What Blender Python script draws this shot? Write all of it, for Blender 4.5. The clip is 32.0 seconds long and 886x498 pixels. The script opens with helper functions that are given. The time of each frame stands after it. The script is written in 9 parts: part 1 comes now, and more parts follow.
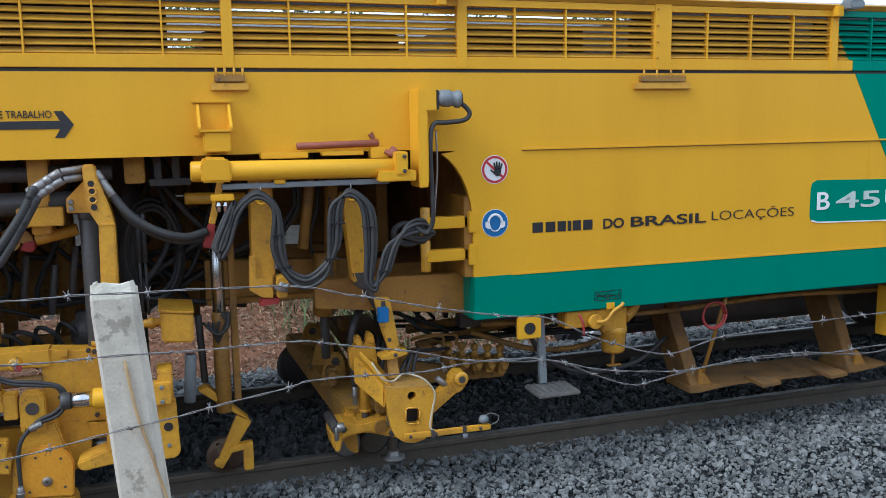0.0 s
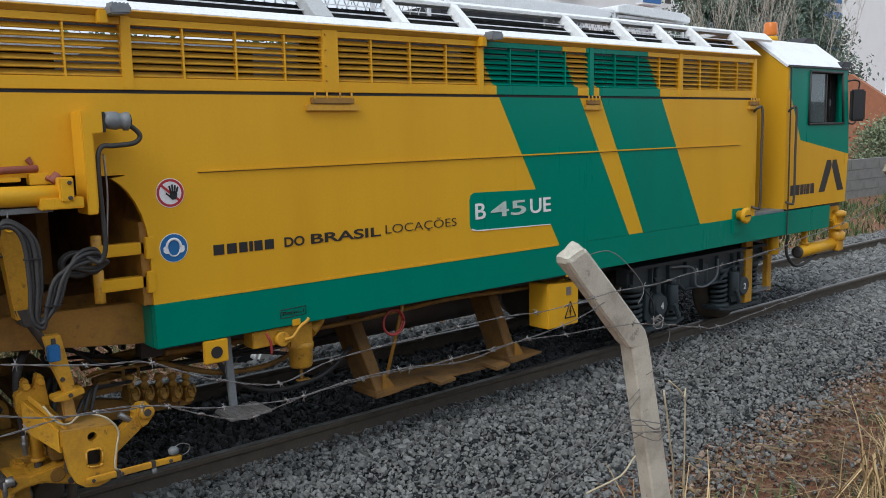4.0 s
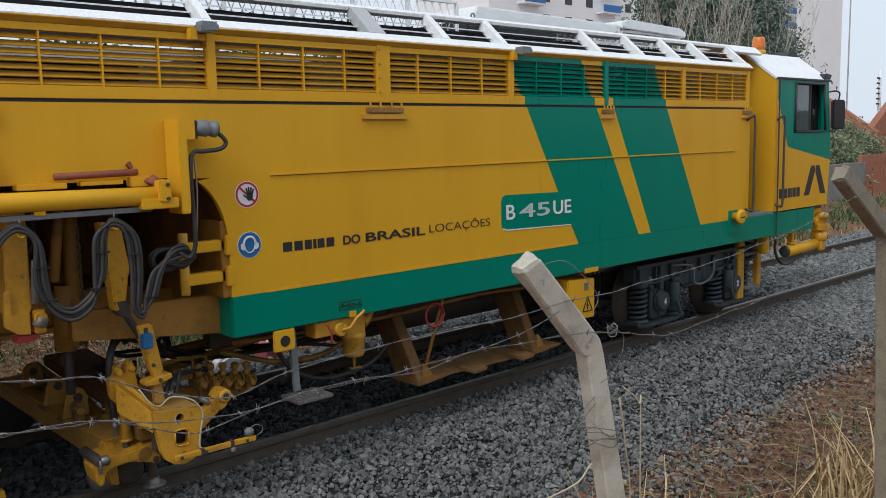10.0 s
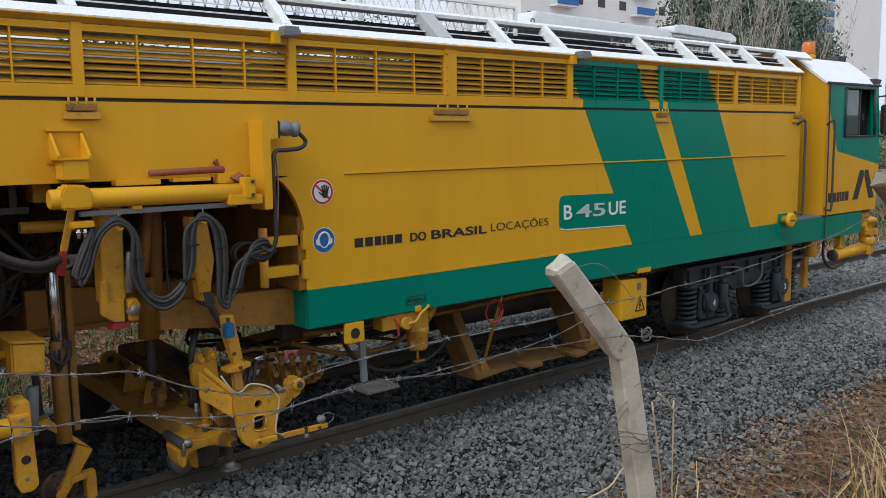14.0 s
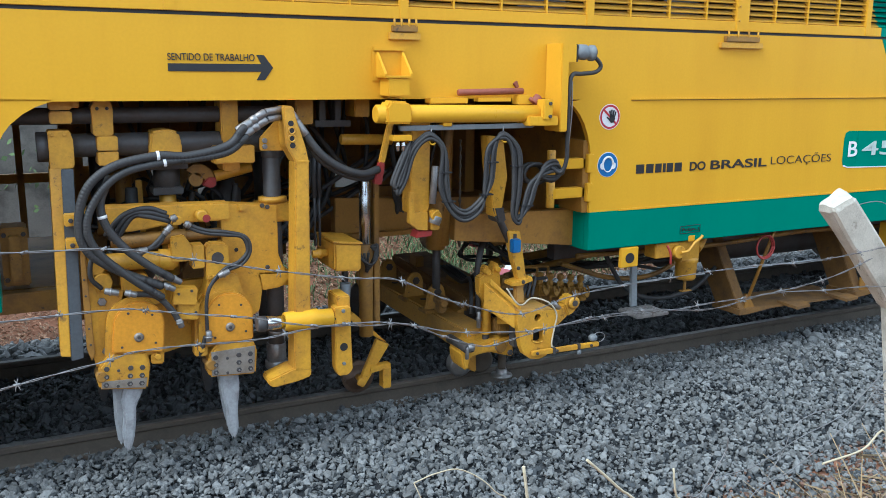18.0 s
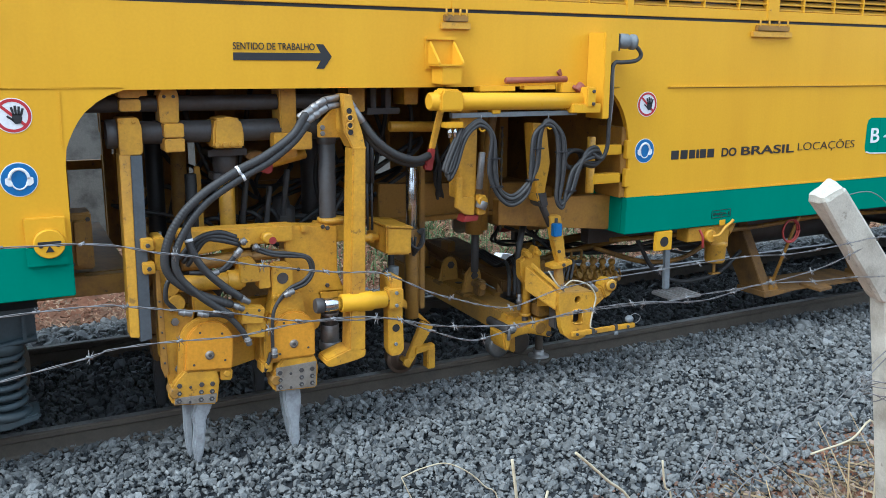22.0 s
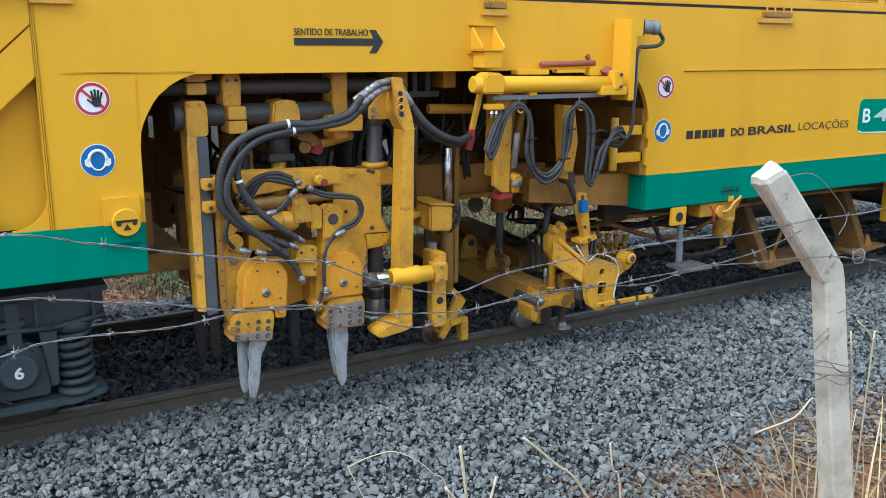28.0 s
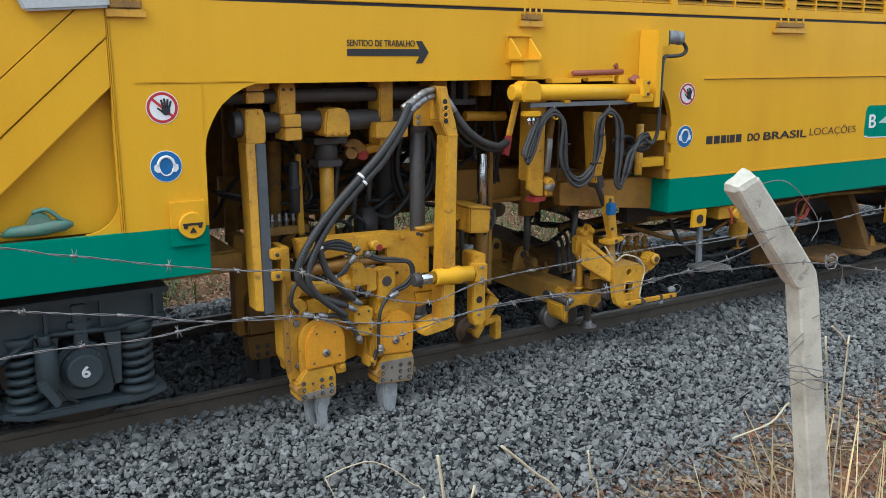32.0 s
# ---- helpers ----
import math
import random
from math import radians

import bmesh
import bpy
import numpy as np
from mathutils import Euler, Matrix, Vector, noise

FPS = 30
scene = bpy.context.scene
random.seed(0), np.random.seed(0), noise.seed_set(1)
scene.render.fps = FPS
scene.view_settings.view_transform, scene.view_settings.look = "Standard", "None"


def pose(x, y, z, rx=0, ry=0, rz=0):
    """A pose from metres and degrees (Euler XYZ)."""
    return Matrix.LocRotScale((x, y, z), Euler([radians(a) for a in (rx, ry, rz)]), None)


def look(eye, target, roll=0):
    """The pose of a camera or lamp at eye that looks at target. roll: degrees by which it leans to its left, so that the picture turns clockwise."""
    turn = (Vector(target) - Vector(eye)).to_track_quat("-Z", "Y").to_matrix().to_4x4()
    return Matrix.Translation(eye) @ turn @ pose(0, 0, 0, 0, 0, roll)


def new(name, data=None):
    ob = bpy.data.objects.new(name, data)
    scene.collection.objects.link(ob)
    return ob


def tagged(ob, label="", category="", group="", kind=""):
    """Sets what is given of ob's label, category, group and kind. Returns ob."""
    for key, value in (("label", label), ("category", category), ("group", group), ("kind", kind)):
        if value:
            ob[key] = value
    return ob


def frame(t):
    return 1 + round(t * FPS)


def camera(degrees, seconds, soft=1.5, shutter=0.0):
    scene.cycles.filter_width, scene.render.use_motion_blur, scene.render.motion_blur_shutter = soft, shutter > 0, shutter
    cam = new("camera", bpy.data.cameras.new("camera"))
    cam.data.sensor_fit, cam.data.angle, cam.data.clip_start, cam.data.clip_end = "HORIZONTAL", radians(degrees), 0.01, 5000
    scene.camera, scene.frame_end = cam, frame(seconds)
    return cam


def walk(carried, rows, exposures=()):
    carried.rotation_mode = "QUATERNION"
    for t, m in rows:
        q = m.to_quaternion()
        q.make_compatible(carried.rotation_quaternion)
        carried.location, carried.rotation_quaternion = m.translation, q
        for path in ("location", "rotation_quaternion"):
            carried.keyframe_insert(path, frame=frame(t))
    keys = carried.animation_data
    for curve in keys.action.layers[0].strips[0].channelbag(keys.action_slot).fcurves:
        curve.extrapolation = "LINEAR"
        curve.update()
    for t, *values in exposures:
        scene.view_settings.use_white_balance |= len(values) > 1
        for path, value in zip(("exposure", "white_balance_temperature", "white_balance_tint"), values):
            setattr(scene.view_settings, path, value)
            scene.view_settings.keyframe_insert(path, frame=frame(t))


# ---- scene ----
# The camera is held by hand in one spot and pans; x runs along the track, y away from the camera, z = 0 on the rail head.
cam = camera(54.67, 32.0, soft=0.5, shutter=0.0)


def eye(x, y, z, yaw, pitch, roll):
    return pose(x, y, z, 90 + pitch, 0, -yaw) @ pose(0, 0, 0, 0, 0, roll)


EXPOSURE = ((0.0, -0.13, 5350.0, 6.0), (1.0, -0.21, 5550.0, 6.0), (2.0, -0.33, 5700.0, 7.0), (3.5, -0.60, 5950.0, 8.0), (6.0, -0.84, 6100.0, 9.0), (14.0, -0.78, 6100.0, 9.0), (15.5, -0.33, 5750.0, 6.0), (18.0, 0.25, 5280.0, 3.0), (24.0, 0.25, 5280.0, 3.0), (27.8, 0.23, 5340.0, 3.0), (29.0, 0.07, 5550.0, 3.0), (30.0, 0.02, 5650.0, 3.0), (32.0, -0.05, 5700.0, 4.0))
walk(cam, [(r[0], eye(*r[1:])) for r in (
    (0.0, -2.322, -4.858, 2.199, 18.13, -8.44, -0.89),
    (0.5, -2.286, -4.885, 2.214, 22.54, -8.05, -0.77),
    (1.0, -2.240, -4.903, 2.228, 26.34, -7.99, -0.91),
    (1.5, -2.245, -4.919, 2.240, 29.61, -7.98, -0.93),
    (2.0, -2.223, -4.914, 2.232, 32.97, -7.76, -0.96),
    (2.5, -2.212, -4.923, 2.233, 35.60, -7.70, -1.19),
    (3.0, -2.193, -4.921, 2.230, 37.21, -7.73, -1.25),
    (3.5, -2.184, -4.924, 2.231, 38.64, -7.77, -1.31),
    (5.5, -2.169, -4.939, 2.239, 40.75, -7.94, -1.20),
    (6.0, -2.162, -4.941, 2.241, 40.95, -7.92, -1.25),
    (6.5, -2.171, -4.951, 2.243, 41.15, -7.89, -1.23),
    (7.0, -2.171, -4.961, 2.244, 41.22, -7.91, -1.26),
    (7.5, -2.170, -4.963, 2.246, 41.46, -7.76, -1.30),
    (8.0, -2.168, -4.961, 2.245, 41.78, -7.48, -1.34),
    (8.5, -2.167, -4.959, 2.245, 41.98, -7.31, -1.34),
    (9.0, -2.164, -4.952, 2.244, 42.05, -7.31, -1.31),
    (9.5, -2.166, -4.952, 2.243, 42.09, -7.33, -1.30),
    (10.0, -2.171, -4.954, 2.244, 42.09, -7.40, -1.27),
    (10.5, -2.171, -4.949, 2.244, 42.11, -7.49, -1.23),
    (11.0, -2.171, -4.946, 2.243, 42.12, -7.55, -1.25),
    (11.5, -2.172, -4.946, 2.243, 42.08, -7.60, -1.24),
    (12.0, -2.173, -4.947, 2.244, 42.10, -7.68, -1.19),
    (12.5, -2.169, -4.948, 2.243, 42.01, -7.66, -1.14),
    (13.0, -2.174, -4.947, 2.242, 41.27, -7.34, -0.97),
    (13.5, -2.177, -4.943, 2.241, 40.47, -7.22, -0.88),
    (14.0, -2.181, -4.946, 2.241, 40.11, -7.22, -0.83),
    (14.5, -2.188, -4.950, 2.242, 37.92, -7.11, -0.75),
    (15.0, -2.199, -4.949, 2.241, 35.26, -7.74, -0.59),
    (15.5, -2.206, -4.945, 2.240, 32.49, -8.71, -0.50),
    (17.5, -2.237, -4.808, 2.196, 27.04, -11.23, 0.37),
    (18.0, -2.237, -4.795, 2.196, 26.60, -11.63, 0.43),
    (18.5, -2.247, -4.792, 2.196, 26.77, -11.71, 0.41),
    (19.0, -2.237, -4.789, 2.196, 26.76, -11.78, 0.39),
    (19.5, -2.230, -4.788, 2.197, 26.82, -11.85, 0.40),
    (20.0, -2.230, -4.788, 2.196, 26.83, -11.88, 0.41),
    (20.5, -2.229, -4.788, 2.196, 26.87, -11.98, 0.44),
    (21.0, -2.225, -4.785, 2.195, 27.01, -12.11, 0.42),
    (21.5, -2.222, -4.778, 2.201, 27.23, -12.31, 0.41),
    (22.0, -2.221, -4.772, 2.200, 27.37, -12.42, 0.41),
    (22.5, -2.217, -4.772, 2.199, 27.40, -12.55, 0.44),
    (23.0, -2.217, -4.769, 2.198, 27.63, -12.64, 0.45),
    (23.5, -2.209, -4.765, 2.197, 28.19, -12.74, 0.42),
    (24.0, -2.198, -4.767, 2.195, 29.03, -12.84, 0.38),
    (24.5, -2.191, -4.766, 2.197, 29.90, -12.98, 0.33),
    (25.0, -2.194, -4.771, 2.198, 30.28, -13.00, 0.26),
    (25.5, -2.197, -4.774, 2.198, 30.34, -13.05, 0.29),
    (27.5, -2.184, -4.763, 2.192, 30.35, -13.29, 0.33),
    (28.0, -2.186, -4.764, 2.195, 30.40, -13.34, 0.35),
    (28.5, -2.187, -4.767, 2.196, 30.72, -13.21, 0.32),
    (29.0, -2.182, -4.773, 2.197, 30.86, -13.07, 0.25),
    (29.5, -2.174, -4.768, 2.195, 31.10, -12.91, 0.17),
    (30.0, -2.175, -4.771, 2.198, 31.29, -12.76, 0.09),
    (30.5, -2.175, -4.772, 2.197, 31.39, -12.73, 0.10),
    (31.0, -2.171, -4.772, 2.194, 31.46, -12.72, 0.09),
    (31.5, -2.170, -4.774, 2.197, 31.45, -12.80, 0.09),
    (32.0, -2.174, -4.775, 2.195, 31.59, -12.71, 0.15),
)], EXPOSURE)

# how far the machine has rolled along the track
TRAVEL = [(0.0, -0.536), (0.5, -0.530), (1.0, -0.539), (1.5, -0.538), (2.0, -0.525), (2.5, -0.518), (3.0, -0.501), (3.5, -0.439), (5.5, -0.028), (6.0, -0.054), (6.5, -0.047), (7.0, -0.046), (7.5, -0.045), (8.0, -0.000), (8.5, 0.089), (9.0, 0.236), (9.5, 0.399), (10.0, 0.465), (10.5, 0.449), (11.0, 0.447), (11.5, 0.444), (12.0, 0.448), (12.5, 0.462), (13.0, 0.520), (13.5, 0.631), (14.0, 0.786), (14.5, 0.889), (15.0, 0.900), (15.5, 0.906), (17.5, 1.205), (18.0, 1.291), (18.5, 1.431), (19.0, 1.592), (19.5, 1.684), (20.0, 1.685), (20.5, 1.689), (21.0, 1.700), (21.5, 1.716), (22.0, 1.717), (22.5, 1.754), (23.0, 1.841), (23.5, 1.985), (24.0, 2.166), (24.5, 2.268), (25.0, 2.268), (25.5, 2.265), (27.5, 2.313), (28.0, 2.379), (28.5, 2.501), (29.0, 2.671), (29.5, 2.818), (30.0, 2.841), (30.5, 2.837), (31.0, 2.845), (31.5, 2.846), (32.0, 2.848)]

# ---- light: an overcast day, brighter towards the track's near side ----
world = bpy.data.worlds.new("sky")
scene.world = world
world.use_nodes = True
wn = world.node_tree
wn.nodes.clear()
sky = wn.nodes.new("ShaderNodeTexSky")
sky.sky_type, sky.sun_disc = "NISHITA", False
sky.sun_elevation, sky.sun_rotation = radians(48), radians(252)
sky.air_density, sky.dust_density, sky.ozone_density = 1.0, 6.0, 1.0
haze = wn.nodes.new("ShaderNodeMixRGB")
haze.inputs[0].default_value = 0.8
haze.inputs[2].default_value = (16.2, 17.2, 18.4, 1)
bg = wn.nodes.new("ShaderNodeBackground")
bg.inputs[1].default_value = 0.10
wout = wn.nodes.new("ShaderNodeOutputWorld")
wn.links.new(sky.outputs[0], haze.inputs[1])
wn.links.new(haze.outputs[0], bg.inputs[0])
wn.links.new(bg.outputs[0], wout.inputs[0])
sun_data = bpy.data.lights.new("sun", "SUN")
sun_data.energy, sun_data.angle, sun_data.color = 2.4, radians(24), (1.0, 0.95, 0.88)
sun = new("sun", sun_data)
sun.matrix_world = look((-13, -4.2, 15), (0, 0, 0))

# ---- materials ----
def material(name, colour, rough=0.5, metal=0.0, dirt=None, amount=0.5, scale=3.0, bump=0.0, fine=60.0, vary=0.0, spec=0.5, streak=False, chips=0.0, grit=0.35, lift=1.0):
    """A painted or raw surface: a base colour, stains of a second colour at a large and a small scale, fine relief."""
    m = bpy.data.materials.new(name)
    m.use_nodes = True
    t = m.node_tree
    b = t.nodes["Principled BSDF"]
    b.inputs["Roughness"].default_value, b.inputs["Metallic"].default_value = rough, metal
    b.inputs["Specular IOR Level"].default_value = spec
    co = t.nodes.new("ShaderNodeTexCoord")
    geo = t.nodes.new("ShaderNodeMapping")
    if streak:
        geo.inputs["Scale"].default_value = (1, 1, 0.12)
    t.links.new(co.outputs["Object"], geo.inputs[0])
    n1 = t.nodes.new("ShaderNodeTexNoise")
    n1.inputs["Scale"].default_value, n1.inputs["Detail"].default_value, n1.inputs["Roughness"].default_value = scale, 8, 0.65
    t.links.new(geo.outputs[0], n1.inputs["Vector"])
    n2 = t.nodes.new("ShaderNodeTexNoise")
    n2.inputs["Scale"].default_value, n2.inputs["Detail"].default_value = fine, 4
    t.links.new(co.outputs["Object"], n2.inputs["Vector"])
    ramp = t.nodes.new("ShaderNodeMapRange")
    ramp.inputs[1].default_value, ramp.inputs[2].default_value = 0.45, 0.75
    ramp.inputs[4].default_value = amount
    t.links.new(n1.outputs["Fac"], ramp.inputs[0])
    mix = t.nodes.new("ShaderNodeMixRGB")
    mix.inputs[1].default_value = (*colour, 1)
    mix.inputs[2].default_value = (*(dirt or [c * 0.6 for c in colour]), 1)
    t.links.new(ramp.outputs[0], mix.inputs[0])
    grain = t.nodes.new("ShaderNodeMixRGB")
    grain.blend_type = "MULTIPLY"
    grain.inputs[0].default_value = grit
    t.links.new(mix.outputs[0], grain.inputs[1])
    t.links.new(n2.outputs["Fac"], grain.inputs[2])
    if chips:
        n3 = t.nodes.new("ShaderNodeTexNoise")
        n3.inputs["Scale"].default_value, n3.inputs["Detail"].default_value, n3.inputs["Roughness"].default_value = 16, 6, 0.7
        t.links.new(co.outputs["Object"], n3.inputs["Vector"])
        spot = t.nodes.new("ShaderNodeMapRange")
        spot.inputs[1].default_value, spot.inputs[2].default_value, spot.inputs[4].default_value = 0.62, 0.66, chips
        t.links.new(n3.outputs["Fac"], spot.inputs[0])
        chip = t.nodes.new("ShaderNodeMixRGB")
        chip.inputs[2].default_value = (0.07, 0.045, 0.03, 1)
        t.links.new(spot.outputs[0], chip.inputs[0])
        t.links.new(grain.outputs[0], chip.inputs[1])
        grain = chip
    bright = t.nodes.new("ShaderNodeHueSaturation")
    bright.inputs["Value"].default_value = lift
    t.links.new(grain.outputs[0], bright.inputs["Color"])
    if vary:
        info = t.nodes.new("ShaderNodeNewGeometry")
        rnd = t.nodes.new("ShaderNodeMapRange")
        rnd.inputs[3].default_value, rnd.inputs[4].default_value = lift * (1 - vary), lift * (1 + vary)
        t.links.new(info.outputs["Random Per Island"], rnd.inputs[0])
        t.links.new(rnd.outputs[0], bright.inputs["Value"])
    t.links.new(bright.outputs[0], b.inputs["Base Color"])
    rr = t.nodes.new("ShaderNodeMapRange")
    rr.inputs[3].default_value, rr.inputs[4].default_value = max(0.05, rough - 0.12), min(1, rough + 0.18)
    t.links.new(n1.outputs["Fac"], rr.inputs[0])
    t.links.new(rr.outputs[0], b.inputs["Roughness"])
    if bump:
        bp = t.nodes.new("ShaderNodeBump")
        bp.inputs["Strength"].default_value, bp.inputs["Distance"].default_value = bump, 0.004
        t.links.new(n2.outputs["Fac"], bp.inputs["Height"])
        t.links.new(bp.outputs[0], b.inputs["Normal"])
    return m


YELLOW = material("yellow_paint", (0.745, 0.400, 0.022), 0.28, dirt=(0.63, 0.305, 0.014), amount=0.5, scale=1.6, bump=0.008, streak=True, spec=0.162, grit=0.10)
GREASY = material("greasy_yellow_paint", (0.74, 0.385, 0.028), 0.42, dirt=(0.36, 0.165, 0.03), amount=0.75, scale=4.0, bump=0.08, chips=0.5)
COVER = material("orange_yellow_cover_paint", (0.80, 0.352, 0.022), 0.4, dirt=(0.62, 0.28, 0.02), amount=0.5, scale=5, bump=0.05, chips=0.25)
DUSTY = material("dusty_yellow_paint", (0.56, 0.30, 0.05), 0.7, dirt=(0.24, 0.155, 0.08), amount=0.8, scale=3.0, bump=0.15, chips=0.6)
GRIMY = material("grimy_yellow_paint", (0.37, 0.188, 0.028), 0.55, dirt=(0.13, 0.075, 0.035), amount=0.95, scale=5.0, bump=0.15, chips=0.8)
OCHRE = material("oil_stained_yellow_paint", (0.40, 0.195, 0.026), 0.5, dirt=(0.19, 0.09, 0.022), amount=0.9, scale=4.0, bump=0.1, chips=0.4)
# Darker copy of GRIMY, with the gloom under the machine in its colour.
DIM_YELLOW = material("dimmed_dirty_yellow_paint", (0.25, 0.125, 0.028), 0.75, dirt=(0.10, 0.058, 0.03), amount=0.95, scale=5.0, bump=0.3, chips=0.6)
GREEN = material("green_paint", (0.0, 0.222, 0.147), 0.28, dirt=(0.003, 0.178, 0.116), amount=0.5, scale=1.8, bump=0.008, streak=True, spec=0.2, grit=0.10)
FADED = material("faded_green_paint", (0.10, 0.24, 0.18), 0.6, dirt=(0.22, 0.22, 0.17), amount=0.9, scale=9, bump=0.1, chips=0.4)
WHITE = material("white_paint", (0.87, 0.88, 0.88), 0.4, dirt=(0.55, 0.55, 0.53), amount=0.25, scale=4, bump=0.03, lift=1.2)
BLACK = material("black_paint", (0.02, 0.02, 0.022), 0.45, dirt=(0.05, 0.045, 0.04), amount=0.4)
RUBBER = material("black_rubber", (0.040, 0.039, 0.039), 0.55, dirt=(0.085, 0.077, 0.066), amount=0.55, scale=9)
DARK = material("dark_steel", (0.085, 0.08, 0.078), 0.5, metal=0.2, dirt=(0.07, 0.045, 0.03), amount=0.7, scale=6, bump=0.1)
BOGIE = material("dark_grey_bogie_paint", (0.048, 0.068, 0.078), 0.55, dirt=(0.085, 0.076, 0.06), amount=0.4, scale=5, bump=0.1)
STEEL = material("bare_steel", (0.36, 0.35, 0.34), 0.42, metal=0.7, dirt=(0.16, 0.13, 0.11), amount=0.6, scale=8)
CHROME = material("chromed_rod", (0.7, 0.7, 0.7), 0.16, metal=1.0, dirt=(0.4, 0.38, 0.35), amount=0.4)
TINE = material("worn_tine_steel", (0.46, 0.475, 0.49), 0.5, metal=0.25, dirt=(0.24, 0.23, 0.22), amount=0.8, scale=16, bump=0.2)
LIGHT_GREY = material("light_grey_paint", (0.55, 0.56, 0.56), 0.45, amount=0.3, scale=6)
GREY = material("grey_painted_steel", (0.22, 0.24, 0.25), 0.5, dirt=(0.14, 0.14, 0.14), amount=0.5, scale=9)
STRIP = material("dark_slide_steel", (0.10, 0.11, 0.12), 0.45, metal=0.3, dirt=(0.06, 0.06, 0.06), amount=0.6, scale=8)
THIN_LEAF = material("pale_scrub_leaves", (0.26, 0.31, 0.18), 0.75, dirt=(0.18, 0.22, 0.12), amount=0.7, scale=3, vary=0.4)
RED = material("red_paint", (0.38, 0.035, 0.03), 0.5, dirt=(0.16, 0.05, 0.03), amount=0.5, scale=20)
RUST = material("rusty_red_rod", (0.32, 0.09, 0.05), 0.6, dirt=(0.2, 0.07, 0.05), amount=0.6, scale=20)
BLUE = material("blue_sign_print", (0.02, 0.16, 0.42), 0.4, amount=0.2)
SIGNRED = material("red_sign_print", (0.55, 0.03, 0.04), 0.4, amount=0.2)
PALE_PRINT = material("pale_green_sign_print", (0.60, 0.71, 0.65), 0.4, amount=0.2)
PAPER = material("white_sign_print", (0.78, 0.78, 0.78), 0.4, amount=0.1, lift=1.2)
RAIL = material("rusty_rail_steel", (0.125, 0.100, 0.074), 0.7, metal=0.1, dirt=(0.075, 0.062, 0.05), amount=0.8, scale=7, bump=0.2)
WHEEL_RUST = material("worn_rusty_roller", (0.19, 0.125, 0.085), 0.6, metal=0.25, dirt=(0.10, 0.065, 0.045), amount=0.7, scale=14, bump=0.2)
RAILHEAD = material("polished_rail_head", (0.20, 0.19, 0.18), 0.4, metal=0.6, dirt=(0.09, 0.08, 0.07), amount=0.8, scale=9)
STONE = material("grey_crushed_stone", (0.232, 0.235, 0.227), 0.75, dirt=(0.084, 0.085, 0.083), amount=0.85, scale=14, bump=0.5, fine=120, vary=0.42, grit=0.5)
# The same grey stone, coloured dark for the shade under the machine.
SHADED_STONE = material("shaded_dark_stone", (0.075, 0.078, 0.080), 0.7, dirt=(0.05, 0.052, 0.055), amount=0.8, scale=14, bump=0.5, fine=120, vary=0.6)
# Lower stones carry the shade of the gaps in their dark colour.
DEEP_STONE = material("gap_dark_crushed_stone", (0.062, 0.068, 0.072), 0.8, dirt=(0.03, 0.034, 0.038), amount=0.85, scale=14, bump=0.5, fine=120, vary=0.5, grit=0.5)
# Near-black, painting the shade between the stones.
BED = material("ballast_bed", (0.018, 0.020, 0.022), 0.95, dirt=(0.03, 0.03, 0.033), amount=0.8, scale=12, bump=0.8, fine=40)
CONCRETE = material("weathered_concrete", (0.63, 0.59, 0.49), 0.92, dirt=(0.30, 0.265, 0.205), amount=0.85, scale=10, bump=0.4, fine=190, chips=0.4, grit=0.25)
STAINED = material("brown_stained_concrete", (0.33, 0.29, 0.21), 0.9, dirt=(0.18, 0.15, 0.12), amount=0.8, scale=10, bump=0.9, fine=110, chips=0.3)
WIRE = material("galvanised_wire", (0.27, 0.265, 0.26), 0.5, metal=0.7, dirt=(0.2, 0.15, 0.11), amount=0.5, scale=20)
STRAW = material("dry_straw", (0.58, 0.41, 0.205), 0.8, dirt=(0.27, 0.165, 0.08), amount=0.6, scale=5, vary=0.35)
LEAF = material("green_leaves", (0.11, 0.17, 0.06), 0.7, dirt=(0.07, 0.11, 0.04), amount=0.7, scale=3, vary=0.5)
# Green made paler and greyer, with the haze of distance in the colour.
PINE = material("hazed_foliage", (0.16, 0.225, 0.175), 0.75, dirt=(0.11, 0.16, 0.12), amount=0.7, scale=2, vary=0.35)
TWIG = material("pale_bare_twigs", (0.66, 0.62, 0.53), 0.85, dirt=(0.48, 0.44, 0.36), amount=0.5)
BLOCK = material("grey_block_wall", (0.27, 0.26, 0.24), 0.9, dirt=(0.14, 0.14, 0.12), amount=0.8, scale=2.5, bump=0.4)
RENDERED = material("stained_cement_render", (0.19, 0.18, 0.16), 0.9, dirt=(0.05, 0.047, 0.04), amount=0.95, scale=3.5, bump=0.5, fine=50)
BRICK = material("red_brick", (0.42, 0.17, 0.09), 0.9, dirt=(0.28, 0.12, 0.07), amount=0.7, scale=4, bump=0.4)
PLASTER = material("white_plaster", (0.86, 0.86, 0.85), 0.85, dirt=(0.78, 0.77, 0.76), amount=0.5, scale=0.3, lift=1.2)
BALCONY = material("blue_balcony_paint", (0.05, 0.2, 0.55), 0.6, amount=0.2)
AMBER = material("amber_plastic", (0.75, 0.2, 0.02), 0.25, amount=0.2)


def ground_material():
    """Red earth with litter, grass-brown and grey gravel mixed in."""
    m = material("red_earth", (0.25, 0.110, 0.058), 0.95, dirt=(0.145, 0.095, 0.06), amount=0.95, scale=2.6, bump=0.9, fine=35)
    return m


EARTH = ground_material()
glass_m = bpy.data.materials.new("window_glass")
glass_m.use_nodes = True
gb = glass_m.node_tree.nodes["Principled BSDF"]
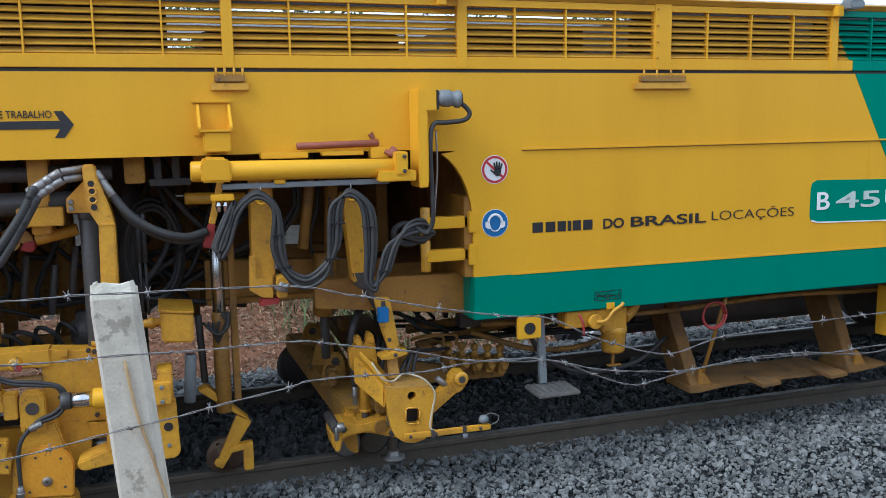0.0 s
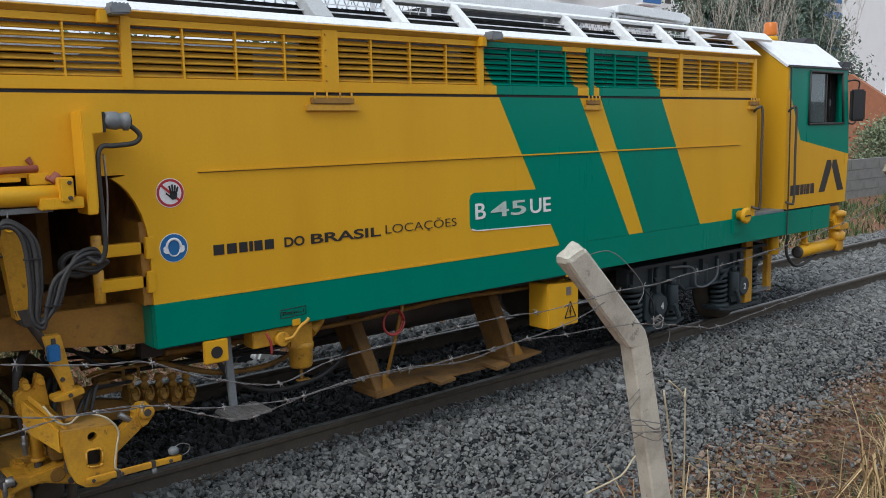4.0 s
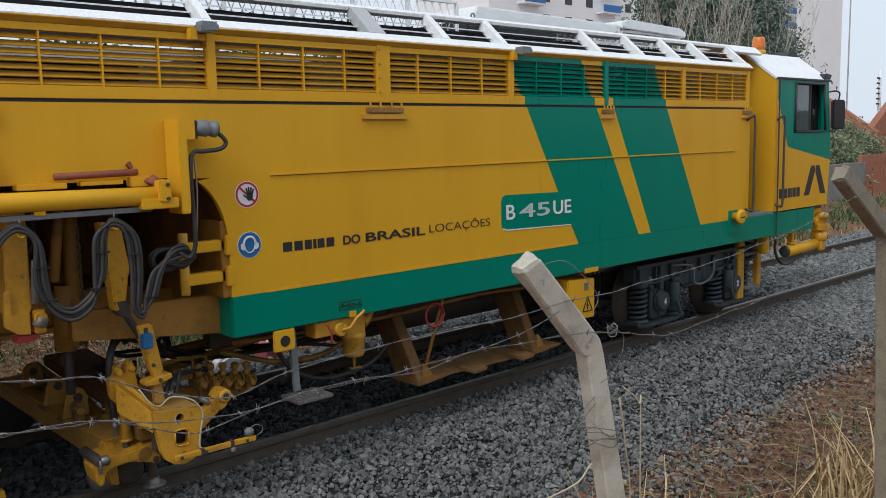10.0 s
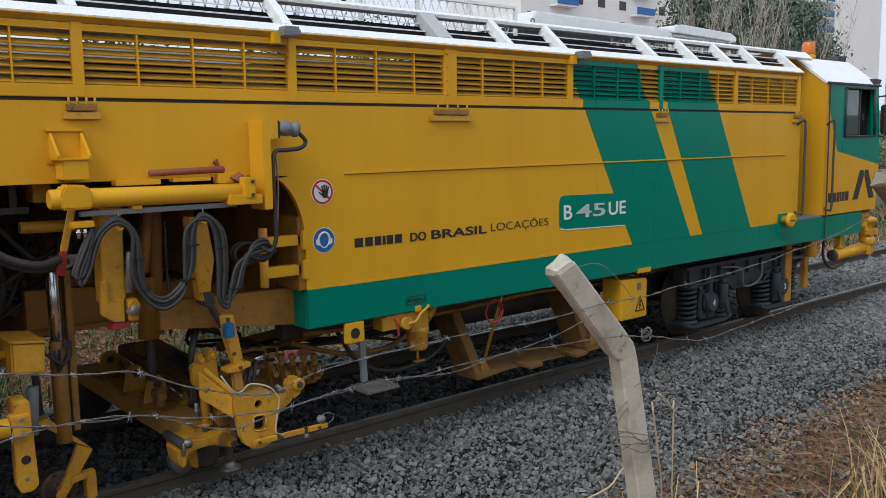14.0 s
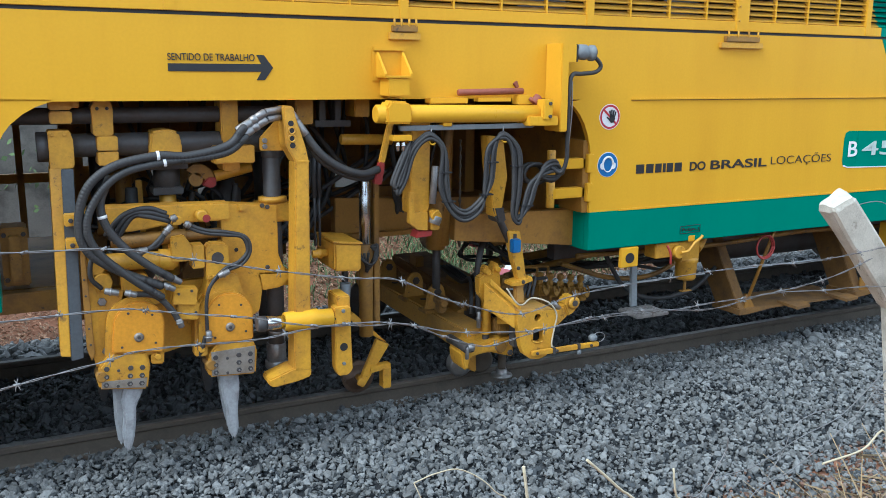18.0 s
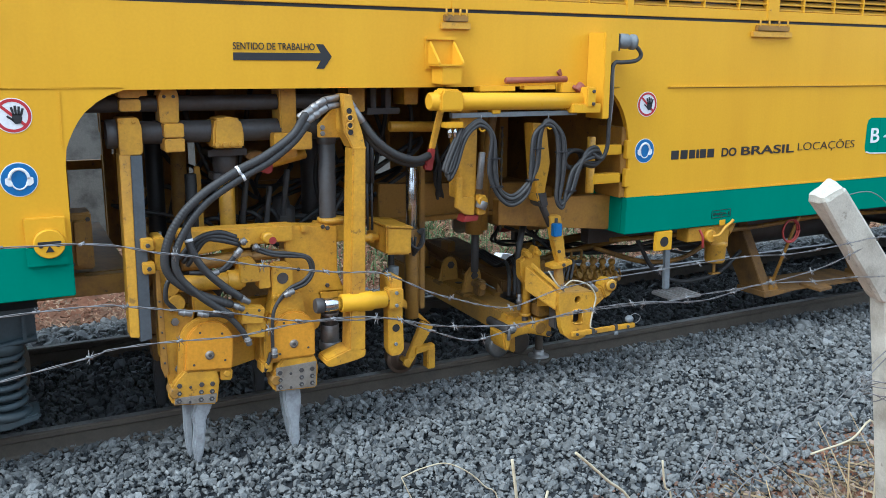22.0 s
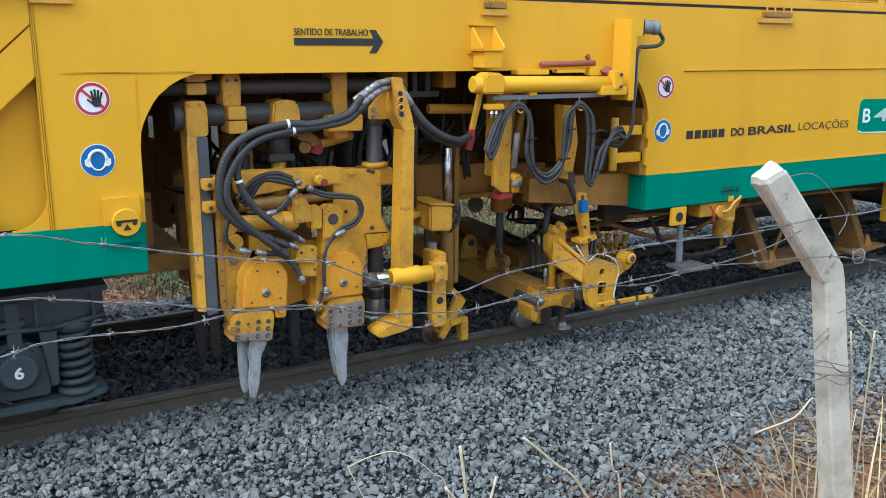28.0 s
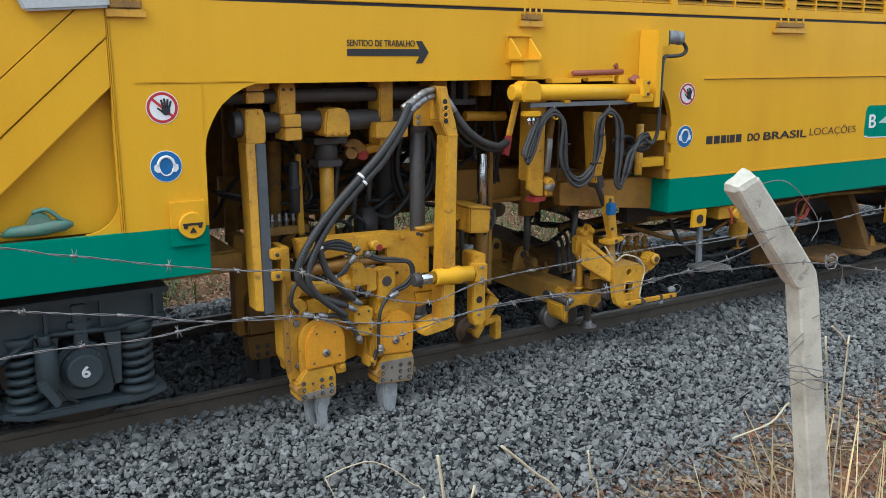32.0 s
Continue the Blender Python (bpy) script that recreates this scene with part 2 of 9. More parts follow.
gb.inputs["Base Color"].default_value = (0.35, 0.42, 0.42, 1)
gb.inputs["Roughness"].default_value, gb.inputs["Transmission Weight"].default_value = 0.03, 0.85
GLASS = glass_m


# ---- mesh helpers ----
def prism(pts, y0, y1, bev=0.0, cuts=()):
    """A plate: the outline pts in x and z, drawn from y0 to y1."""
    bm = bmesh.new()
    a = [bm.verts.new((x, y0, z)) for x, z in pts]
    b = [bm.verts.new((x, y1, z)) for x, z in pts]
    bm.faces.new(a)
    bm.faces.new(b[::-1])
    n = len(pts)
    for i in range(n):
        bm.faces.new((a[i], b[i], b[(i + 1) % n], a[(i + 1) % n]))
    bmesh.ops.recalc_face_normals(bm, faces=bm.faces)
    if bev:
        bmesh.ops.bevel(bm, geom=list(bm.edges), offset=bev, segments=2, affect="EDGES", clamp_overlap=True)
    return bm


def box(x0, x1, y0, y1, z0, z1, bev=0.006):
    return prism([(x0, z0), (x1, z0), (x1, z1), (x0, z1)], y0, y1, bev)


def loft(a, b, bev=0.0):
    """A beam between two four-cornered ends."""
    bm = bmesh.new()
    va, vb = [bm.verts.new(p) for p in a], [bm.verts.new(p) for p in b]
    bm.faces.new(va)
    bm.faces.new(vb[::-1])
    for i in range(4):
        bm.faces.new((va[i], vb[i], vb[(i + 1) % 4], va[(i + 1) % 4]))
    bmesh.ops.recalc_face_normals(bm, faces=bm.faces)
    if bev:
        bmesh.ops.bevel(bm, geom=list(bm.edges), offset=bev, segments=2, affect="EDGES", clamp_overlap=True)
    return bm


def holed(outer, holes, y0, y1):
    """A plate in x and z with openings through it."""
    bm = bmesh.new()
    for ring in (outer, *holes):
        vs = [bm.verts.new((x, y0, z)) for x, z in ring]
        for i in range(len(vs)):
            bm.edges.new((vs[i - 1], vs[i]))
    bmesh.ops.triangle_fill(bm, use_beauty=True, use_dissolve=False, edges=list(bm.edges))
    out = bmesh.ops.extrude_face_region(bm, geom=list(bm.faces))
    bmesh.ops.translate(bm, vec=(0, y1 - y0, 0), verts=[g for g in out["geom"] if isinstance(g, bmesh.types.BMVert)])
    bmesh.ops.recalc_face_normals(bm, faces=bm.faces)
    return bm


def frame_of(d):
    d = Vector(d).normalized()
    s = d.orthogonal().normalized() if abs(d.z) > 0.99 else d.cross(Vector((0, 0, 1))).normalized()
    return d, s, s.cross(d)


def sweep(points, radii, n=10, smooth=True, closed=False):
    """A tube along points, with a radius for each."""
    pts = [Vector(p) for p in points]
    if not isinstance(radii, (list, tuple)):
        radii = [radii] * len(pts)
    bm = bmesh.new()
    rings = []
    s = None
    for i, p in enumerate(pts):
        d = (pts[min(i + 1, len(pts) - 1)] - pts[max(i - 1, 0)])
        d = d.normalized() if d.length > 1e-7 else Vector((0, 0, 1))
        s = frame_of(d)[1] if s is None else (s - d * s.dot(d)).normalized()
        u = d.cross(s)
        rings.append([bm.verts.new(p + (s * math.cos(a) + u * math.sin(a)) * radii[i]) for a in (2 * math.pi * k / n for k in range(n))])
    for r0, r1 in zip(rings, rings[1:]):
        for k in range(n):
            f = bm.faces.new((r0[k], r0[(k + 1) % n], r1[(k + 1) % n], r1[k]))
            f.smooth = smooth
    bm.faces.new(rings[0][::-1])
    bm.faces.new(rings[-1])
    bmesh.ops.recalc_face_normals(bm, faces=bm.faces)
    return bm


def rod(p0, p1, r, n=16, edge=0.004):
    """A cylinder with softened rims."""
    p0, p1 = Vector(p0), Vector(p1)
    d = (p1 - p0).normalized()
    e = min(edge, r * 0.4, (p1 - p0).length * 0.3)
    return sweep([p0, p0 + d * 1e-4, p0 + d * e, p1 - d * e, p1 - d * 1e-4, p1], [r - e, r - e, r, r, r - e, r - e], n)


def lathe(profile, origin, axis, n=20):
    """A turned part: profile of (along, radius) from origin along axis."""
    o, d = Vector(origin), Vector(axis).normalized()
    return sweep([o + d * (a + 1e-5 * i) for i, (a, _) in enumerate(profile)], [max(r, 1e-4) for _, r in profile], n)


def curve(pts, steps=6):
    """A smooth line through pts."""
    p = [Vector(q) for q in pts]
    p = [p[0] * 2 - p[1]] + p + [p[-1] * 2 - p[-2]]
    out = []
    for i in range(1, len(p) - 2):
        for k in range(steps):
            t = k / steps
            a, b, c, d = p[i - 1:i + 3]
            out.append(0.5 * ((2 * b) + (c - a) * t + (2 * a - 5 * b + 4 * c - d) * t * t + (3 * b - a - 3 * c + d) * t ** 3))
    return out + [p[-2]]


def hose(pts, r, steps=7, n=8):
    return sweep(curve(pts, steps), r, n)


def merge(*bms):
    """Several pieces of one part in one mesh."""
    out = bms[0]
    for b in bms[1:]:
        me = bpy.data.meshes.new("piece")
        b.to_mesh(me)
        out.from_mesh(me)
        b.free()
        bpy.data.meshes.remove(me)
    return out


def moved(bm, m):
    bmesh.ops.transform(bm, matrix=m, verts=bm.verts)
    return bm


def mesh_of(name, bm, mat):
    me = bpy.data.meshes.new(name)
    bm.to_mesh(me)
    bm.free()
    me.materials.append(mat)
    return me


def part(name, bm, mat, parent, label=""):
    ob = new(name, mesh_of(name, bm, mat))
    ob.parent = parent
    return tagged(ob, label)


def thing(name, label, category, group="", kind="", at=(0, 0, 0)):
    ob = new(name)
    ob.location = at
    ob.empty_display_size = 0.1
    return tagged(ob, label, category, group, kind)


def solid(name, bm, mat, label, category="", group="", kind=""):
    return tagged(new(name, mesh_of(name, bm, mat)), label, category, group, kind)


def raw(name, verts, faces, mat, smooth=False):
    me = bpy.data.meshes.new(name)
    me.from_pydata([tuple(v) for v in verts], [], [tuple(f) for f in faces])
    me.materials.append(mat)
    if smooth:
        me.shade_smooth()
    return new(name, me)


def arc(cx, cz, r, a0, a1, n=10):
    return [(cx + r * math.cos(radians(a0 + (a1 - a0) * i / n)), cz + r * math.sin(radians(a0 + (a1 - a0) * i / n))) for i in range(n + 1)]


def letters(text, size, depth, bold=0.0, spread=1.0):
    """Raised lettering in the built-in font, in x and z, facing -y, as a bmesh with its left end at 0."""
    cu = bpy.data.curves.new("letters", "FONT")
    cu.body, cu.size, cu.extrude, cu.offset, cu.space_character = text, size, depth, bold, spread
    ob = bpy.data.objects.new("letters", cu)
    scene.collection.objects.link(ob)
    bpy.context.view_layer.update()
    me = bpy.data.meshes.new_from_object(ob.evaluated_get(bpy.context.evaluated_depsgraph_get()))
    bm = bmesh.new()
    bm.from_mesh(me)
    bpy.data.objects.remove(ob)
    bpy.data.curves.remove(cu)
    bpy.data.meshes.remove(me)
    xs = [v.co.x for v in bm.verts]
    zs = [v.co.y for v in bm.verts]
    moved(bm, Matrix.Translation((-min(xs), -min(zs), 0)))
    return moved(bm, Matrix.Rotation(radians(90), 4, "X")), max(xs) - min(xs), max(zs) - min(zs)


def lettering(name, text, x0, x1, z0, z1, mat, parent, bold=0.0, label="", depth=0.0015, y=-0.003, spread=1.0):
    bm, w, hgt = letters(text, 1.0, depth, bold, spread)
    bmesh.ops.scale(bm, vec=((x1 - x0) / w, 1, (z1 - z0) / hgt), verts=bm.verts)
    moved(bm, Matrix.Translation((x0, y, z0)))
    return part(name, bm, mat, parent, label)

# ---- the ground and the track ----
RAIL_NEAR, RAIL_FAR = 0.615, 2.285


def ground_height(x, y):
    """The ballast shoulder falls from the rails to the red earth on both sides."""
    d = abs(y - 1.45)
    if d < 1.5:
        return -0.15
    if d < 2.75:
        return -0.15 - (d - 1.5) / 1.25 * 0.28
    if y < 0:
        return -0.43 - 0.05 * min(3, d - 2.75)
    return -0.43 + min(1.2, max(0, d - 3.0) * 0.22)


def build_ground():
    xs = [-400, -120, -40, -16] + [-8 + 0.25 * i for i in range(100)] + [18, 20, 23, 27, 32, 40, 60, 120, 400]
    ys = [-400, -60, -15, -9] + [-6 + 0.15 * i for i in range(100)] + [9.5, 11, 14, 20, 40, 100, 400]
    verts, faces = [], []
    for y in ys:
        for x in xs:
            z = ground_height(x, y)
            if abs(x) < 40 and abs(y) < 20:
                z += 0.05 * noise.noise((x * 0.9, y * 0.9, 0)) + 0.015 * noise.noise((x * 5, y * 5, 3))
            verts.append((x, y, z - (0.16 if -1.0 < y < 3.9 else 0.03)))
    w = len(xs)
    for j in range(len(ys) - 1):
        for i in range(w - 1):
            faces.append((j * w + i, j * w + i + 1, (j + 1) * w + i + 1, (j + 1) * w + i))
    tagged(raw("ground", verts, faces, EARTH, True), "red earth beside the track with dry litter", kind="structure")


build_ground()


def stones(name, label, x0, x1, y0, y1, count, size, seed, mat, lift=0.0, thin=None):
    """Crushed stone: many small angular lumps, each the hull of a few random points, in one mesh."""
    rng = np.random.default_rng(seed)
    base = []
    while len(base) < 18:
        bm = bmesh.new()
        flat = 0.55 + 0.35 * rng.random()
        slim = 0.55 + 0.4 * rng.random()
        for p in rng.normal(size=(13, 3)):
            p = p / np.linalg.norm(p) * (0.8 + 0.2 * rng.random())
            bm.verts.new((p[0], p[1] * slim, p[2] * flat))
        hull = bmesh.ops.convex_hull(bm, input=list(bm.verts))
        bmesh.ops.delete(bm, geom=[v for v in hull["geom_interior"] if isinstance(v, bmesh.types.BMVert)], context="VERTS")
        bm.verts.index_update()
        base.append((np.array([v.co for v in bm.verts]), np.array([[v.index for v in f.verts] for f in bm.faces])))
        bm.free()
    px = rng.uniform(x0, x1, count)
    py = rng.uniform(y0, y1, count)
    if thin is not None:
        keep = rng.random(count) < np.array([thin(a, b) for a, b in zip(px, py)])
        px, py = px[keep], py[keep]
    n = len(px)
    r = size * rng.lognormal(0, 0.38, n)
    pz = np.array([ground_height(a, b) for a, b in zip(px, py)]) + rng.uniform(-0.016, 0.014, n) + lift
    kind = rng.integers(0, len(base), n)
    e = rng.normal(0, 1, (n, 3)) * np.array([0.6, 0.6, 0]) + rng.uniform(0, 2 * np.pi, (n, 3)) * np.array([0, 0, 1])
    all_co, all_f, start = [], [], 0
    for k, (v0, f0) in enumerate(base):
        idx = np.nonzero(kind == k)[0]
        m = len(idx)
        cx, sx, cy, sy, cz, sz = [fn(e[idx, a])[:, None] for a in range(3) for fn in (np.cos, np.sin)]
        v = v0[None] * r[idx, None, None] * 0.6
        x, y, z = v[..., 0], v[..., 1], v[..., 2]
        y, z = y * cx - z * sx, y * sx + z * cx
        x, z = x * cy + z * sy, -x * sy + z * cy
        x, y = x * cz - y * sz, x * sz + y * cz
        all_co.append(np.stack([x + px[idx, None], y + py[idx, None], z + pz[idx, None]], -1).reshape(-1, 3))
        all_f.append((f0[None] + start + len(v0) * np.arange(m)[:, None, None]).reshape(-1))
        start += m * len(v0)
    co, f = np.concatenate(all_co), np.concatenate(all_f)
    me = bpy.data.meshes.new(name)
    me.vertices.add(len(co))
    me.vertices.foreach_set("co", co.ravel())
    me.loops.add(len(f))
    me.loops.foreach_set("vertex_index", f)
    me.polygons.add(len(f) // 3)
    me.polygons.foreach_set("loop_start", np.arange(len(f) // 3) * 3)
    me.update(calc_edges=True)
    me.shade_flat()
    me.materials.append(mat)
    return tagged(new(name, me), label, "gravel", kind="stuff")


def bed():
    """A sheet under the loose stones, near-black for the shade in their gaps."""
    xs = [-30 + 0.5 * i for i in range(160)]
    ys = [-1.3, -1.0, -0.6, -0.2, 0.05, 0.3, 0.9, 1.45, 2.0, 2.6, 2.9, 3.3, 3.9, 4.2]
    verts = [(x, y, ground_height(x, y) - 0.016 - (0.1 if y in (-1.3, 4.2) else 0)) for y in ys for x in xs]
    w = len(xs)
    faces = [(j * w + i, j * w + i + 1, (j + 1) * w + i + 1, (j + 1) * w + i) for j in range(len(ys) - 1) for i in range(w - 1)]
    return tagged(raw("ballast_bed", verts, faces, BED, True), "near-black sheet under the ballast for the shade between stones", kind="structure")


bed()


def edge_thin(x, y):
    inset = 0.07 * max(0.0, min(7.0, x - 1.3))
    return max(0.0, min(1.0, (y + 1.72 - inset) / 0.65 + 0.3 * noise.noise((x * 1.5, y * 1.5, 9))))


stones("near_ballast", "loose grey crushed stone on the near shoulder of the track", -3.6, 8.5, -1.9, 0.62, 42000, 0.034, 1, STONE, lift=0.007, thin=edge_thin)
stones("lower_ballast", "lower layer of crushed stone, darkened as the shade between the top stones", -3.6, 8.5, -1.9, 0.62, 34000, 0.036, 6, DEEP_STONE, lift=-0.02, thin=edge_thin)
stones("small_ballast", "small chips between the larger stones of the ballast", -3.6, 4.5, -2.0, 0.60, 9000, 0.021, 7, STONE, lift=-0.004, thin=edge_thin)
BROWN_STONE = material("earth_stained_stone", (0.36, 0.27, 0.21), 0.85, dirt=(0.20, 0.13, 0.095), amount=0.8, scale=12, bump=0.5, fine=120, vary=0.5, grit=0.5)


def edge_band(x, y):
    return 0.75 * max(0.0, 1 - abs(edge_thin(x, y) - 0.3) / 0.34)


stones("stained_ballast", "brown earth-stained stones along the edge of the ballast", -1.5, 9, -2.1, -0.8, 7000, 0.036, 22, BROWN_STONE, lift=0.008, thin=edge_band)
stones("strewn_ballast", "single grey stones strewn over the red earth", 0.0, 9, -2.9, -1.4, 1700, 0.034, 23, STONE)
stones("trailing_ballast", "grey crushed stone behind the machine", -30, -3.6, -1.5, 0.62, 15000, 0.07, 5, STONE, thin=edge_thin)
stones("forward_ballast", "grey crushed stone along the track ahead of the machine", 8.5, 16, -1.5, 0.62, 26000, 0.047, 8, STONE, thin=edge_thin)
stones("distant_ballast", "grey crushed stone running along the track", 16, 42, -1.5, 0.62, 24000, 0.07, 2, STONE, thin=edge_thin)
stones("inner_ballast", "crushed stone between the rails, darkened for the shade under the machine", -4.5, 9.5, 0.62, 2.3, 24000, 0.046, 3, SHADED_STONE)
stones("forward_inner_ballast", "grey crushed stone between the rails ahead of the machine", 9.5, 34, 0.62, 2.3, 20000, 0.06, 9, STONE)
stones("rear_ballast", "crushed stone on the rear shoulder of the track", -5, 34, 2.3, 4.1, 26000, 0.055, 4, STONE)


def build_rail(name, y):
    prof = [(-0.07, -0.172), (0.07, -0.172), (0.07, -0.16), (0.02, -0.145), (0.009, -0.13), (0.009, -0.05), (0.034, -0.035), (0.036, -0.008), (0.028, 0.0),
            (-0.028, 0.0), (-0.036, -0.008), (-0.034, -0.035), (-0.009, -0.05), (-0.009, -0.13), (-0.02, -0.145), (-0.07, -0.16)]
    verts = [(x, y + a, b) for x in (-40, 140) for a, b in prof]
    n = len(prof)
    faces = [(i, (i + 1) % n, n + (i + 1) % n, n + i) for i in range(n)] + [tuple(range(n)), tuple(range(2 * n - 1, n - 1, -1))]
    rail = tagged(raw(name, verts, faces, RAIL), "rusty brown steel rail with a polished running surface", "rail", "rails of the track")
    part("running_surface", box(-40, 140, y - 0.022, y + 0.03, 0.0005, 0.003, 0), RAILHEAD, rail, "polished running surface")


build_rail("rail", RAIL_NEAR)
build_rail("rail", RAIL_FAR)

# ---- the fence between the camera and the track ----
ARM = Vector((-0.30, 0.0, 0.315))


def fence_post(at, base, bend_z, lean=(0.03, -0.04), size=0.105, turn=20.0, arm=ARM, label="weathered grey concrete fence post with a bent top", mat=CONCRETE):
    post = thing("fence_post", label, "fence post", "fence posts", at=(at[0], at[1], base))
    hgt = bend_z - base
    top = Vector((lean[0] * -1, lean[1] * -1, hgt))
    bm = bmesh.new()
    rings = []
    s = size / 2
    c = 0.006
    outline = [(-s, -s + c), (-s + c, -s), (s - c, -s), (s, -s + c), (s, s - c), (s - c, s), (-s + c, s), (-s, s - c)]
    r = Matrix.Rotation(radians(turn), 2)
    for p, k in ((Vector((0, 0, -0.15)), 1.24), (top * 0.5, 1.14), (top - Vector((0, 0, 0.012)), 1.0), (top + arm * 0.06, 1.0), (top + arm * 0.975, 0.94), (top + arm, 0.84)):
        ring = []
        for a, b in outline:
            v = r @ Vector((a * k, b * k))
            q = p + Vector((v.x, v.y, 0))
            if p.z > hgt:
                q += Vector((0, 0, -(v.x * arm.x + v.y * arm.y) / arm.length))
            ring.append(bm.verts.new(q))
        rings.append(ring)
    for a, b in zip(rings, rings[1:]):
        for k in range(8):
            bm.faces.new((a[k], a[(k + 1) % 8], b[(k + 1) % 8], b[k]))
    bm.faces.new(rings[-1])
    bm.faces.new(rings[0][::-1])
    bmesh.ops.recalc_face_normals(bm, faces=bm.faces)
    bmesh.ops.subdivide_edges(bm, edges=list(bm.edges), cuts=3, use_grid_fill=True)
    for v in bm.verts:
        if v.co.z > hgt + arm.z * 0.8:
            v.co += Vector((0, 0, 0.02 * noise.noise(v.co * 30)))
        v.co += Vector((noise.noise(v.co * 18), noise.noise(v.co * 18 + Vector((5, 0, 0))), 0)) * 0.0022
    part("shaft", bm, mat, post)
    return post


fence_post((0.43, -3.28), -0.55, 1.565, lean=(0.47, 0), size=0.069, turn=-14)
fence_post((-2.22, -3.28), -0.55, 1.895, lean=(0.19, 0), turn=-4, size=0.076, arm=Vector((0.0, 0.01, 0.03)), label="straight grey concrete fence post with a broken top")
fence_post((2.57, -3.28), -0.55, 1.72, lean=(0.24, 0), size=0.072, turn=0, arm=Vector((-0.56, 0.0, 0.33)), label="brown-stained concrete fence post with a bent top", mat=STAINED)

# ---- the tamping machine: body, grilles, roof, cab ----
MACHINE = thing("tamping_machine", "yellow and green track tamping machine standing on the rails", "railway machine")
FLOOR, WAIST, SEAM, TOP = 0.983, 1.2526, 2.027, 2.485
FAR = 2.9


def bolts(name, spots, r, mat, parent, axis=(0, -1, 0), hgt=0.012, label=""):
    """Hexagon bolt heads, each one a part."""
    first = None
    for p in spots:
        if first is None:
            first = part(name, lathe([(0, r), (hgt * 0.8, r), (hgt, r * 0.85)], (0, 0, 0), axis, 6), mat, parent, label)
            first.location = p
        else:
            o = new(name, first.data)
            o.parent, o.location = parent, p


def body():
    cut = [(0.0, 1.57)] + [(-0.3 + 0.3 * math.cos(a), 1.57 + 0.469 * math.sin(a)) for a in np.linspace(0.15, math.pi / 2, 9)]
    upper = prism([(-0.3, SEAM), (6.6, SEAM), (6.6, TOP), (-0.3, TOP)], 0.0, 0.04, 0.0)
    part("upper_side_panel", upper, YELLOW, MACHINE, "yellow upper side panel with green slanting stripes")
    lower = prism([(0, WAIST), (6.6, WAIST), (6.6, SEAM), (-0.1, SEAM)] + [c for c in cut[::-1] if c[1] < SEAM], 0.0, 0.04, 0.0)
    part("lower_side_panel", lower, YELLOW, MACHINE, "yellow side panel with lettering")
    part("panel_lip", prism([(0.32, SEAM - 0.006), (6.28, SEAM - 0.006), (6.28, SEAM + 0.006), (0.32, SEAM + 0.006)], -0.012, 0.0, 0.002), YELLOW, MACHINE)
    part("panel_gap", box(0.32, 6.28, -0.002, 0.001, SEAM - 0.011, SEAM - 0.006, 0), GRIMY, MACHINE)
    part("waist_trim", box(0.25, 3.5, -0.007, 0.0, WAIST - 0.004, WAIST + 0.012, 0.002), YELLOW, MACHINE)
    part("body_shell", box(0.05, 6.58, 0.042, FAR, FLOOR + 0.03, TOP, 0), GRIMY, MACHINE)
    part("sill_beam", box(0, 8.28, -0.004, 0.05, FLOOR, WAIST, 0.004), GREEN, MACHINE, "green sill along the foot of the body")
    part("sill_end_plate", box(-0.004, 0.05, 0.05, 0.42, FLOOR, WAIST, 0.003), GREEN, MACHINE)
    part("underframe_beam", prism([(-0.95, 1.10), (0.0, 0.99), (0.02, 1.25), (-0.95, 1.27)], 0.18, 0.26, 0.004), OCHRE, MACHINE)
    part("underframe_plate", box(0.06, 8.2, 0.06, FAR, FLOOR + 0.004, FLOOR + 0.03, 0), DARK, MACHINE)
    part("top_beam", box(-3.336, -0.3, 0.0006, 0.06, 2.0385, TOP, 0), YELLOW, MACHINE, "yellow beam over the tamping bay")
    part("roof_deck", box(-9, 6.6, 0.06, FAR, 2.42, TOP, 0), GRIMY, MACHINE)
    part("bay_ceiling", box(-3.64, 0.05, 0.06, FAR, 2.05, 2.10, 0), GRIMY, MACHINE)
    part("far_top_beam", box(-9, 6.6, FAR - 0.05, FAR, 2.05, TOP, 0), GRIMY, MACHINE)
    # rear body with its raking stair box
    a = [(-3.645, 1.66), (-3.635, 1.745), (-3.618, 1.79), (-3.594, 1.839), (-3.567, 1.885), (-3.535, 1.926), (-3.473, 1.978), (-3.411, 2.013), (-3.334, 2.039)]
    part("rear_side_panel", prism([(-4.12, TOP), (-4.12, WAIST), (-3.647, WAIST)] + a + [(-3.33, TOP)], 0, 0.05), YELLOW, MACHINE)
    part("weld_seam", box(-4.0, -3.34, -0.004, 0.0, 2.045, 2.052, 0.002), YELLOW, MACHINE)
    part("weld_seam", box(-4.115, -4.103, -0.006, 0.0, WAIST, TOP, 0.003), YELLOW, MACHINE)
    part("weld_seam", prism([(-3.656, 1.75), (-3.649, 1.75), (-3.643, 2.046), (-3.65, 2.046)], -0.004, 0, 0.001), YELLOW, MACHINE)
    part("seam_backing", prism([(-4.15, 2.04), (-4.10, 2.04), (-4.10, TOP), (-4.27, TOP), (-4.27, 2.40), (-4.15, 2.40)], 0.02, 0.06, 0.0), GRIMY, MACHINE)
    part("stair_panel", prism([(-4.96, WAIST), (-4.122, 2.03), (-4.122, 2.279), (-5.24, WAIST)], 0.0, 0.05, 0.004), YELLOW, MACHINE)
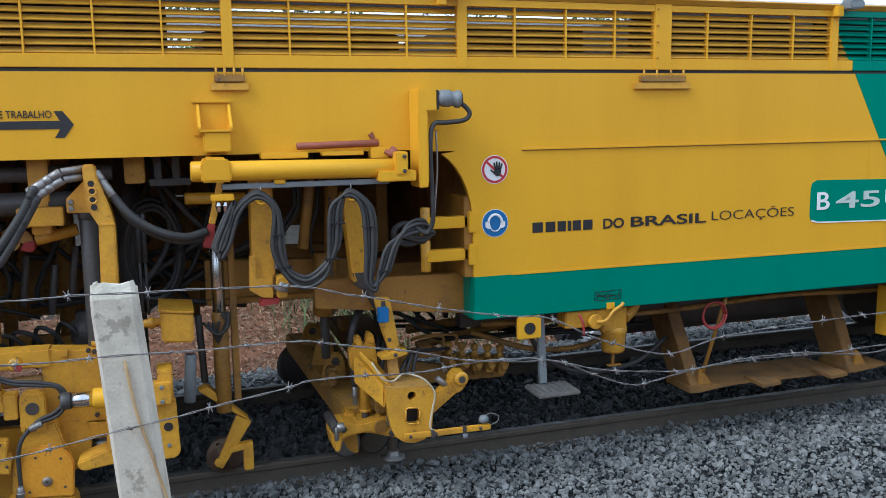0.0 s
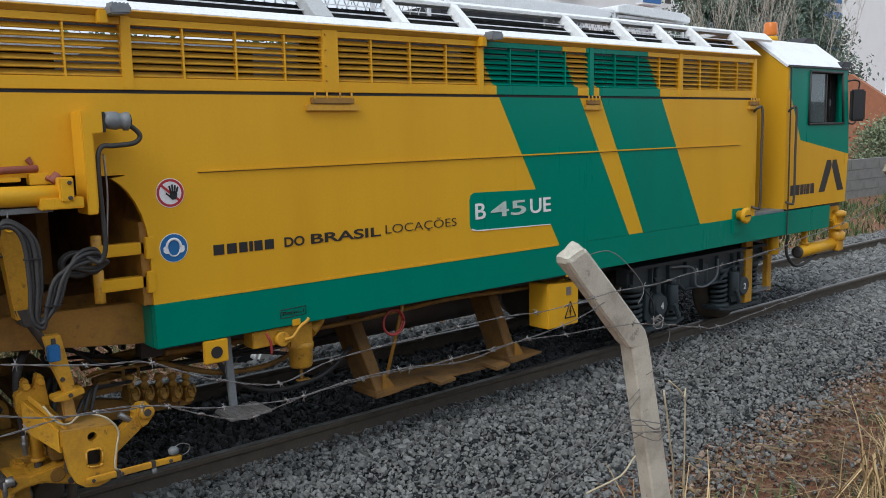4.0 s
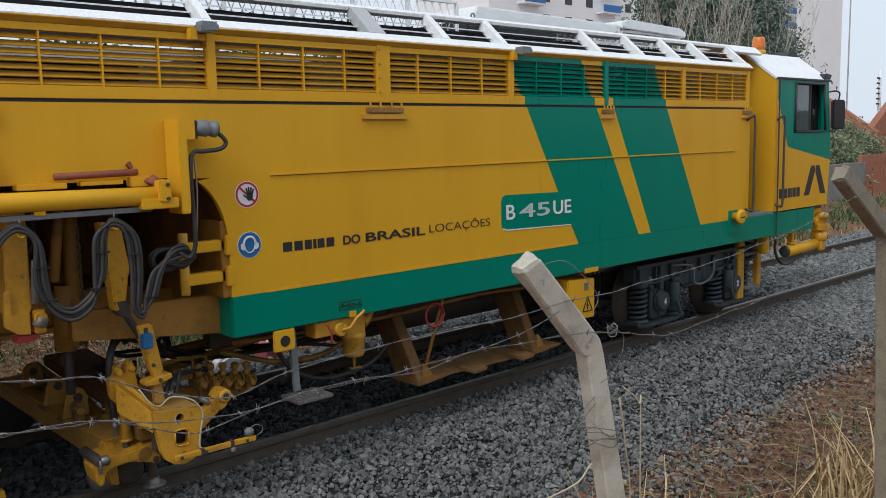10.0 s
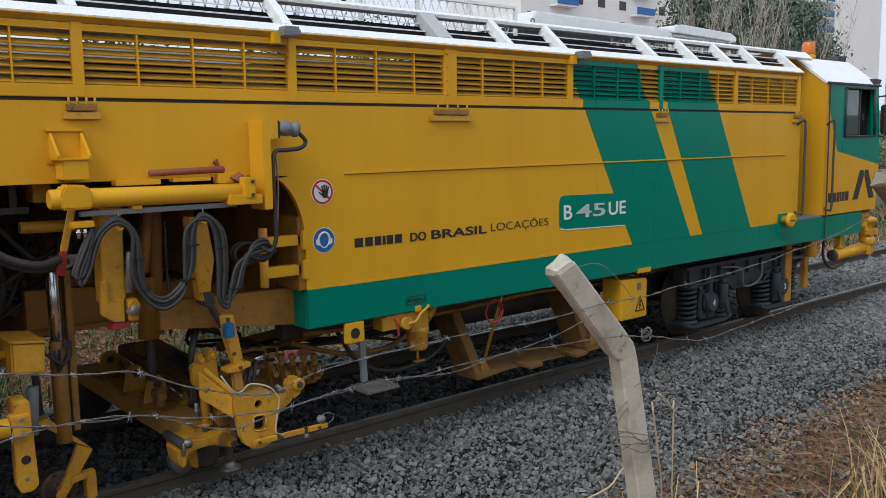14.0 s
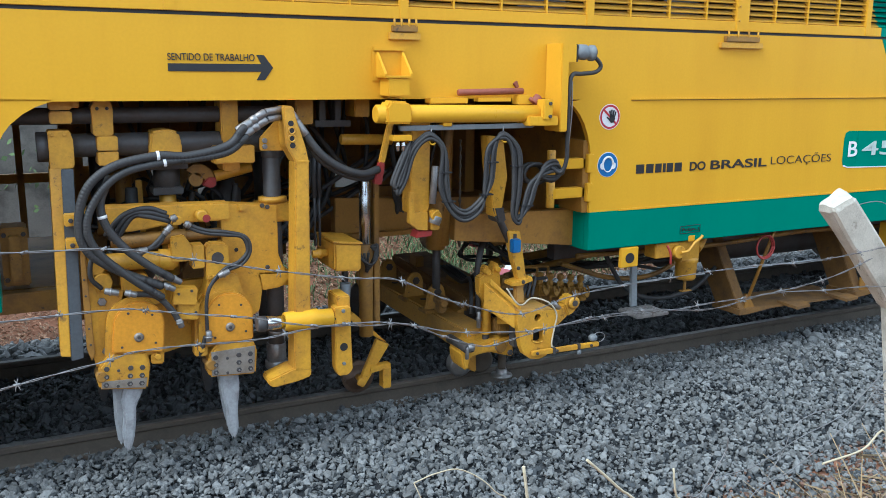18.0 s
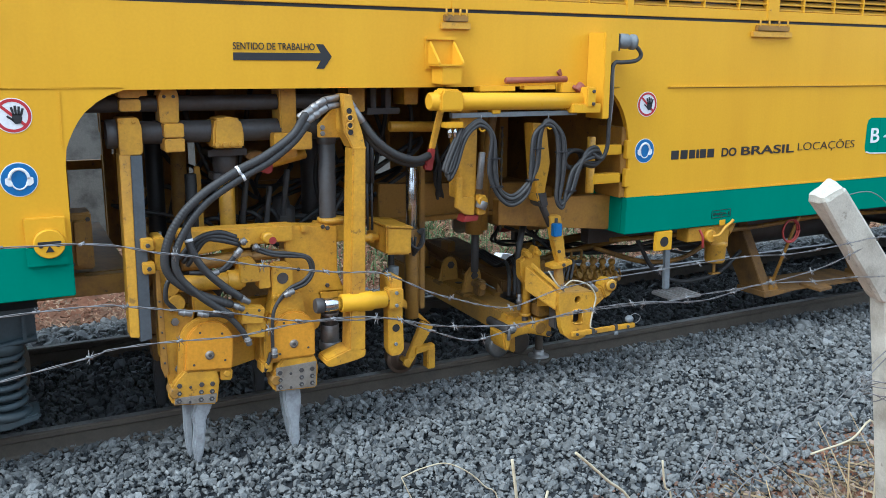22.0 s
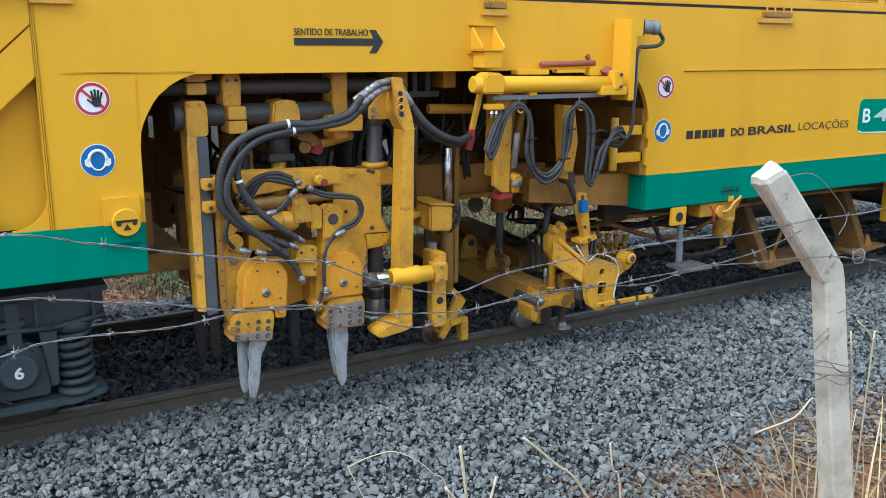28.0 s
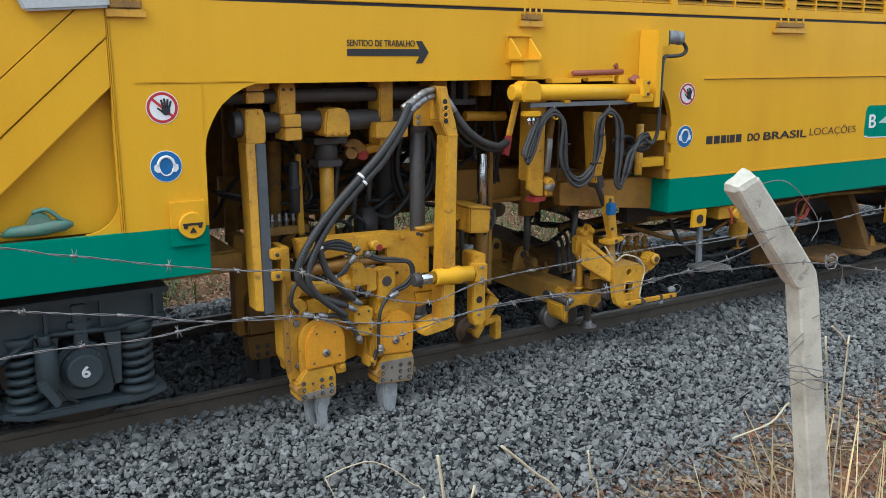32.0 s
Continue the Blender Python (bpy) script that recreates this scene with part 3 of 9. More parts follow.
    part("stair_panel", prism([(-5.249, WAIST), (-4.122, 2.287), (-4.122, 2.44), (-4.245, 2.43), (-5.53, WAIST)], -0.004, 0.05, 0.004), YELLOW, MACHINE)
    part("rear_upper_panel", prism([(-9, WAIST), (-5.537, WAIST), (-4.253, 2.43), (-4.253, TOP), (-9, TOP)], 0.004, 0.05), YELLOW, MACHINE)
    part("recess_panel", prism([(-5.0, WAIST), (-4.1, WAIST), (-4.1, 2.06), (-4.3, 2.0)], 0.10, 0.13), YELLOW, MACHINE)
    part("corner_gusset", prism([(-4.122, WAIST), (-4.122, 1.41)] + arc(-4.30, 1.44, 0.18, 0, -90, 8)[1:] + [(-4.30, WAIST)], 0.02, 0.035), YELLOW, MACHINE)
    part("sill_beam", box(-9, -3.65, -0.004, 0.05, FLOOR - 0.01, WAIST, 0.004), GREEN, MACHINE)
    part("sill_end_plate", box(-3.655, -3.649, 0.05, 0.35, FLOOR, WAIST, 0.002), GREEN, MACHINE)
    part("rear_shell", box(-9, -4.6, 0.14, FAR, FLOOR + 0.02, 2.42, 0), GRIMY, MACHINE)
    part("wrapped_tarpaulin", prism([(-4.50, 2.40), (-4.36, 2.41), (-4.1, 2.43), (-4.1, 2.62), (-4.6, 2.62)], -0.05, 0.0, 0.012), LIGHT_GREY, MACHINE, "grey plastic sheet tied over the rail")
    # green motor cover at the foot of the recess
    mot = part("hatch_lock", merge(sweep([(-4.70, 0.06, 1.29), (-4.66, 0.05, 1.305), (-4.52, 0.045, 1.31), (-4.40, 0.045, 1.325), (-4.355, 0.05, 1.32)], [0.01, 0.028, 0.035, 0.035, 0.012], 10),
                                   prism([(-4.60, 1.31), (-4.45, 1.32), (-4.475, 1.385), (-4.53, 1.41), (-4.565, 1.37)], 0.03, 0.08, 0.006)), FADED, MACHINE, "faded green clamp lying in the recess")
    part("lever", hose([(-4.55, 0.04, 1.40), (-4.48, 0.03, 1.41), (-4.41, 0.03, 1.35), (-4.38, 0.04, 1.33)], 0.012), FADED, mot)


body()

# slanting green bands: left and right edges as lines x = a + b * z
BANDS = ((4.174, -0.540, 5.137, -0.548), (5.290, -0.499, 6.250, -0.535))


def band_cuts(z):
    out = []
    for a, b, c, d in BANDS:
        out += [a + b * z, c + d * z]
    return out


# Darker yellow for grime and for the shade inside the grille frames.
SLAT = material("dusty_dimmed_louvre_paint", (0.55, 0.285, 0.018), 0.45, dirt=(0.34, 0.17, 0.02), amount=0.7, scale=6, bump=0.03, grit=0.2)


def coloured(name, x0, x1, z, make, parent, plain=None):
    """A strip cut where it passes from yellow to green paint."""
    cuts = band_cuts(z)
    xs = [x0] + [c for c in cuts if x0 + 0.005 < c < x1 - 0.005] + [x1]
    for a, b in zip(xs, xs[1:]):
        m = 0.5 * (a + b)
        green = cuts[0] < m < cuts[1] or cuts[2] < m < cuts[3]
        part(name, make(a, b), GREEN if green else (plain or YELLOW), parent)


def grilles():
    posts = [-8.14, -6.79, -5.44, -4.09, -2.74, -1.40, -0.06, 1.29, 2.635, 3.915, 5.212, 6.52]
    # Black strip drawn for the shade in the gap below the grilles.
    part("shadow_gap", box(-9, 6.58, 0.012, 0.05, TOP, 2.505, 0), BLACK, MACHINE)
    for a, b in zip(posts, posts[1:]):
        coloured("grille_sill", a + 0.02, b - 0.02, 2.54, lambda p, q: box(p, q, -0.008, 0.045, 2.505, 2.575, 0.003), MACHINE)
        coloured("grille_head", a + 0.02, b - 0.02, 2.89, lambda p, q: box(p, q, -0.008, 0.045, 2.865, 2.905, 0.002), MACHINE)
        n = 4
        for i in range(1, n):
            x = a + (b - a) * i / n
            coloured("mullion", x - 0.005, x + 0.005, 2.7, lambda p, q: box(p, q, -0.004, 0.03, 2.575, 2.865, 0), MACHINE)
        for k in range(7):
            z = 2.594 + k * 0.0402
            tilt = Matrix.Translation((0, 0.02, z)) @ Matrix.Rotation(radians(38), 4, "X")
            coloured("slat", a + 0.03, b - 0.03, z, lambda p, q: moved(box(p, q, -0.024, 0.024, -0.003, 0.003, 0), tilt), MACHINE, SLAT)
    for i, x in enumerate(posts):
        w = 0.062 if abs(x - 1.29) < 0.01 else 0.03
        m = GREEN if abs(x - 3.915) < 0.01 else YELLOW
        part("grille_post", box(x - w, x + w, -0.014, 0.04, 2.505, 2.925, 0.004), m, MACHINE)
    bolts("bolt", [(1.29 + s, -0.014, 2.58 + 0.1 * k) for s in (-0.04,) for k in range(4)], 0.008, GREASY, MACHINE)
    part("eave_rail", box(-9, 6.6, -0.012, 0.05, 2.907, 2.932, 0.003), YELLOW, MACHINE)
    part("far_grille", merge(*[box(-9, 6.6, FAR - 0.03, FAR, 2.5 + k * 0.075, 2.545 + k * 0.075, 0) for k in range(5)]), GRIMY, MACHINE)
    # Plain black boxes added inside, so the gaps between slats look shaded.
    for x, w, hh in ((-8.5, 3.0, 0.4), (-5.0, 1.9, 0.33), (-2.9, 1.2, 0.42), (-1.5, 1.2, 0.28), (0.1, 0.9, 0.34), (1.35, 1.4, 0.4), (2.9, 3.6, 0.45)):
        part("grille_dark_box", box(x, x + w, 0.5, 2.4, TOP, TOP + hh, 0.02), BLACK, MACHINE, "black box behind the grilles standing in for the dark interior")
    for x, hw in ((-4.02, 0.1), (-1.40, 0.1), (1.29, 0.205), (3.93, 0.1), (6.50, 0.1)):
        hng = part("hinge", box(x - hw, x + hw, -0.028, 0.0, 2.385, 2.425, 0.003), GREASY, MACHINE, "greasy yellow hinge plate")
        part("hinge_block", box(x - hw * 0.8, x + hw * 0.8, -0.034, 0.0, 2.43, 2.47, 0.004), GRIMY, hng)
        for s in (-0.7 * hw, -0.25 * hw, 0.25 * hw, 0.7 * hw):
            part("hinge_pin", rod((x + s, -0.03, 2.46), (x + s, -0.03, 2.505), 0.007, 8), GREASY, hng)
    for x in (-0.12, 2.70):
        lamp = part("floodlight", prism([(x - 0.055, 2.90), (x + 0.055, 2.91), (x + 0.06, 2.955), (x - 0.06, 2.95)], -0.14, -0.03, 0.008), GREY, MACHINE, "small grey floodlight under the eave")
        part("bracket", box(x - 0.1, x - 0.05, -0.07, 0.0, 2.86, 2.93, 0.004), YELLOW, lamp)
        for k in range(5):
            part("fin", box(x - 0.045 + k * 0.021, x - 0.037 + k * 0.021, -0.13, -0.04, 2.95, 2.968, 0), GREY, lamp)


grilles()


def roof():
    slope = Matrix.Translation((0, 0.0, 2.932)) @ Matrix.Rotation(radians(41), 4, "X")
    L = 0.43
    xs = [-8.14, -6.79, -5.44, -4.09, -2.74, -1.40, -0.05, 1.29, 1.975, 2.62, 3.90, 4.57, 5.20, 5.76, 6.54]
    part("louvre_bottom_rail", moved(box(-9, 6.6, -0.01, 0.075, 0, 0.03, 0.004), slope), WHITE, MACHINE)
    part("louvre_drip", moved(box(-9, 6.6, -0.025, -0.01, -0.01, 0.028, 0.002), slope), SLAT, MACHINE)
    part("louvre_top_rail", moved(box(-9, 6.6, L - 0.04, L, 0, 0.03, 0.004), slope), WHITE, MACHINE)
    # Black sheet that gives the louvre slots their shade.
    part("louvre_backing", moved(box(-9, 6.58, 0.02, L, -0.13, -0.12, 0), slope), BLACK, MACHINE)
    for x in xs:
        w = 0.075 if abs(x - 1.29) < 0.01 else 0.032
        part("louvre_bar", moved(box(x - w, x + w, 0.075, L - 0.04, -0.05, 0.03, 0.003), slope), LIGHT_GREY if w > 0.05 else WHITE, MACHINE)
    for a, b in zip(xs, xs[1:]):
        for k in range(3):
            blade = Matrix.Translation((0, 0.135 + k * 0.10, -0.035)) @ Matrix.Rotation(radians(-30), 4, "X")
            part("louvre_slat", moved(box(a + 0.034, b - 0.034, -0.022, 0.022, -0.004, 0.004, 0.0), slope @ blade), WHITE, MACHINE)
    part("roof_plate", merge(box(-9, 6.6, 0.33, 0.52, 3.205, 3.235, 0.004), box(-9, 6.6, 2.3, 2.57, 3.205, 3.235, 0.004)), WHITE, MACHINE)
    part("far_roof", box(-9, 6.6, 2.57, FAR, 2.93, 3.1, 0.0), WHITE, MACHINE)
    # raised mesh cages and white hoods on the roof
    for x0, x1, y, z0, z1 in ((-2.4, 2.85, 0.85, 3.2, 3.44), (4.3, 5.35, 0.9, 3.2, 3.40), (5.4, 6.55, 0.9, 3.2, 3.36)):
        cage = part("roof_cage", merge(box(x0, x1, y, y + 0.03, z1, z1 + 0.03, 0.003), *[box(x - 0.015, x + 0.015, y, y + 0.03, z0, z1, 0.002) for x in np.linspace(x0, x1, 1 + round((x1 - x0) / 0.6))]), WHITE, MACHINE, "white framed mesh cage on the roof")
        strands = []
        st = 0.09
        hgt = z1 - z0
        for k in range(int((x1 - x0) / st)):
            xa = x0 + k * st
            xb = min(x1, xa + hgt * 0.45)
            strands.append(sweep([(xa, y + 0.012, z0), (xb, y + 0.012, z1)], 0.005, 4))
            strands.append(sweep([(xb, y + 0.02, z0), (xa, y + 0.02, z1)], 0.005, 4))
        part("wire_mesh", merge(*strands), WHITE, cage)
    part("roof_hood", prism([(2.95, 3.30), (5.05, 3.30), (5.15, 3.36), (4.9, 3.41), (3.0, 3.43)], 0.75, 1.6, 0.012), WHITE, MACHINE, "white hood over the engine")
    # Black box for the shade below the hood.
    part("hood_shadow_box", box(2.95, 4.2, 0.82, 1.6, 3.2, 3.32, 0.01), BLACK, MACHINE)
    part("roof_hood", prism([(5.36, 3.40), (6.62, 3.37), (6.62, 3.43), (6.50, 3.47), (5.50, 3.50), (5.36, 3.47)], 0.86, 1.6, 0.008), WHITE, MACHINE)
    for x, r in ((2.62, 0.02), (6.35, 0.03)):
        part("lifting_eye", sweep([(x + r * math.cos(a), 0.42, 3.25 + r + r * math.sin(a)) for a in np.linspace(-0.5 * math.pi, 1.5 * math.pi, 14)], 0.008, 6), GREY, MACHINE)
    part("recess_roof", box(6.6, 7.24, 0.33, 2.6, 3.19, 3.23, 0.006), WHITE, MACHINE)
    part("recess_eave", moved(box(6.6, 7.24, 0.30, 0.43, 0, 0.03, 0.003), slope), WHITE, MACHINE)


roof()


def across(pts, x0, x1, bev=0.0):
    """A plate whose outline lies in y and z."""
    bm = prism(pts, x0, x1, 0)
    for v in bm.verts:
        v.co = Vector((v.co.y, v.co.x, v.co.z))
    bmesh.ops.recalc_face_normals(bm, faces=bm.faces)
    if bev:
        bmesh.ops.bevel(bm, geom=list(bm.edges), offset=bev, segments=2, affect="EDGES", clamp_overlap=True)
    return bm


def maker_mark(x0, x1, z0, z1):
    """The maker's mark, drawn as plain black blocks."""
    widths = (1.25, 1.15, 1.0, 0.45, 1.0, 1.15)
    x = x0
    for w in widths:
        dx = (x1 - x0) * w / sum(widths)
        part("mark_block", box(x + 0.08 * dx, x + 0.86 * dx, -0.003, 0.001, z0, z1, 0.0), BLACK, MACHINE, "plain black block of a painted mark")
        x += dx


def cab():
    c = MACHINE
    part("cab_rear_wall", across([(0.0, 1.28), (2.9, 1.28), (2.9, 2.84), (2.48, 3.16), (0.42, 3.16), (0.0, 2.84)], 7.20, 7.25), YELLOW, c, "plain yellow rear wall of the cab")
    part("recess_floor", box(6.6, 7.22, 0.0, 1.2, 1.24, 1.28, 0.004), GREY, c)
    part("recess_back", box(6.58, 7.2, 1.2, 1.25, 1.28, 3.1, 0), GRIMY, c)
    win = [(7.69, 2.22), (8.53, 2.22), (8.47, 2.81), (7.70, 2.81)]
    # cab side built round its window: yellow foot, green head
    part("cab_foot", prism([(7.25, 1.27), (8.66, 1.27), (8.70, 1.85), (7.53, 2.04), (7.25, 2.62)], 0.0, 0.05), YELLOW, c)
    part("cab_head", merge(prism([(7.25, 2.62), (7.53, 2.04), (8.70, 1.85), (8.68, 2.22), (7.69, 2.22), (7.70, 2.81), (7.70, 2.855), (7.25, 2.855)], 0.0, 0.05),
                           prism([(7.70, 2.81), (8.47, 2.81), (8.53, 2.22), (8.68, 2.22), (8.60, 2.855), (7.70, 2.855)], 0.0, 0.05)), GREEN, c, "green upper side of the cab")
    part("cab_front", prism([(8.62, 1.27), (8.66, 1.27), (8.70, 1.85), (8.69, 2.02), (8.64, 2.02)], 0.05, 2.85), GREEN, c)
    part("front_header", prism([(8.57, 2.78), (8.61, 2.78), (8.60, 2.855), (8.55, 2.855)], 0.05, 2.85), GREEN, c)
    for ya in (0.05, 2.75):
        part("front_pillar", prism([(8.64, 2.02), (8.69, 2.02), (8.61, 2.78), (8.56, 2.78)], ya, ya + 0.1), GREEN, c)
    shield = part("windscreen", prism([(8.665, 2.02), (8.672, 2.02), (8.592, 2.78), (8.585, 2.78)], 0.15, 2.75), GLASS, c)
    shield.visible_shadow = False
    # Black block added to darken the right third of the side window.
    part("cab_dark_block", box(8.42, 8.56, 0.10, 0.42, 2.05, 2.84, 0.02), BLACK, c, "black block inside the cab beside the windscreen")
    part("cab_floor", box(7.25, 8.62, 0.05, 2.85, 1.22, 1.27, 0), DARK, c)
    part("cab_console", box(8.15, 8.5, 0.5, 2.4, 1.3, 2.1, 0.03), DARK, c)
    part("cab_far_side", box(7.25, 8.62, 2.85, 2.9, 1.25, 2.2, 0), YELLOW, c)
    w = part("cab_window", merge(*[sweep([(a[0], -0.006, a[1]), (b[0], -0.006, b[1])], 0.015, 6) for a, b in zip(win, win[1:] + win[:1])]), RUBBER, c, "black rubber framed sliding window")
    pane = part("pane", prism([(7.71, 2.24), (8.12, 2.24), (8.12, 2.79), (7.72, 2.79)], 0.02, 0.026), GLASS, w)
    pane.visible_shadow = False
    part("window_stile", box(8.11, 8.14, 0.01, 0.035, 2.23, 2.80, 0.002), RUBBER, w)
    part("latch", box(8.17, 8.22, 0.0, 0.02, 2.42, 2.50, 0.003), BLACK, w)
    part("cab_roof", across([(-0.015, 2.86), (0.42, 3.19), (2.48, 3.19), (2.915, 2.86), (2.89, 2.846), (2.47, 3.164), (0.43, 3.164), (0.01, 2.846)], 7.19, 8.63), WHITE, c, "white sloping cab roof")
    part("roof_trim", box(7.2, 8.64, -0.02, 0.0, 2.845, 2.87, 0.003), BLACK, c)
    beacon = part("beacon", lathe([(0, 0.075), (0.02, 0.08), (0.13, 0.075), (0.15, 0.06), (0.155, 0.0)], (7.70, 0.5, 3.255), (0, 0, 1), 18), AMBER, c, "amber flashing beacon")
    part("beacon_base", lathe([(0, 0.085), (0.05, 0.085), (0.055, 0.07)], (7.70, 0.5, 3.19), (0, 0, 1), 18), YELLOW, beacon)
    part("front_visor", prism([(8.42, 2.86), (8.64, 2.87), (8.70, 2.94), (8.54, 2.95)], 0.0, 0.14, 0.01), BLACK, c)
    part("rear_visor", prism([(8.45, 3.19), (8.72, 3.19), (8.75, 3.27), (8.6, 3.28)], 0.5, 0.75, 0.01), BLACK, c)
    mir = part("mirror", moved(box(-0.03, 0.03, -0.10, 0.10, -0.19, 0.19, 0.02), Matrix.Translation((8.76, -0.06, 2.43)) @ Matrix.Rotation(radians(62), 4, "Z")), BLACK, c, "black wing mirror")
    part("mirror_arm", hose([(8.62, 0.0, 2.72), (8.70, -0.05, 2.73), (8.77, -0.07, 2.70), (8.76, -0.06, 2.6)], 0.01), BLACK, mir)
    part("mirror_arm", hose([(8.66, 0, 2.22), (8.71, -0.04, 2.21), (8.76, -0.06, 2.26)], 0.01), BLACK, mir)
    for x in (7.27, 6.56):
        part("grab_rail", hose([(x - 0.03, 0.0, 2.36), (x - 0.03, -0.05, 2.40), (x + 0.02, -0.07, 2.37), (x + 0.02, -0.07, 1.9), (x + 0.02, -0.07, 1.39), (x - 0.01, -0.05, 1.34), (x - 0.03, 0, 1.36)], 0.014), DARK, c, "dark grab rail beside the door")
    part("drain_hose", hose([(7.26, -0.015, 2.85), (7.25, -0.02, 2.5), (7.26, -0.02, 1.5), (7.26, -0.015, 0.9)], 0.008), RUBBER, c)
    plate = part("step_plate", box(6.16, 6.34, -0.02, 0.0, 1.10, 1.36, 0.003), GREEN, c)
    cap = part("towing_knob", lathe([(0, 0.05), (0.06, 0.05), (0.07, 0.085), (0.1, 0.085), (0.11, 0.06)], (6.25, -0.02, 1.29), (0, -1, 0), 18), YELLOW, c)
    part("knob_mark", box(6.20, 6.30, -0.134, -0.128, 1.283, 1.296, 0), BLACK, cap)
    maker_mark(7.33, 7.89, 1.42, 1.535)
    part("emblem_bar", prism([(7.99, 1.42), (8.13, 1.42), (8.29, 1.73), (8.26, 1.79), (8.17, 1.79)], -0.003, 0.001), BLACK, c)
    part("emblem_bar", prism([(8.31, 1.79), (8.40, 1.79), (8.60, 1.42), (8.45, 1.42), (8.30, 1.71)], -0.003, 0.001), BLACK, c)


cab()


def front_gear():
    c = MACHINE
    part("buffer_beam", prism([(8.28, 1.0), (8.72, 1.06), (8.75, 1.18), (8.6, 1.27), (8.28, 1.27)], 0.1, 2.8, 0.01), YELLOW, c)
    part("coupling_arm", prism([(8.45, 1.05), (8.6, 1.17), (8.72, 1.12), (8.74, 0.70), (8.6, 0.68), (8.55, 0.9)], 0.04, 0.14, 0.012), YELLOW, c, "yellow hinged bracket at the front")
    cyl = part("horizontal_cylinder", rod((7.75, 0.1, 0.725), (8.6, 0.1, 0.745), 0.075, 18), YELLOW, c, "yellow cylinder below the cab")
    part("cylinder_end", lathe([(0, 0.07), (0.02, 0.07), (0.02, 0.04)], (7.745, 0.1, 0.725), (-1, 0, 0), 16), DARK, cyl)
    part("hanger", box(7.86, 7.92, 0.07, 0.13, 0.76, 1.0, 0.006), YELLOW, c)
    part("coupling_block", merge(lathe([(0, 0.06), (0.02, 0.085), (0.10, 0.085), (0.12, 0.06), (0.3, 0.06), (0.31, 0.09), (0.36, 0.09), (0.38, 0.05)], (8.62, 0.05, 0.78), (0, 0, 1), 18), box(8.52, 8.76, -0.02, 0.12, 0.92, 1.0, 0.012), box(8.55, 8.68, 0.0, 0.12, 0.66, 0.80, 0.012)), GREASY, c, "worn yellow coupling gear at the front")
    part("hanger_flange", lathe([(0, 0.05), (0.02, 0.055), (0.03, 0.05)], (7.89, 0.1, 0.80), (0, 0, 1), 14), GREASY, c)
    part("cable", hose([(7.5, 0.1, 0.95), (7.48, 0.1, 0.75), (7.6, 0.08, 0.60), (7.8, 0.08, 0.57), (8.1, 0.1, 0.62), (8.2, 0.1, 0.65)], 0.018), RUBBER, c)
    part("air_filter", rod((7.28, 0.15, 0.75), (7.28, 0.15, 0.96), 0.06, 14), YELLOW, c)
    st = part("cab_steps", merge(box(6.95, 7.10, 0.30, 0.36, 0.20, 0.98, 0.006), box(7.42, 7.52, 0.30, 0.36, 0.28, 0.98, 0.006)), GREASY, c, "yellow access steps below the cab door")
    for z in (0.30, 0.72):
        part("tread", box(7.10, 7.46, 0.28, 0.55, z, z + 0.03, 0.004), GREY, st)
    part("rail_guard", merge(box(6.98, 7.2, 0.50, 0.58, 0.09, 0.30, 0.01), lathe([(0, 0.05), (0.06, 0.05)], (7.13, 0.5, 0.2), (0, -1, 0), 14)), DIM_YELLOW, c)


front_gear()


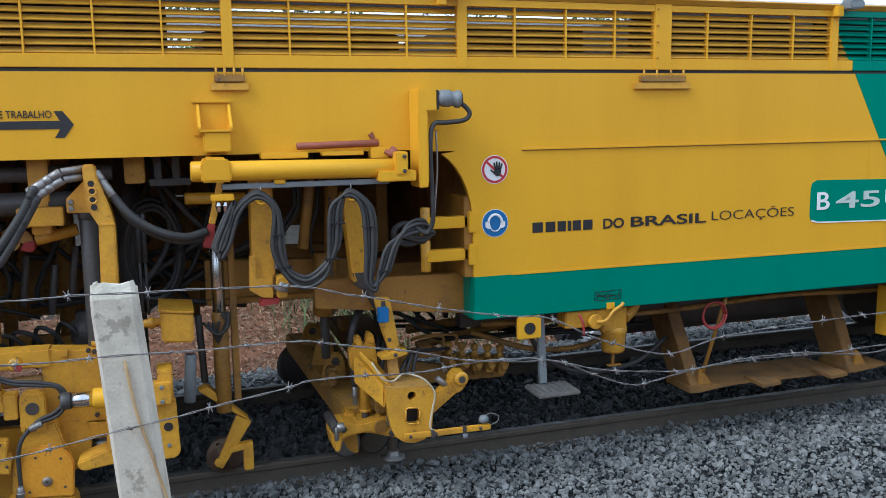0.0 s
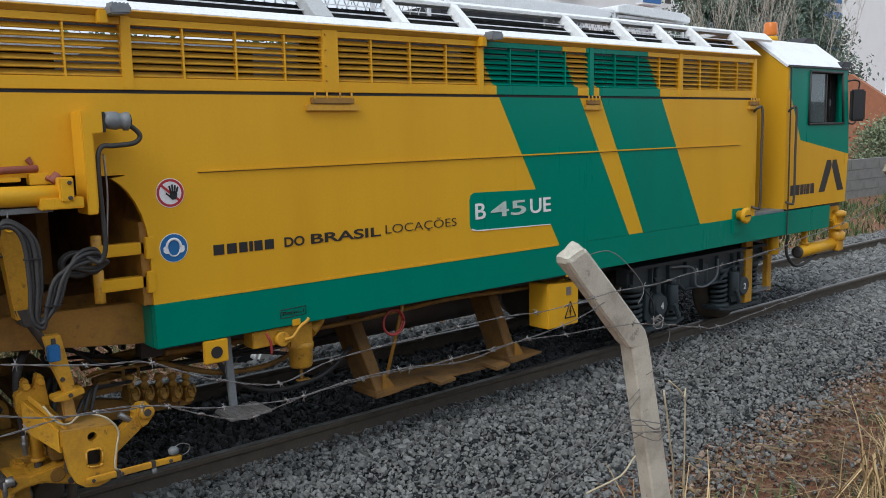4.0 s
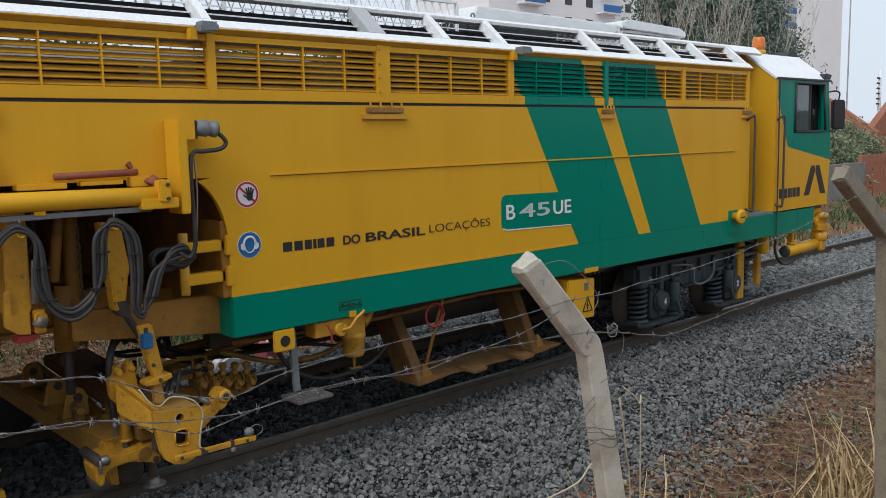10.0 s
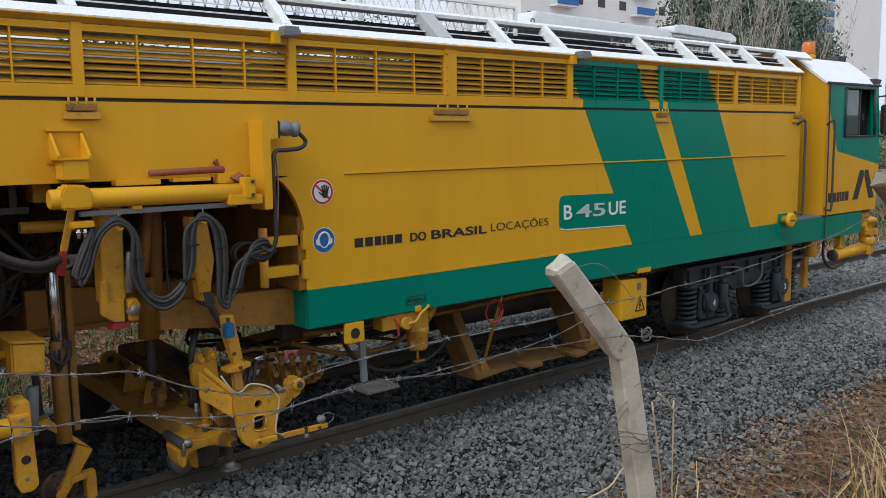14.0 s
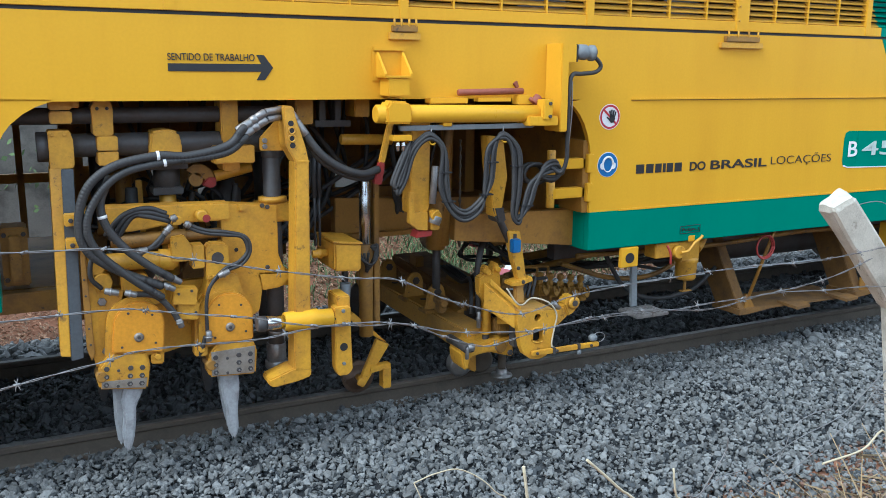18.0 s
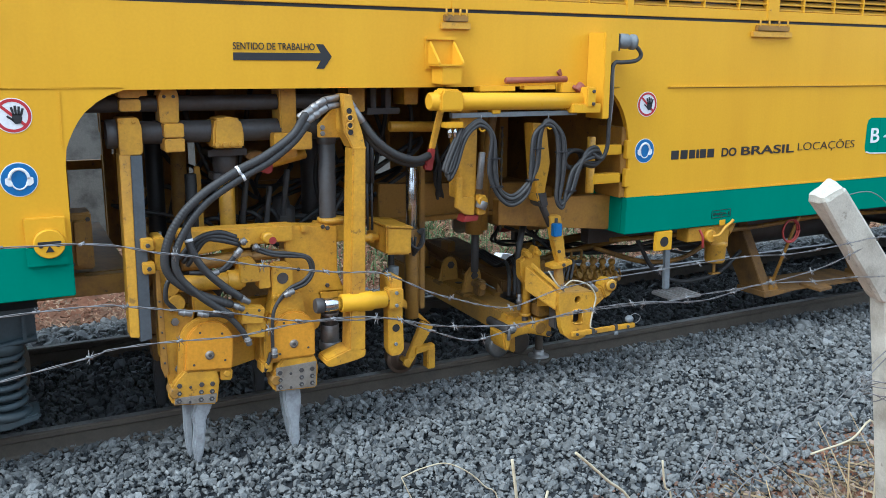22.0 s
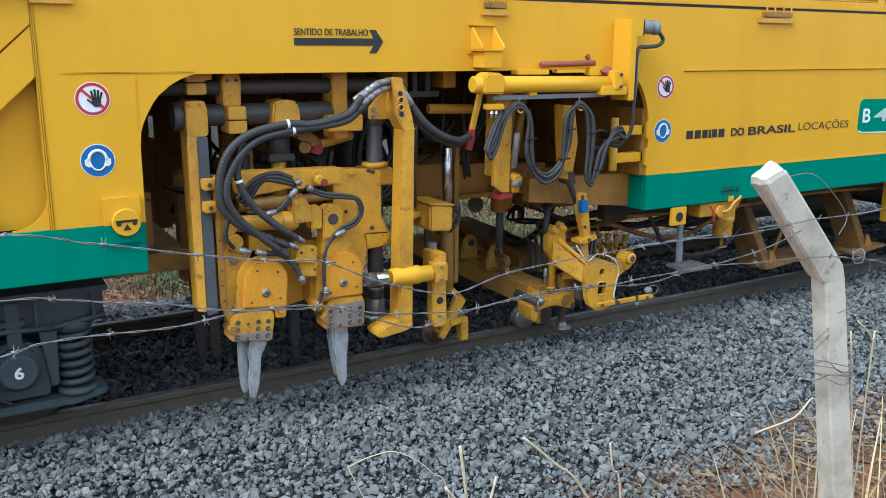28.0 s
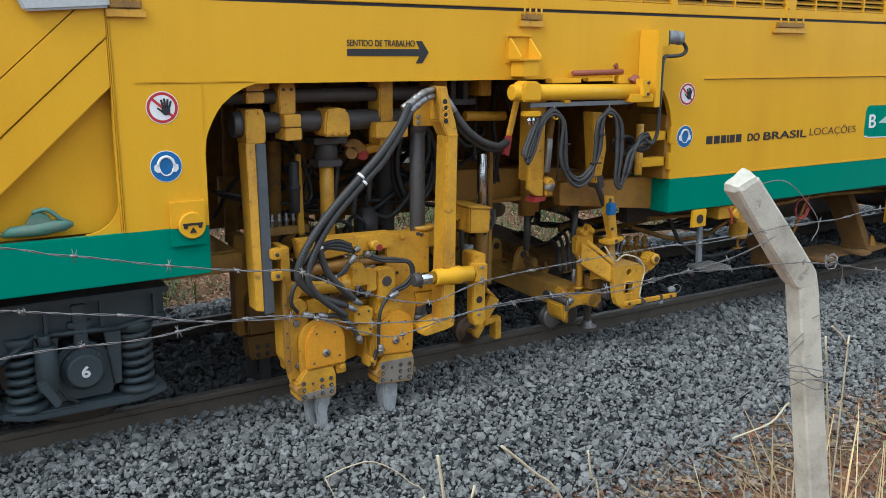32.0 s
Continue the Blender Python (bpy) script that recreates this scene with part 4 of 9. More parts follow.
def sign(x, z, r, kind):
    if kind == "hand":
        s = part("no_touch_sign", lathe([(0, r), (0.002, r)], (x, 0, z), (0, -1, 0), 40), PAPER, MACHINE, "round white warning sign with a red rim and a barred black palm")
        bm = bmesh.new()
        n = 40
        outer = [bm.verts.new((x + r * 0.95 * math.cos(a), -0.0035, z + r * 0.95 * math.sin(a))) for a in np.linspace(0, 2 * math.pi, n, endpoint=False)]
        inner = [bm.verts.new((x + r * 0.78 * math.cos(a), -0.0035, z + r * 0.78 * math.sin(a))) for a in np.linspace(0, 2 * math.pi, n, endpoint=False)]
        for i in range(n):
            bm.faces.new((outer[i], outer[(i + 1) % n], inner[(i + 1) % n], inner[i]))
        part("rim", bm, SIGNRED, s)
        d = r * 0.78
        part("bar", moved(box(-d, d, -0.0008, 0.0008, -r * 0.08, r * 0.08, 0), Matrix.Translation((x, -0.004, z)) @ Matrix.Rotation(radians(42), 4, "Y")), SIGNRED, s)
        k = r / 0.085
        px, pz = x + 0.016 * k, z - 0.004 * k
        fig = [prism([(px - 0.022 * k, pz - 0.02 * k), (px - 0.008 * k, pz - 0.036 * k), (px + 0.016 * k, pz - 0.034 * k), (px + 0.024 * k, pz - 0.01 * k), (px + 0.022 * k, pz + 0.01 * k), (px - 0.018 * k, pz + 0.01 * k)], -0.006, -0.004)]
        for i, (a, l) in enumerate(((12, 0.040), (3, 0.046), (-6, 0.042), (-17, 0.034))):
            fx = px + (-0.013 + 0.011 * i) * k
            fig.append(moved(box(-0.0052 * k, 0.0052 * k, -0.001, 0.001, 0, l * k, 0), Matrix.Translation((fx, -0.005, pz + 0.006 * k)) @ Matrix.Rotation(radians(-a), 4, "Y")))
        fig.append(moved(box(-0.0045 * k, 0.0045 * k, -0.001, 0.001, 0, 0.034 * k, 0), Matrix.Translation((px - 0.016 * k, -0.005, pz - 0.018 * k)) @ Matrix.Rotation(radians(-52), 4, "Y")))
        part("pictogram", merge(*fig), BLACK, s)
    else:
        s = part("ear_protection_sign", lathe([(0, r), (0.002, r)], (x, 0, z), (0, -1, 0), 40), PAPER, MACHINE, "round blue ear protection sign")
        part("field", lathe([(0.002, r * 0.95), (0.0035, r * 0.95)], (x, 0, z), (0, -1, 0), 40), BLUE, s)
        part("band", sweep([(x + r * 0.5 * math.cos(a), -0.004, z + r * 0.05 + r * 0.56 * math.sin(a)) for a in np.linspace(0.0, math.pi, 16)], r * 0.095, 6), PAPER, s)
        for q in (-1, 1):
            part("ear_cup", prism([(x + q * r * 0.38, z - r * 0.36), (x + q * r * 0.58, z - r * 0.36), (x + q * r * 0.74, z - r * 0.22), (x + q * r * 0.74, z + r * 0.08), (x + q * r * 0.42, z + r * 0.24)], -0.007, -0.0035), PAPER, s)
        part("chin_line", sweep([(x + r * 0.42 * math.cos(a), -0.004, z - r * 0.05 + r * 0.52 * math.sin(a)) for a in np.linspace(-math.pi * 0.95, -math.pi * 0.05, 14)], r * 0.05, 5), PAPER, s)


def decals():
    def stripe(pts):
        part("stripe", prism(pts, -0.0035, 0.001), GREEN, MACHINE, "green painted band")
    stripe([(2.832, TOP), (3.08, SEAM), (3.234, 1.743), (2.55, 1.757), (2.515, 1.74), (2.502, 1.70), (2.502, 1.51), (2.515, 1.475), (2.55, 1.462), (3.41, 1.44), (3.517, WAIST), (4.45, WAIST), (4.026, SEAM), (3.775, TOP)])
    stripe([(4.05, TOP), (4.278, SEAM), (4.665, WAIST), (5.58, WAIST), (5.165, SEAM), (4.92, TOP)])
    part("stripe_edge", prism([(2.515, 1.47), (2.57, 1.456), (3.40, 1.436), (3.40, 1.444), (2.57, 1.466), (2.52, 1.482)], -0.0045, 0.0), PAPER, MACHINE)
    maker_mark(0.385, 0.82, 1.506, 1.570)
    lettering("lettering", "DO", 0.885, 1.035, 1.506, 1.571, BLACK, MACHINE, 0.022, "bold black lettering")
    lettering("lettering", "BRASIL", 1.085, 1.655, 1.507, 1.574, BLACK, MACHINE, 0.018, "bold black lettering")
    lettering("lettering", "LOCAÇÕES", 1.70, 2.365, 1.504, 1.596, BLACK, MACHINE, -0.014, "thin black lettering")
    lettering("lettering", "B", 2.557, 2.665, 1.548, 1.672, PAPER, MACHINE, 0.012, "white lettering on green", y=-0.006)
    lettering("lettering", "45", 2.72, 3.11, 1.55, 1.668, PALE_PRINT, MACHINE, 0.012, y=-0.006)
    lettering("lettering", "UE", 3.16, 3.405, 1.548, 1.67, PAPER, MACHINE, 0.012, y=-0.006)
    lettering("lettering", "SENTIDO DE TRABALHO", -2.762, -2.298, 2.250, 2.288, BLACK, MACHINE, 0.003, "small black lettering")
    part("arrow", prism([(-2.762, 2.193), (-2.262, 2.193), (-2.29, 2.148), (-2.244, 2.148), (-2.196, 2.215), (-2.246, 2.284), (-2.288, 2.284), (-2.262, 2.235), (-2.762, 2.234)], -0.003, 0.001), BLACK, MACHINE, "black arrow pointing in the working direction")
    sign(0.142, 1.908, 0.087, "hand")
    sign(0.142, 1.58, 0.087, "ear")
    sign(-3.865, 1.918, 0.087, "hand")
    sign(-3.865, 1.60, 0.087, "ear")
    lab = part("marking_frame", merge(*[sweep([(a, -0.006, b), (c, -0.006, d)], 0.0025, 4) for a, b, c, d in ((0.83, 1.04, 1.02, 1.045), (1.02, 1.045, 1.02, 1.1), (1.02, 1.1, 0.83, 1.095), (0.83, 1.095, 0.83, 1.04))]), BLACK, MACHINE)
    lettering("lettering", "P=G=-1", 0.845, 1.005, 1.055, 1.082, BLACK, MACHINE, 0.01, y=-0.008)
    # emergency stop plate at the rear body
    pl = part("stop_plate", box(-3.867, -3.672, -0.03, 0.0, WAIST, 1.402, 0.004), YELLOW, MACHINE, "yellow plate with a round control knob")
    part("stop_plate_foot", box(-3.867, -3.672, -0.03, 0.0, 1.15, WAIST, 0.004), GREEN, pl)
    kn = part("knob", lathe([(0, 0.075), (0.03, 0.075), (0.035, 0.07)], (-3.757, -0.03, 1.27), (0, -1, 0), 26), YELLOW, pl)
    part("knob_mark", merge(box(-3.812, -3.702, -0.069, -0.064, 1.272, 1.285, 0), prism([(-3.777, 1.23), (-3.737, 1.23), (-3.757, 1.263)], -0.069, -0.064),
                            lathe([(0, 0.012), (0.005, 0.012)], (-3.797, -0.064, 1.265), (0, -1, 0), 10), lathe([(0, 0.012), (0.005, 0.012)], (-3.717, -0.064, 1.265), (0, -1, 0), 10)), BLACK, pl)


decals()


def coil(cx, cy, z0, z1, r, wire, turns):
    n = int(turns * 14)
    return sweep([(cx + r * math.cos(2 * math.pi * turns * i / n), cy + r * math.sin(2 * math.pi * turns * i / n), z0 + (z1 - z0) * i / n) for i in range(n + 1)], wire, 7)


WHEELS = []


AXLE = 0.41  # wheel radius


def axle_box(x, number, mirror=1):
    """One end of a wheelset with its coil springs."""
    c = MACHINE
    y = 0.38
    ab = part("axle_box", merge(prism([(x - 0.15, 0.22), (x + 0.15, 0.22), (x + 0.17, 0.30), (x + 0.14, 0.50), (x + 0.06, 0.56), (x - 0.06, 0.56), (x - 0.14, 0.50), (x - 0.17, 0.30)], y - 0.02, y + 0.14, 0.012),
                                lathe([(0, 0.125), (0.03, 0.125), (0.035, 0.105), (0.07, 0.105), (0.08, 0.09)], (x, y - 0.02, AXLE), (0, -1, 0), 22)), BOGIE, c, "dark grey axle box with a numbered cover")
    bolts("bolt", [(x + 0.115 * math.cos(a), y - 0.045, AXLE + 0.115 * math.sin(a)) for a in (0.78, 2.36, 3.93, 5.5)], 0.014, BOGIE, ab)
    lettering("number", number, x - 0.024, x + 0.024, AXLE - 0.035, AXLE + 0.035, PAPER, ab, 0.03, "white painted figure", y=y - 0.103)
    part("equaliser", prism([(x - 0.46, 0.19), (x - 0.3, 0.15), (x + 0.3, 0.15), (x + 0.46, 0.19), (x + 0.46, 0.225), (x + 0.25, 0.2), (x - 0.25, 0.2), (x - 0.46, 0.225)], y - 0.06, y + 0.16, 0.01), BOGIE, c)
    for s in (-1, 1):
        sx = x + s * 0.31
        sp = part("coil_spring", coil(sx, y + 0.04, 0.24, 0.60, 0.085, 0.019, 6.5), BOGIE, c, "dark coil spring")
        part("spring_seat", lathe([(0, 0.115), (0.03, 0.115), (0.04, 0.09)], (sx, y + 0.04, 0.205), (0, 0, 1), 18), BOGIE, sp)
        part("spring_cap", lathe([(0, 0.1), (0.03, 0.11), (0.06, 0.11)], (sx, y + 0.04, 0.585), (0, 0, 1), 18), BOGIE, sp)
    dx = x + 0.2 * mirror
    dm = part("damper", merge(rod((dx, y - 0.08, 0.33), (dx, y - 0.08, 0.60), 0.06, 16), rod((dx, y - 0.08, 0.60), (dx, y - 0.08, 0.66), 0.035, 10)), BOGIE, c)
    part("damper_lug", prism([(dx - 0.07, 0.40), (dx - 0.02, 0.42), (dx + 0.06, 0.27), (dx + 0.02, 0.24)], y - 0.16, y - 0.12, 0.008), BOGIE, dm)
    part("pedestal_leg", prism([(x - 0.20, 0.64), (x - 0.12, 0.64), (x - 0.155, 0.28), (x - 0.205, 0.28)], y - 0.04, y + 0.08, 0.006), BOGIE, c)
    part("pedestal_leg", prism([(x + 0.12, 0.64), (x + 0.22, 0.64), (x + 0.205, 0.28), (x + 0.165, 0.28)], y - 0.04, y + 0.08, 0.006), BOGIE, c)
    part("centre_strut", merge(box(x - 0.04, x + 0.035, y - 0.06, y, 0.54, 0.80, 0.006), box(x - 0.07, x + 0.06, y - 0.065, y, 0.67, 0.70, 0.004)), BOGIE, c)
    part("brake_hose", hose([(x - 0.25, y - 0.05, 0.62), (x - 0.2, y - 0.12, 0.5), (x - 0.13, y - 0.1, 0.30), (x - 0.05, y - 0.06, 0.22)], 0.009), RUBBER, c)
    w = part("wheel", lathe([(0, 0.30), (0.0, 0.403), (0.11, AXLE), (0.115, 0.438), (0.14, 0.438), (0.14, 0.3)], (0, 0, 0), (0, 1, 0), 40), RAIL, c, "steel wheel with a rusty face")
    w.location = (x, RAIL_NEAR - 0.07, AXLE)
    WHEELS.append((w, AXLE))
    part("axle", rod((x, RAIL_NEAR, AXLE), (x, RAIL_FAR, AXLE), 0.08, 14), DARK, c)
    w2 = part("wheel", lathe([(0, 0.3), (0.0, 0.438), (0.025, 0.438), (0.03, AXLE), (0.14, 0.403), (0.14, 0.3)], (0, 0, 0), (0, 1, 0), 32), RAIL, c)
    w2.location = (x, RAIL_FAR - 0.07, AXLE)
    WHEELS.append((w2, AXLE))


def bogies():
    for x0, x1, na, nb in ((5.36, 6.91, "4", "2"), (-5.90, -4.33, "8", "6")):
        axle_box(x0, na, 1)
        axle_box(x1, nb, -1)
        c = 0.5 * (x0 + x1)
        edge = [(x0 - 0.48, 0.67), (x0 - 0.2, 0.63), (x0 + 0.25, 0.65), (x0 + 0.45, 0.51), (x1 - 0.45, 0.51), (x1 - 0.25, 0.65), (x1 + 0.2, 0.63), (x1 + 0.48, 0.67)]
        fr = part("bogie_frame", prism([(x0 - 0.48, 0.66), (x0 - 0.2, 0.62), (x0 + 0.25, 0.64), (x0 + 0.45, 0.50), (x1 - 0.45, 0.50), (x1 - 0.25, 0.64), (x1 + 0.2, 0.62), (x1 + 0.48, 0.66), (x1 + 0.48, 0.82), (x0 - 0.48, 0.82)], 0.36, 0.50, 0.008), BOGIE, MACHINE, "dark grey ribbed bogie frame")
        part("frame_flange", box(x0 - 0.5, x1 + 0.5, 0.30, 0.54, 0.815, 0.85, 0.004), BOGIE, fr)
        part("lower_flange", merge(*[sweep([(a, 0.33, b), (cx, 0.33, d)], 0.02, 4) for (a, b), (cx, d) in zip(edge, edge[1:])]), BOGIE, fr)
        for i in range(9):
            x = x0 - 0.42 + i * (x1 - x0 + 0.84) / 8
            part("rib", box(x - 0.01, x + 0.01, 0.315, 0.37, 0.66, 0.82, 0.002), BOGIE, fr)
        part("bolster", box(c - 0.28, c + 0.28, 0.5, 2.4, 0.55, 0.95, 0.02), BOGIE, MACHINE)
        part("secondary_spring", merge(rod((c - 0.12, 0.42, 0.50), (c - 0.12, 0.42, 0.74), 0.09, 16), rod((c + 0.12, 0.42, 0.5), (c + 0.12, 0.42, 0.74), 0.07, 16)), BOGIE, MACHINE)
        part("pipe", hose([(x0 + 0.2, 0.33, 0.78), (c - 0.25, 0.28, 0.74), (c - 0.2, 0.27, 0.55), (c, 0.27, 0.52), (c + 0.2, 0.28, 0.6), (c + 0.25, 0.3, 0.78)], 0.012), GREY, MACHINE)
        part("traction_beam", box(x0 - 0.3, x1 + 0.3, 0.9, 2.0, 0.45, 0.75, 0.02), DARK, MACHINE)


bogies()

# ---- the tamping bay ----
def bay_frame():
    c = MACHINE
    # the two dark cross tubes with their yellow clamps
    part("slide_tube", rod((-3.64, 0.24, 1.955), (-2.04, 0.24, 1.953), 0.045, 18), DARK, c, "dark greasy slide tube")
    part("slide_tube", rod((-3.37, 0.24, 1.797), (-2.09, 0.24, 1.792), 0.064, 20), DARK, c)
    part("tube_clamp", merge(box(-3.35, -3.24, 0.13, 0.29, 1.99, 2.06, 0.006), box(-3.35, -3.24, 0.13, 0.29, 1.92, 1.983, 0.006), box(-3.27, -3.20, 0.15, 0.29, 2.0, 2.05, 0.004)), GREASY, c)
    tall = part("tube_clamp", prism([(-3.14, 1.85), (-3.04, 1.85), (-3.035, 2.0), (-3.05, 2.045), (-3.12, 2.045), (-3.145, 2.0)], 0.15, 0.32, 0.006), GREASY, c)
    bolts("bolt", [(-3.115, 0.15, 1.995), (-3.065, 0.15, 1.995)], 0.010, DARK, tall)
    part("tube_clamp", merge(box(-3.13, -3.025, 0.10, 0.28, 1.695, 1.768, 0.005), box(-3.13, -3.025, 0.105, 0.28, 1.774, 1.85, 0.005)), GREASY, c)
    half = prism([(-2.865, 1.705), (-2.69, 1.70), (-2.69, 1.80), (-2.705, 1.862), (-2.74, 1.878), (-2.80, 1.878), (-2.85, 1.868), (-2.862, 1.80)], 0.12, 0.32, 0.012)
    hc = part("tube_clamp", half, GREASY, c)
    bolts("bolt", [(-2.845 + 0.044 * k, 0.12, 1.725) for k in range(4)], 0.016, GREASY, hc)
    part("tube_clamp", box(-2.46, -2.36, 0.17, 0.34, 1.63, 2.04, 0.008), GREASY, c)
    part("tube_clamp", box(-2.52, -2.29, 0.10, 0.2, 1.68, 1.78, 0.006), GREASY, c)
    # guide column at the rear of the bay
    gb = part("guide_block", prism([(-3.365, 1.685), (-3.26, 1.685), (-3.245, 1.70), (-3.245, 1.835), (-3.26, 1.885), (-3.365, 1.885)], 0.12, 0.30, 0.005), GREASY, c, "yellow guide block")
    bolts("bolt", [(-3.345, 0.12, 1.865), (-3.285, 0.12, 1.865)], 0.011, GREASY, gb)
    part("tube_end", rod((-3.42, 0.22, 1.795), (-3.365, 0.22, 1.795), 0.08, 20), DARK, c)
    part("guide_column", loft([(-3.395, 0.0, 0.70), (-3.345, 0.0, 0.69), (-3.345, 0.13, 0.69), (-3.395, 0.13, 0.70)], [(-3.37, 0.12, 1.69), (-3.31, 0.12, 1.69), (-3.31, 0.27, 1.69), (-3.37, 0.27, 1.69)], 0.004), GREASY, c, "slanting yellow guide column")
    part("slide_strip", loft([(-3.345, -0.012, 0.67), (-3.283, -0.012, 0.68), (-3.283, 0.05, 0.68), (-3.345, 0.05, 0.67)], [(-3.315, 0.105, 1.684), (-3.255, 0.105, 1.684), (-3.255, 0.16, 1.684), (-3.315, 0.16, 1.684)], 0.003), STRIP, c, "worn dark slide strip")
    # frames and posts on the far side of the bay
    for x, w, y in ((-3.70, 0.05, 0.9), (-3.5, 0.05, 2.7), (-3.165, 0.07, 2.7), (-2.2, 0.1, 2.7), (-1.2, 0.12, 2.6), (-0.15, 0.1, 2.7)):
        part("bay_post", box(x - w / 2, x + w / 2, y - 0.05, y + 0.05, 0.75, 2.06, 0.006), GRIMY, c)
    # Added dark sheets that stand in for the gloom behind the bay.
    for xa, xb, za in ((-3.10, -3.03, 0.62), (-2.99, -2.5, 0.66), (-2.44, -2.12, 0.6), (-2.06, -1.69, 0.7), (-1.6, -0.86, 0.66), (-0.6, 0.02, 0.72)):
        part("bay_back_plate", box(xa, xb, 2.79, 2.81, za, 2.05, 0.003), GRIMY, c, "dark plate added behind the bay to keep it dim")
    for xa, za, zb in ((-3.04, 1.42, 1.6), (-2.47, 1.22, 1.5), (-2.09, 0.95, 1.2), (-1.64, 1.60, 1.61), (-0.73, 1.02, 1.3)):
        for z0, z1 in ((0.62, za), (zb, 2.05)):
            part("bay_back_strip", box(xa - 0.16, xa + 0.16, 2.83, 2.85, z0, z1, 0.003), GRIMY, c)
    # Another added dark sheet, dimming the rear end of the bay.
    part("bay_back_plate", box(-4.9, -3.74, 2.3, 2.32, 1.2, 2.05, 0.003), DIM_YELLOW, c)
    part("bay_post", box(-3.92, -3.86, 1.0, 1.1, 0.8, 2.05, 0.006), DIM_YELLOW, c)
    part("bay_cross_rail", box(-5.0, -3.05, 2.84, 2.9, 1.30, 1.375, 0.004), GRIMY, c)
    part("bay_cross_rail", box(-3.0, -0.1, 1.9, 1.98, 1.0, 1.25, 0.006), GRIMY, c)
    part("bay_floor_rail", box(-4.3, -3.3, 0.5, 0.58, 0.83, 0.95, 0.006), GRIMY, c)
    # lifting columns and rams in the depth of the bay
    col = part("unit_column", merge(rod((-2.175, 0.19, 0.40), (-2.172, 0.19, 1.80), 0.052, 24), rod((-2.172, 0.19, 1.70), (-2.172, 0.19, 1.74), 0.058, 24)), DARK, c, "dark greased guide column")
    part("column_collar", merge(rod((-2.178, 0.19, 0.44), (-2.177, 0.19, 0.56), 0.06, 20), rod((-2.178, 0.19, 0.40), (-2.178, 0.19, 0.45), 0.07, 20), rod((-2.175, 0.19, 0.62), (-2.175, 0.19, 0.64), 0.057, 20)), STEEL, col)
    part("unit_column", rod((-2.0, 1.0, 0.45), (-2.0, 1.0, 2.0), 0.075, 18), DARK, c)
    part("unit_column", rod((-3.06, 1.0, 0.45), (-3.06, 1.0, 2.0), 0.055, 18), BLACK, c)
    part("unit_column", rod((-2.45, 1.6, 0.45), (-2.45, 1.6, 2.0), 0.07, 18), GRIMY, c)
    ram = part("lift_ram", rod((-2.74, 0.40, 1.0), (-2.74, 0.40, 1.49), 0.048, 18), GREASY, c, "yellow hydraulic lift ram")
    part("ram_head", merge(rod((-2.74, 0.40, 1.53), (-2.74, 0.40, 1.64), 0.075, 20), box(-2.83, -2.66, 0.32, 0.48, 1.49, 1.535, 0.006), box(-2.86, -2.63, 0.30, 0.5, 1.64, 1.68, 0.004)), DARK, ram)
    part("lift_ram", rod((-2.95, 0.85, 0.95), (-2.93, 0.85, 1.62), 0.05, 16), GRIMY, c)
    part("cross_ram", rod((-2.47, 0.37, 1.58), (-2.25, 0.37, 1.63), 0.034, 14), GREASY, c)
    rr = part("eye_bracket", merge(prism([(-2.64, 1.63), (-2.60, 1.66), (-2.54, 1.66), (-2.49, 1.62), (-2.47, 1.56), (-2.52, 1.55), (-2.55, 1.58), (-2.60, 1.60)], 0.33, 0.40, 0.006), lathe([(0, 0.04), (0.05, 0.04)], (-2.585, 0.33, 1.57), (0, 1, 0), 18)), GRIMY, c)
    part("eye_mark", prism([(-2.55, 1.535), (-2.52, 1.58), (-2.47, 1.58), (-2.47, 1.53), (-2.50, 1.515)], 0.32, 0.41, 0.006), RED, rr)
    part("tie_rod", rod((-1.66, 0.4, 1.775), (-1.31, 0.4, 1.765), 0.035, 14), GREASY, c)
    part("hanging_block", box(-1.98, -1.87, 0.30, 0.5, 1.88, 2.05, 0.006), GREASY, c)
    part("valve_bank", merge(box(-1.85, -1.62, 0.32, 0.5, 1.86, 1.90, 0.004), box(-1.82, -1.78, 0.33, 0.4, 1.90, 2.03, 0.004), box(-1.72, -1.68, 0.33, 0.4, 1.90, 2.03, 0.004)), DARK, c, "dark valves under the beam")
    part("hanging_block", box(-1.60, -1.50, 0.3, 0.48, 1.92, 2.04, 0.006), GREASY, c)
    for x, y in ((-2.9, 2.0), (-2.3, 2.2), (-1.6, 2.1)):
        part("far_ram", rod((x, y, 0.7), (x + 0.03, y, 1.9), 0.05, 12), GRIMY, c)
    part("inner_cylinder", merge(rod((-2.93, 0.50, 1.18), (-2.93, 0.50, 1.52), 0.036, 16), rod((-2.93, 0.50, 1.33), (-2.93, 0.50, 1.36), 0.042, 16)), RUBBER, c, "black hydraulic cylinder in the bay")
    part("inner_bar", prism([(-2.90, 1.02), (-2.855, 1.02), (-2.865, 1.56), (-2.90, 1.56)], 0.52, 0.56, 0.005), GREASY, c)
    for k in range(6):
        part("pipe_union", merge(rod((-3.12 + 0.05 * k, 0.56, 1.08), (-3.12 + 0.05 * k, 0.56, 1.17), 0.013, 8), rod((-3.12 + 0.05 * k, 0.56, 1.11), (-3.12 + 0.05 * k, 0.56, 1.135), 0.019, 6)), STEEL, c)
    part("manifold_bar", box(-3.16, -2.82, 0.53, 0.62, 1.03, 1.085, 0.005), GRIMY, c)
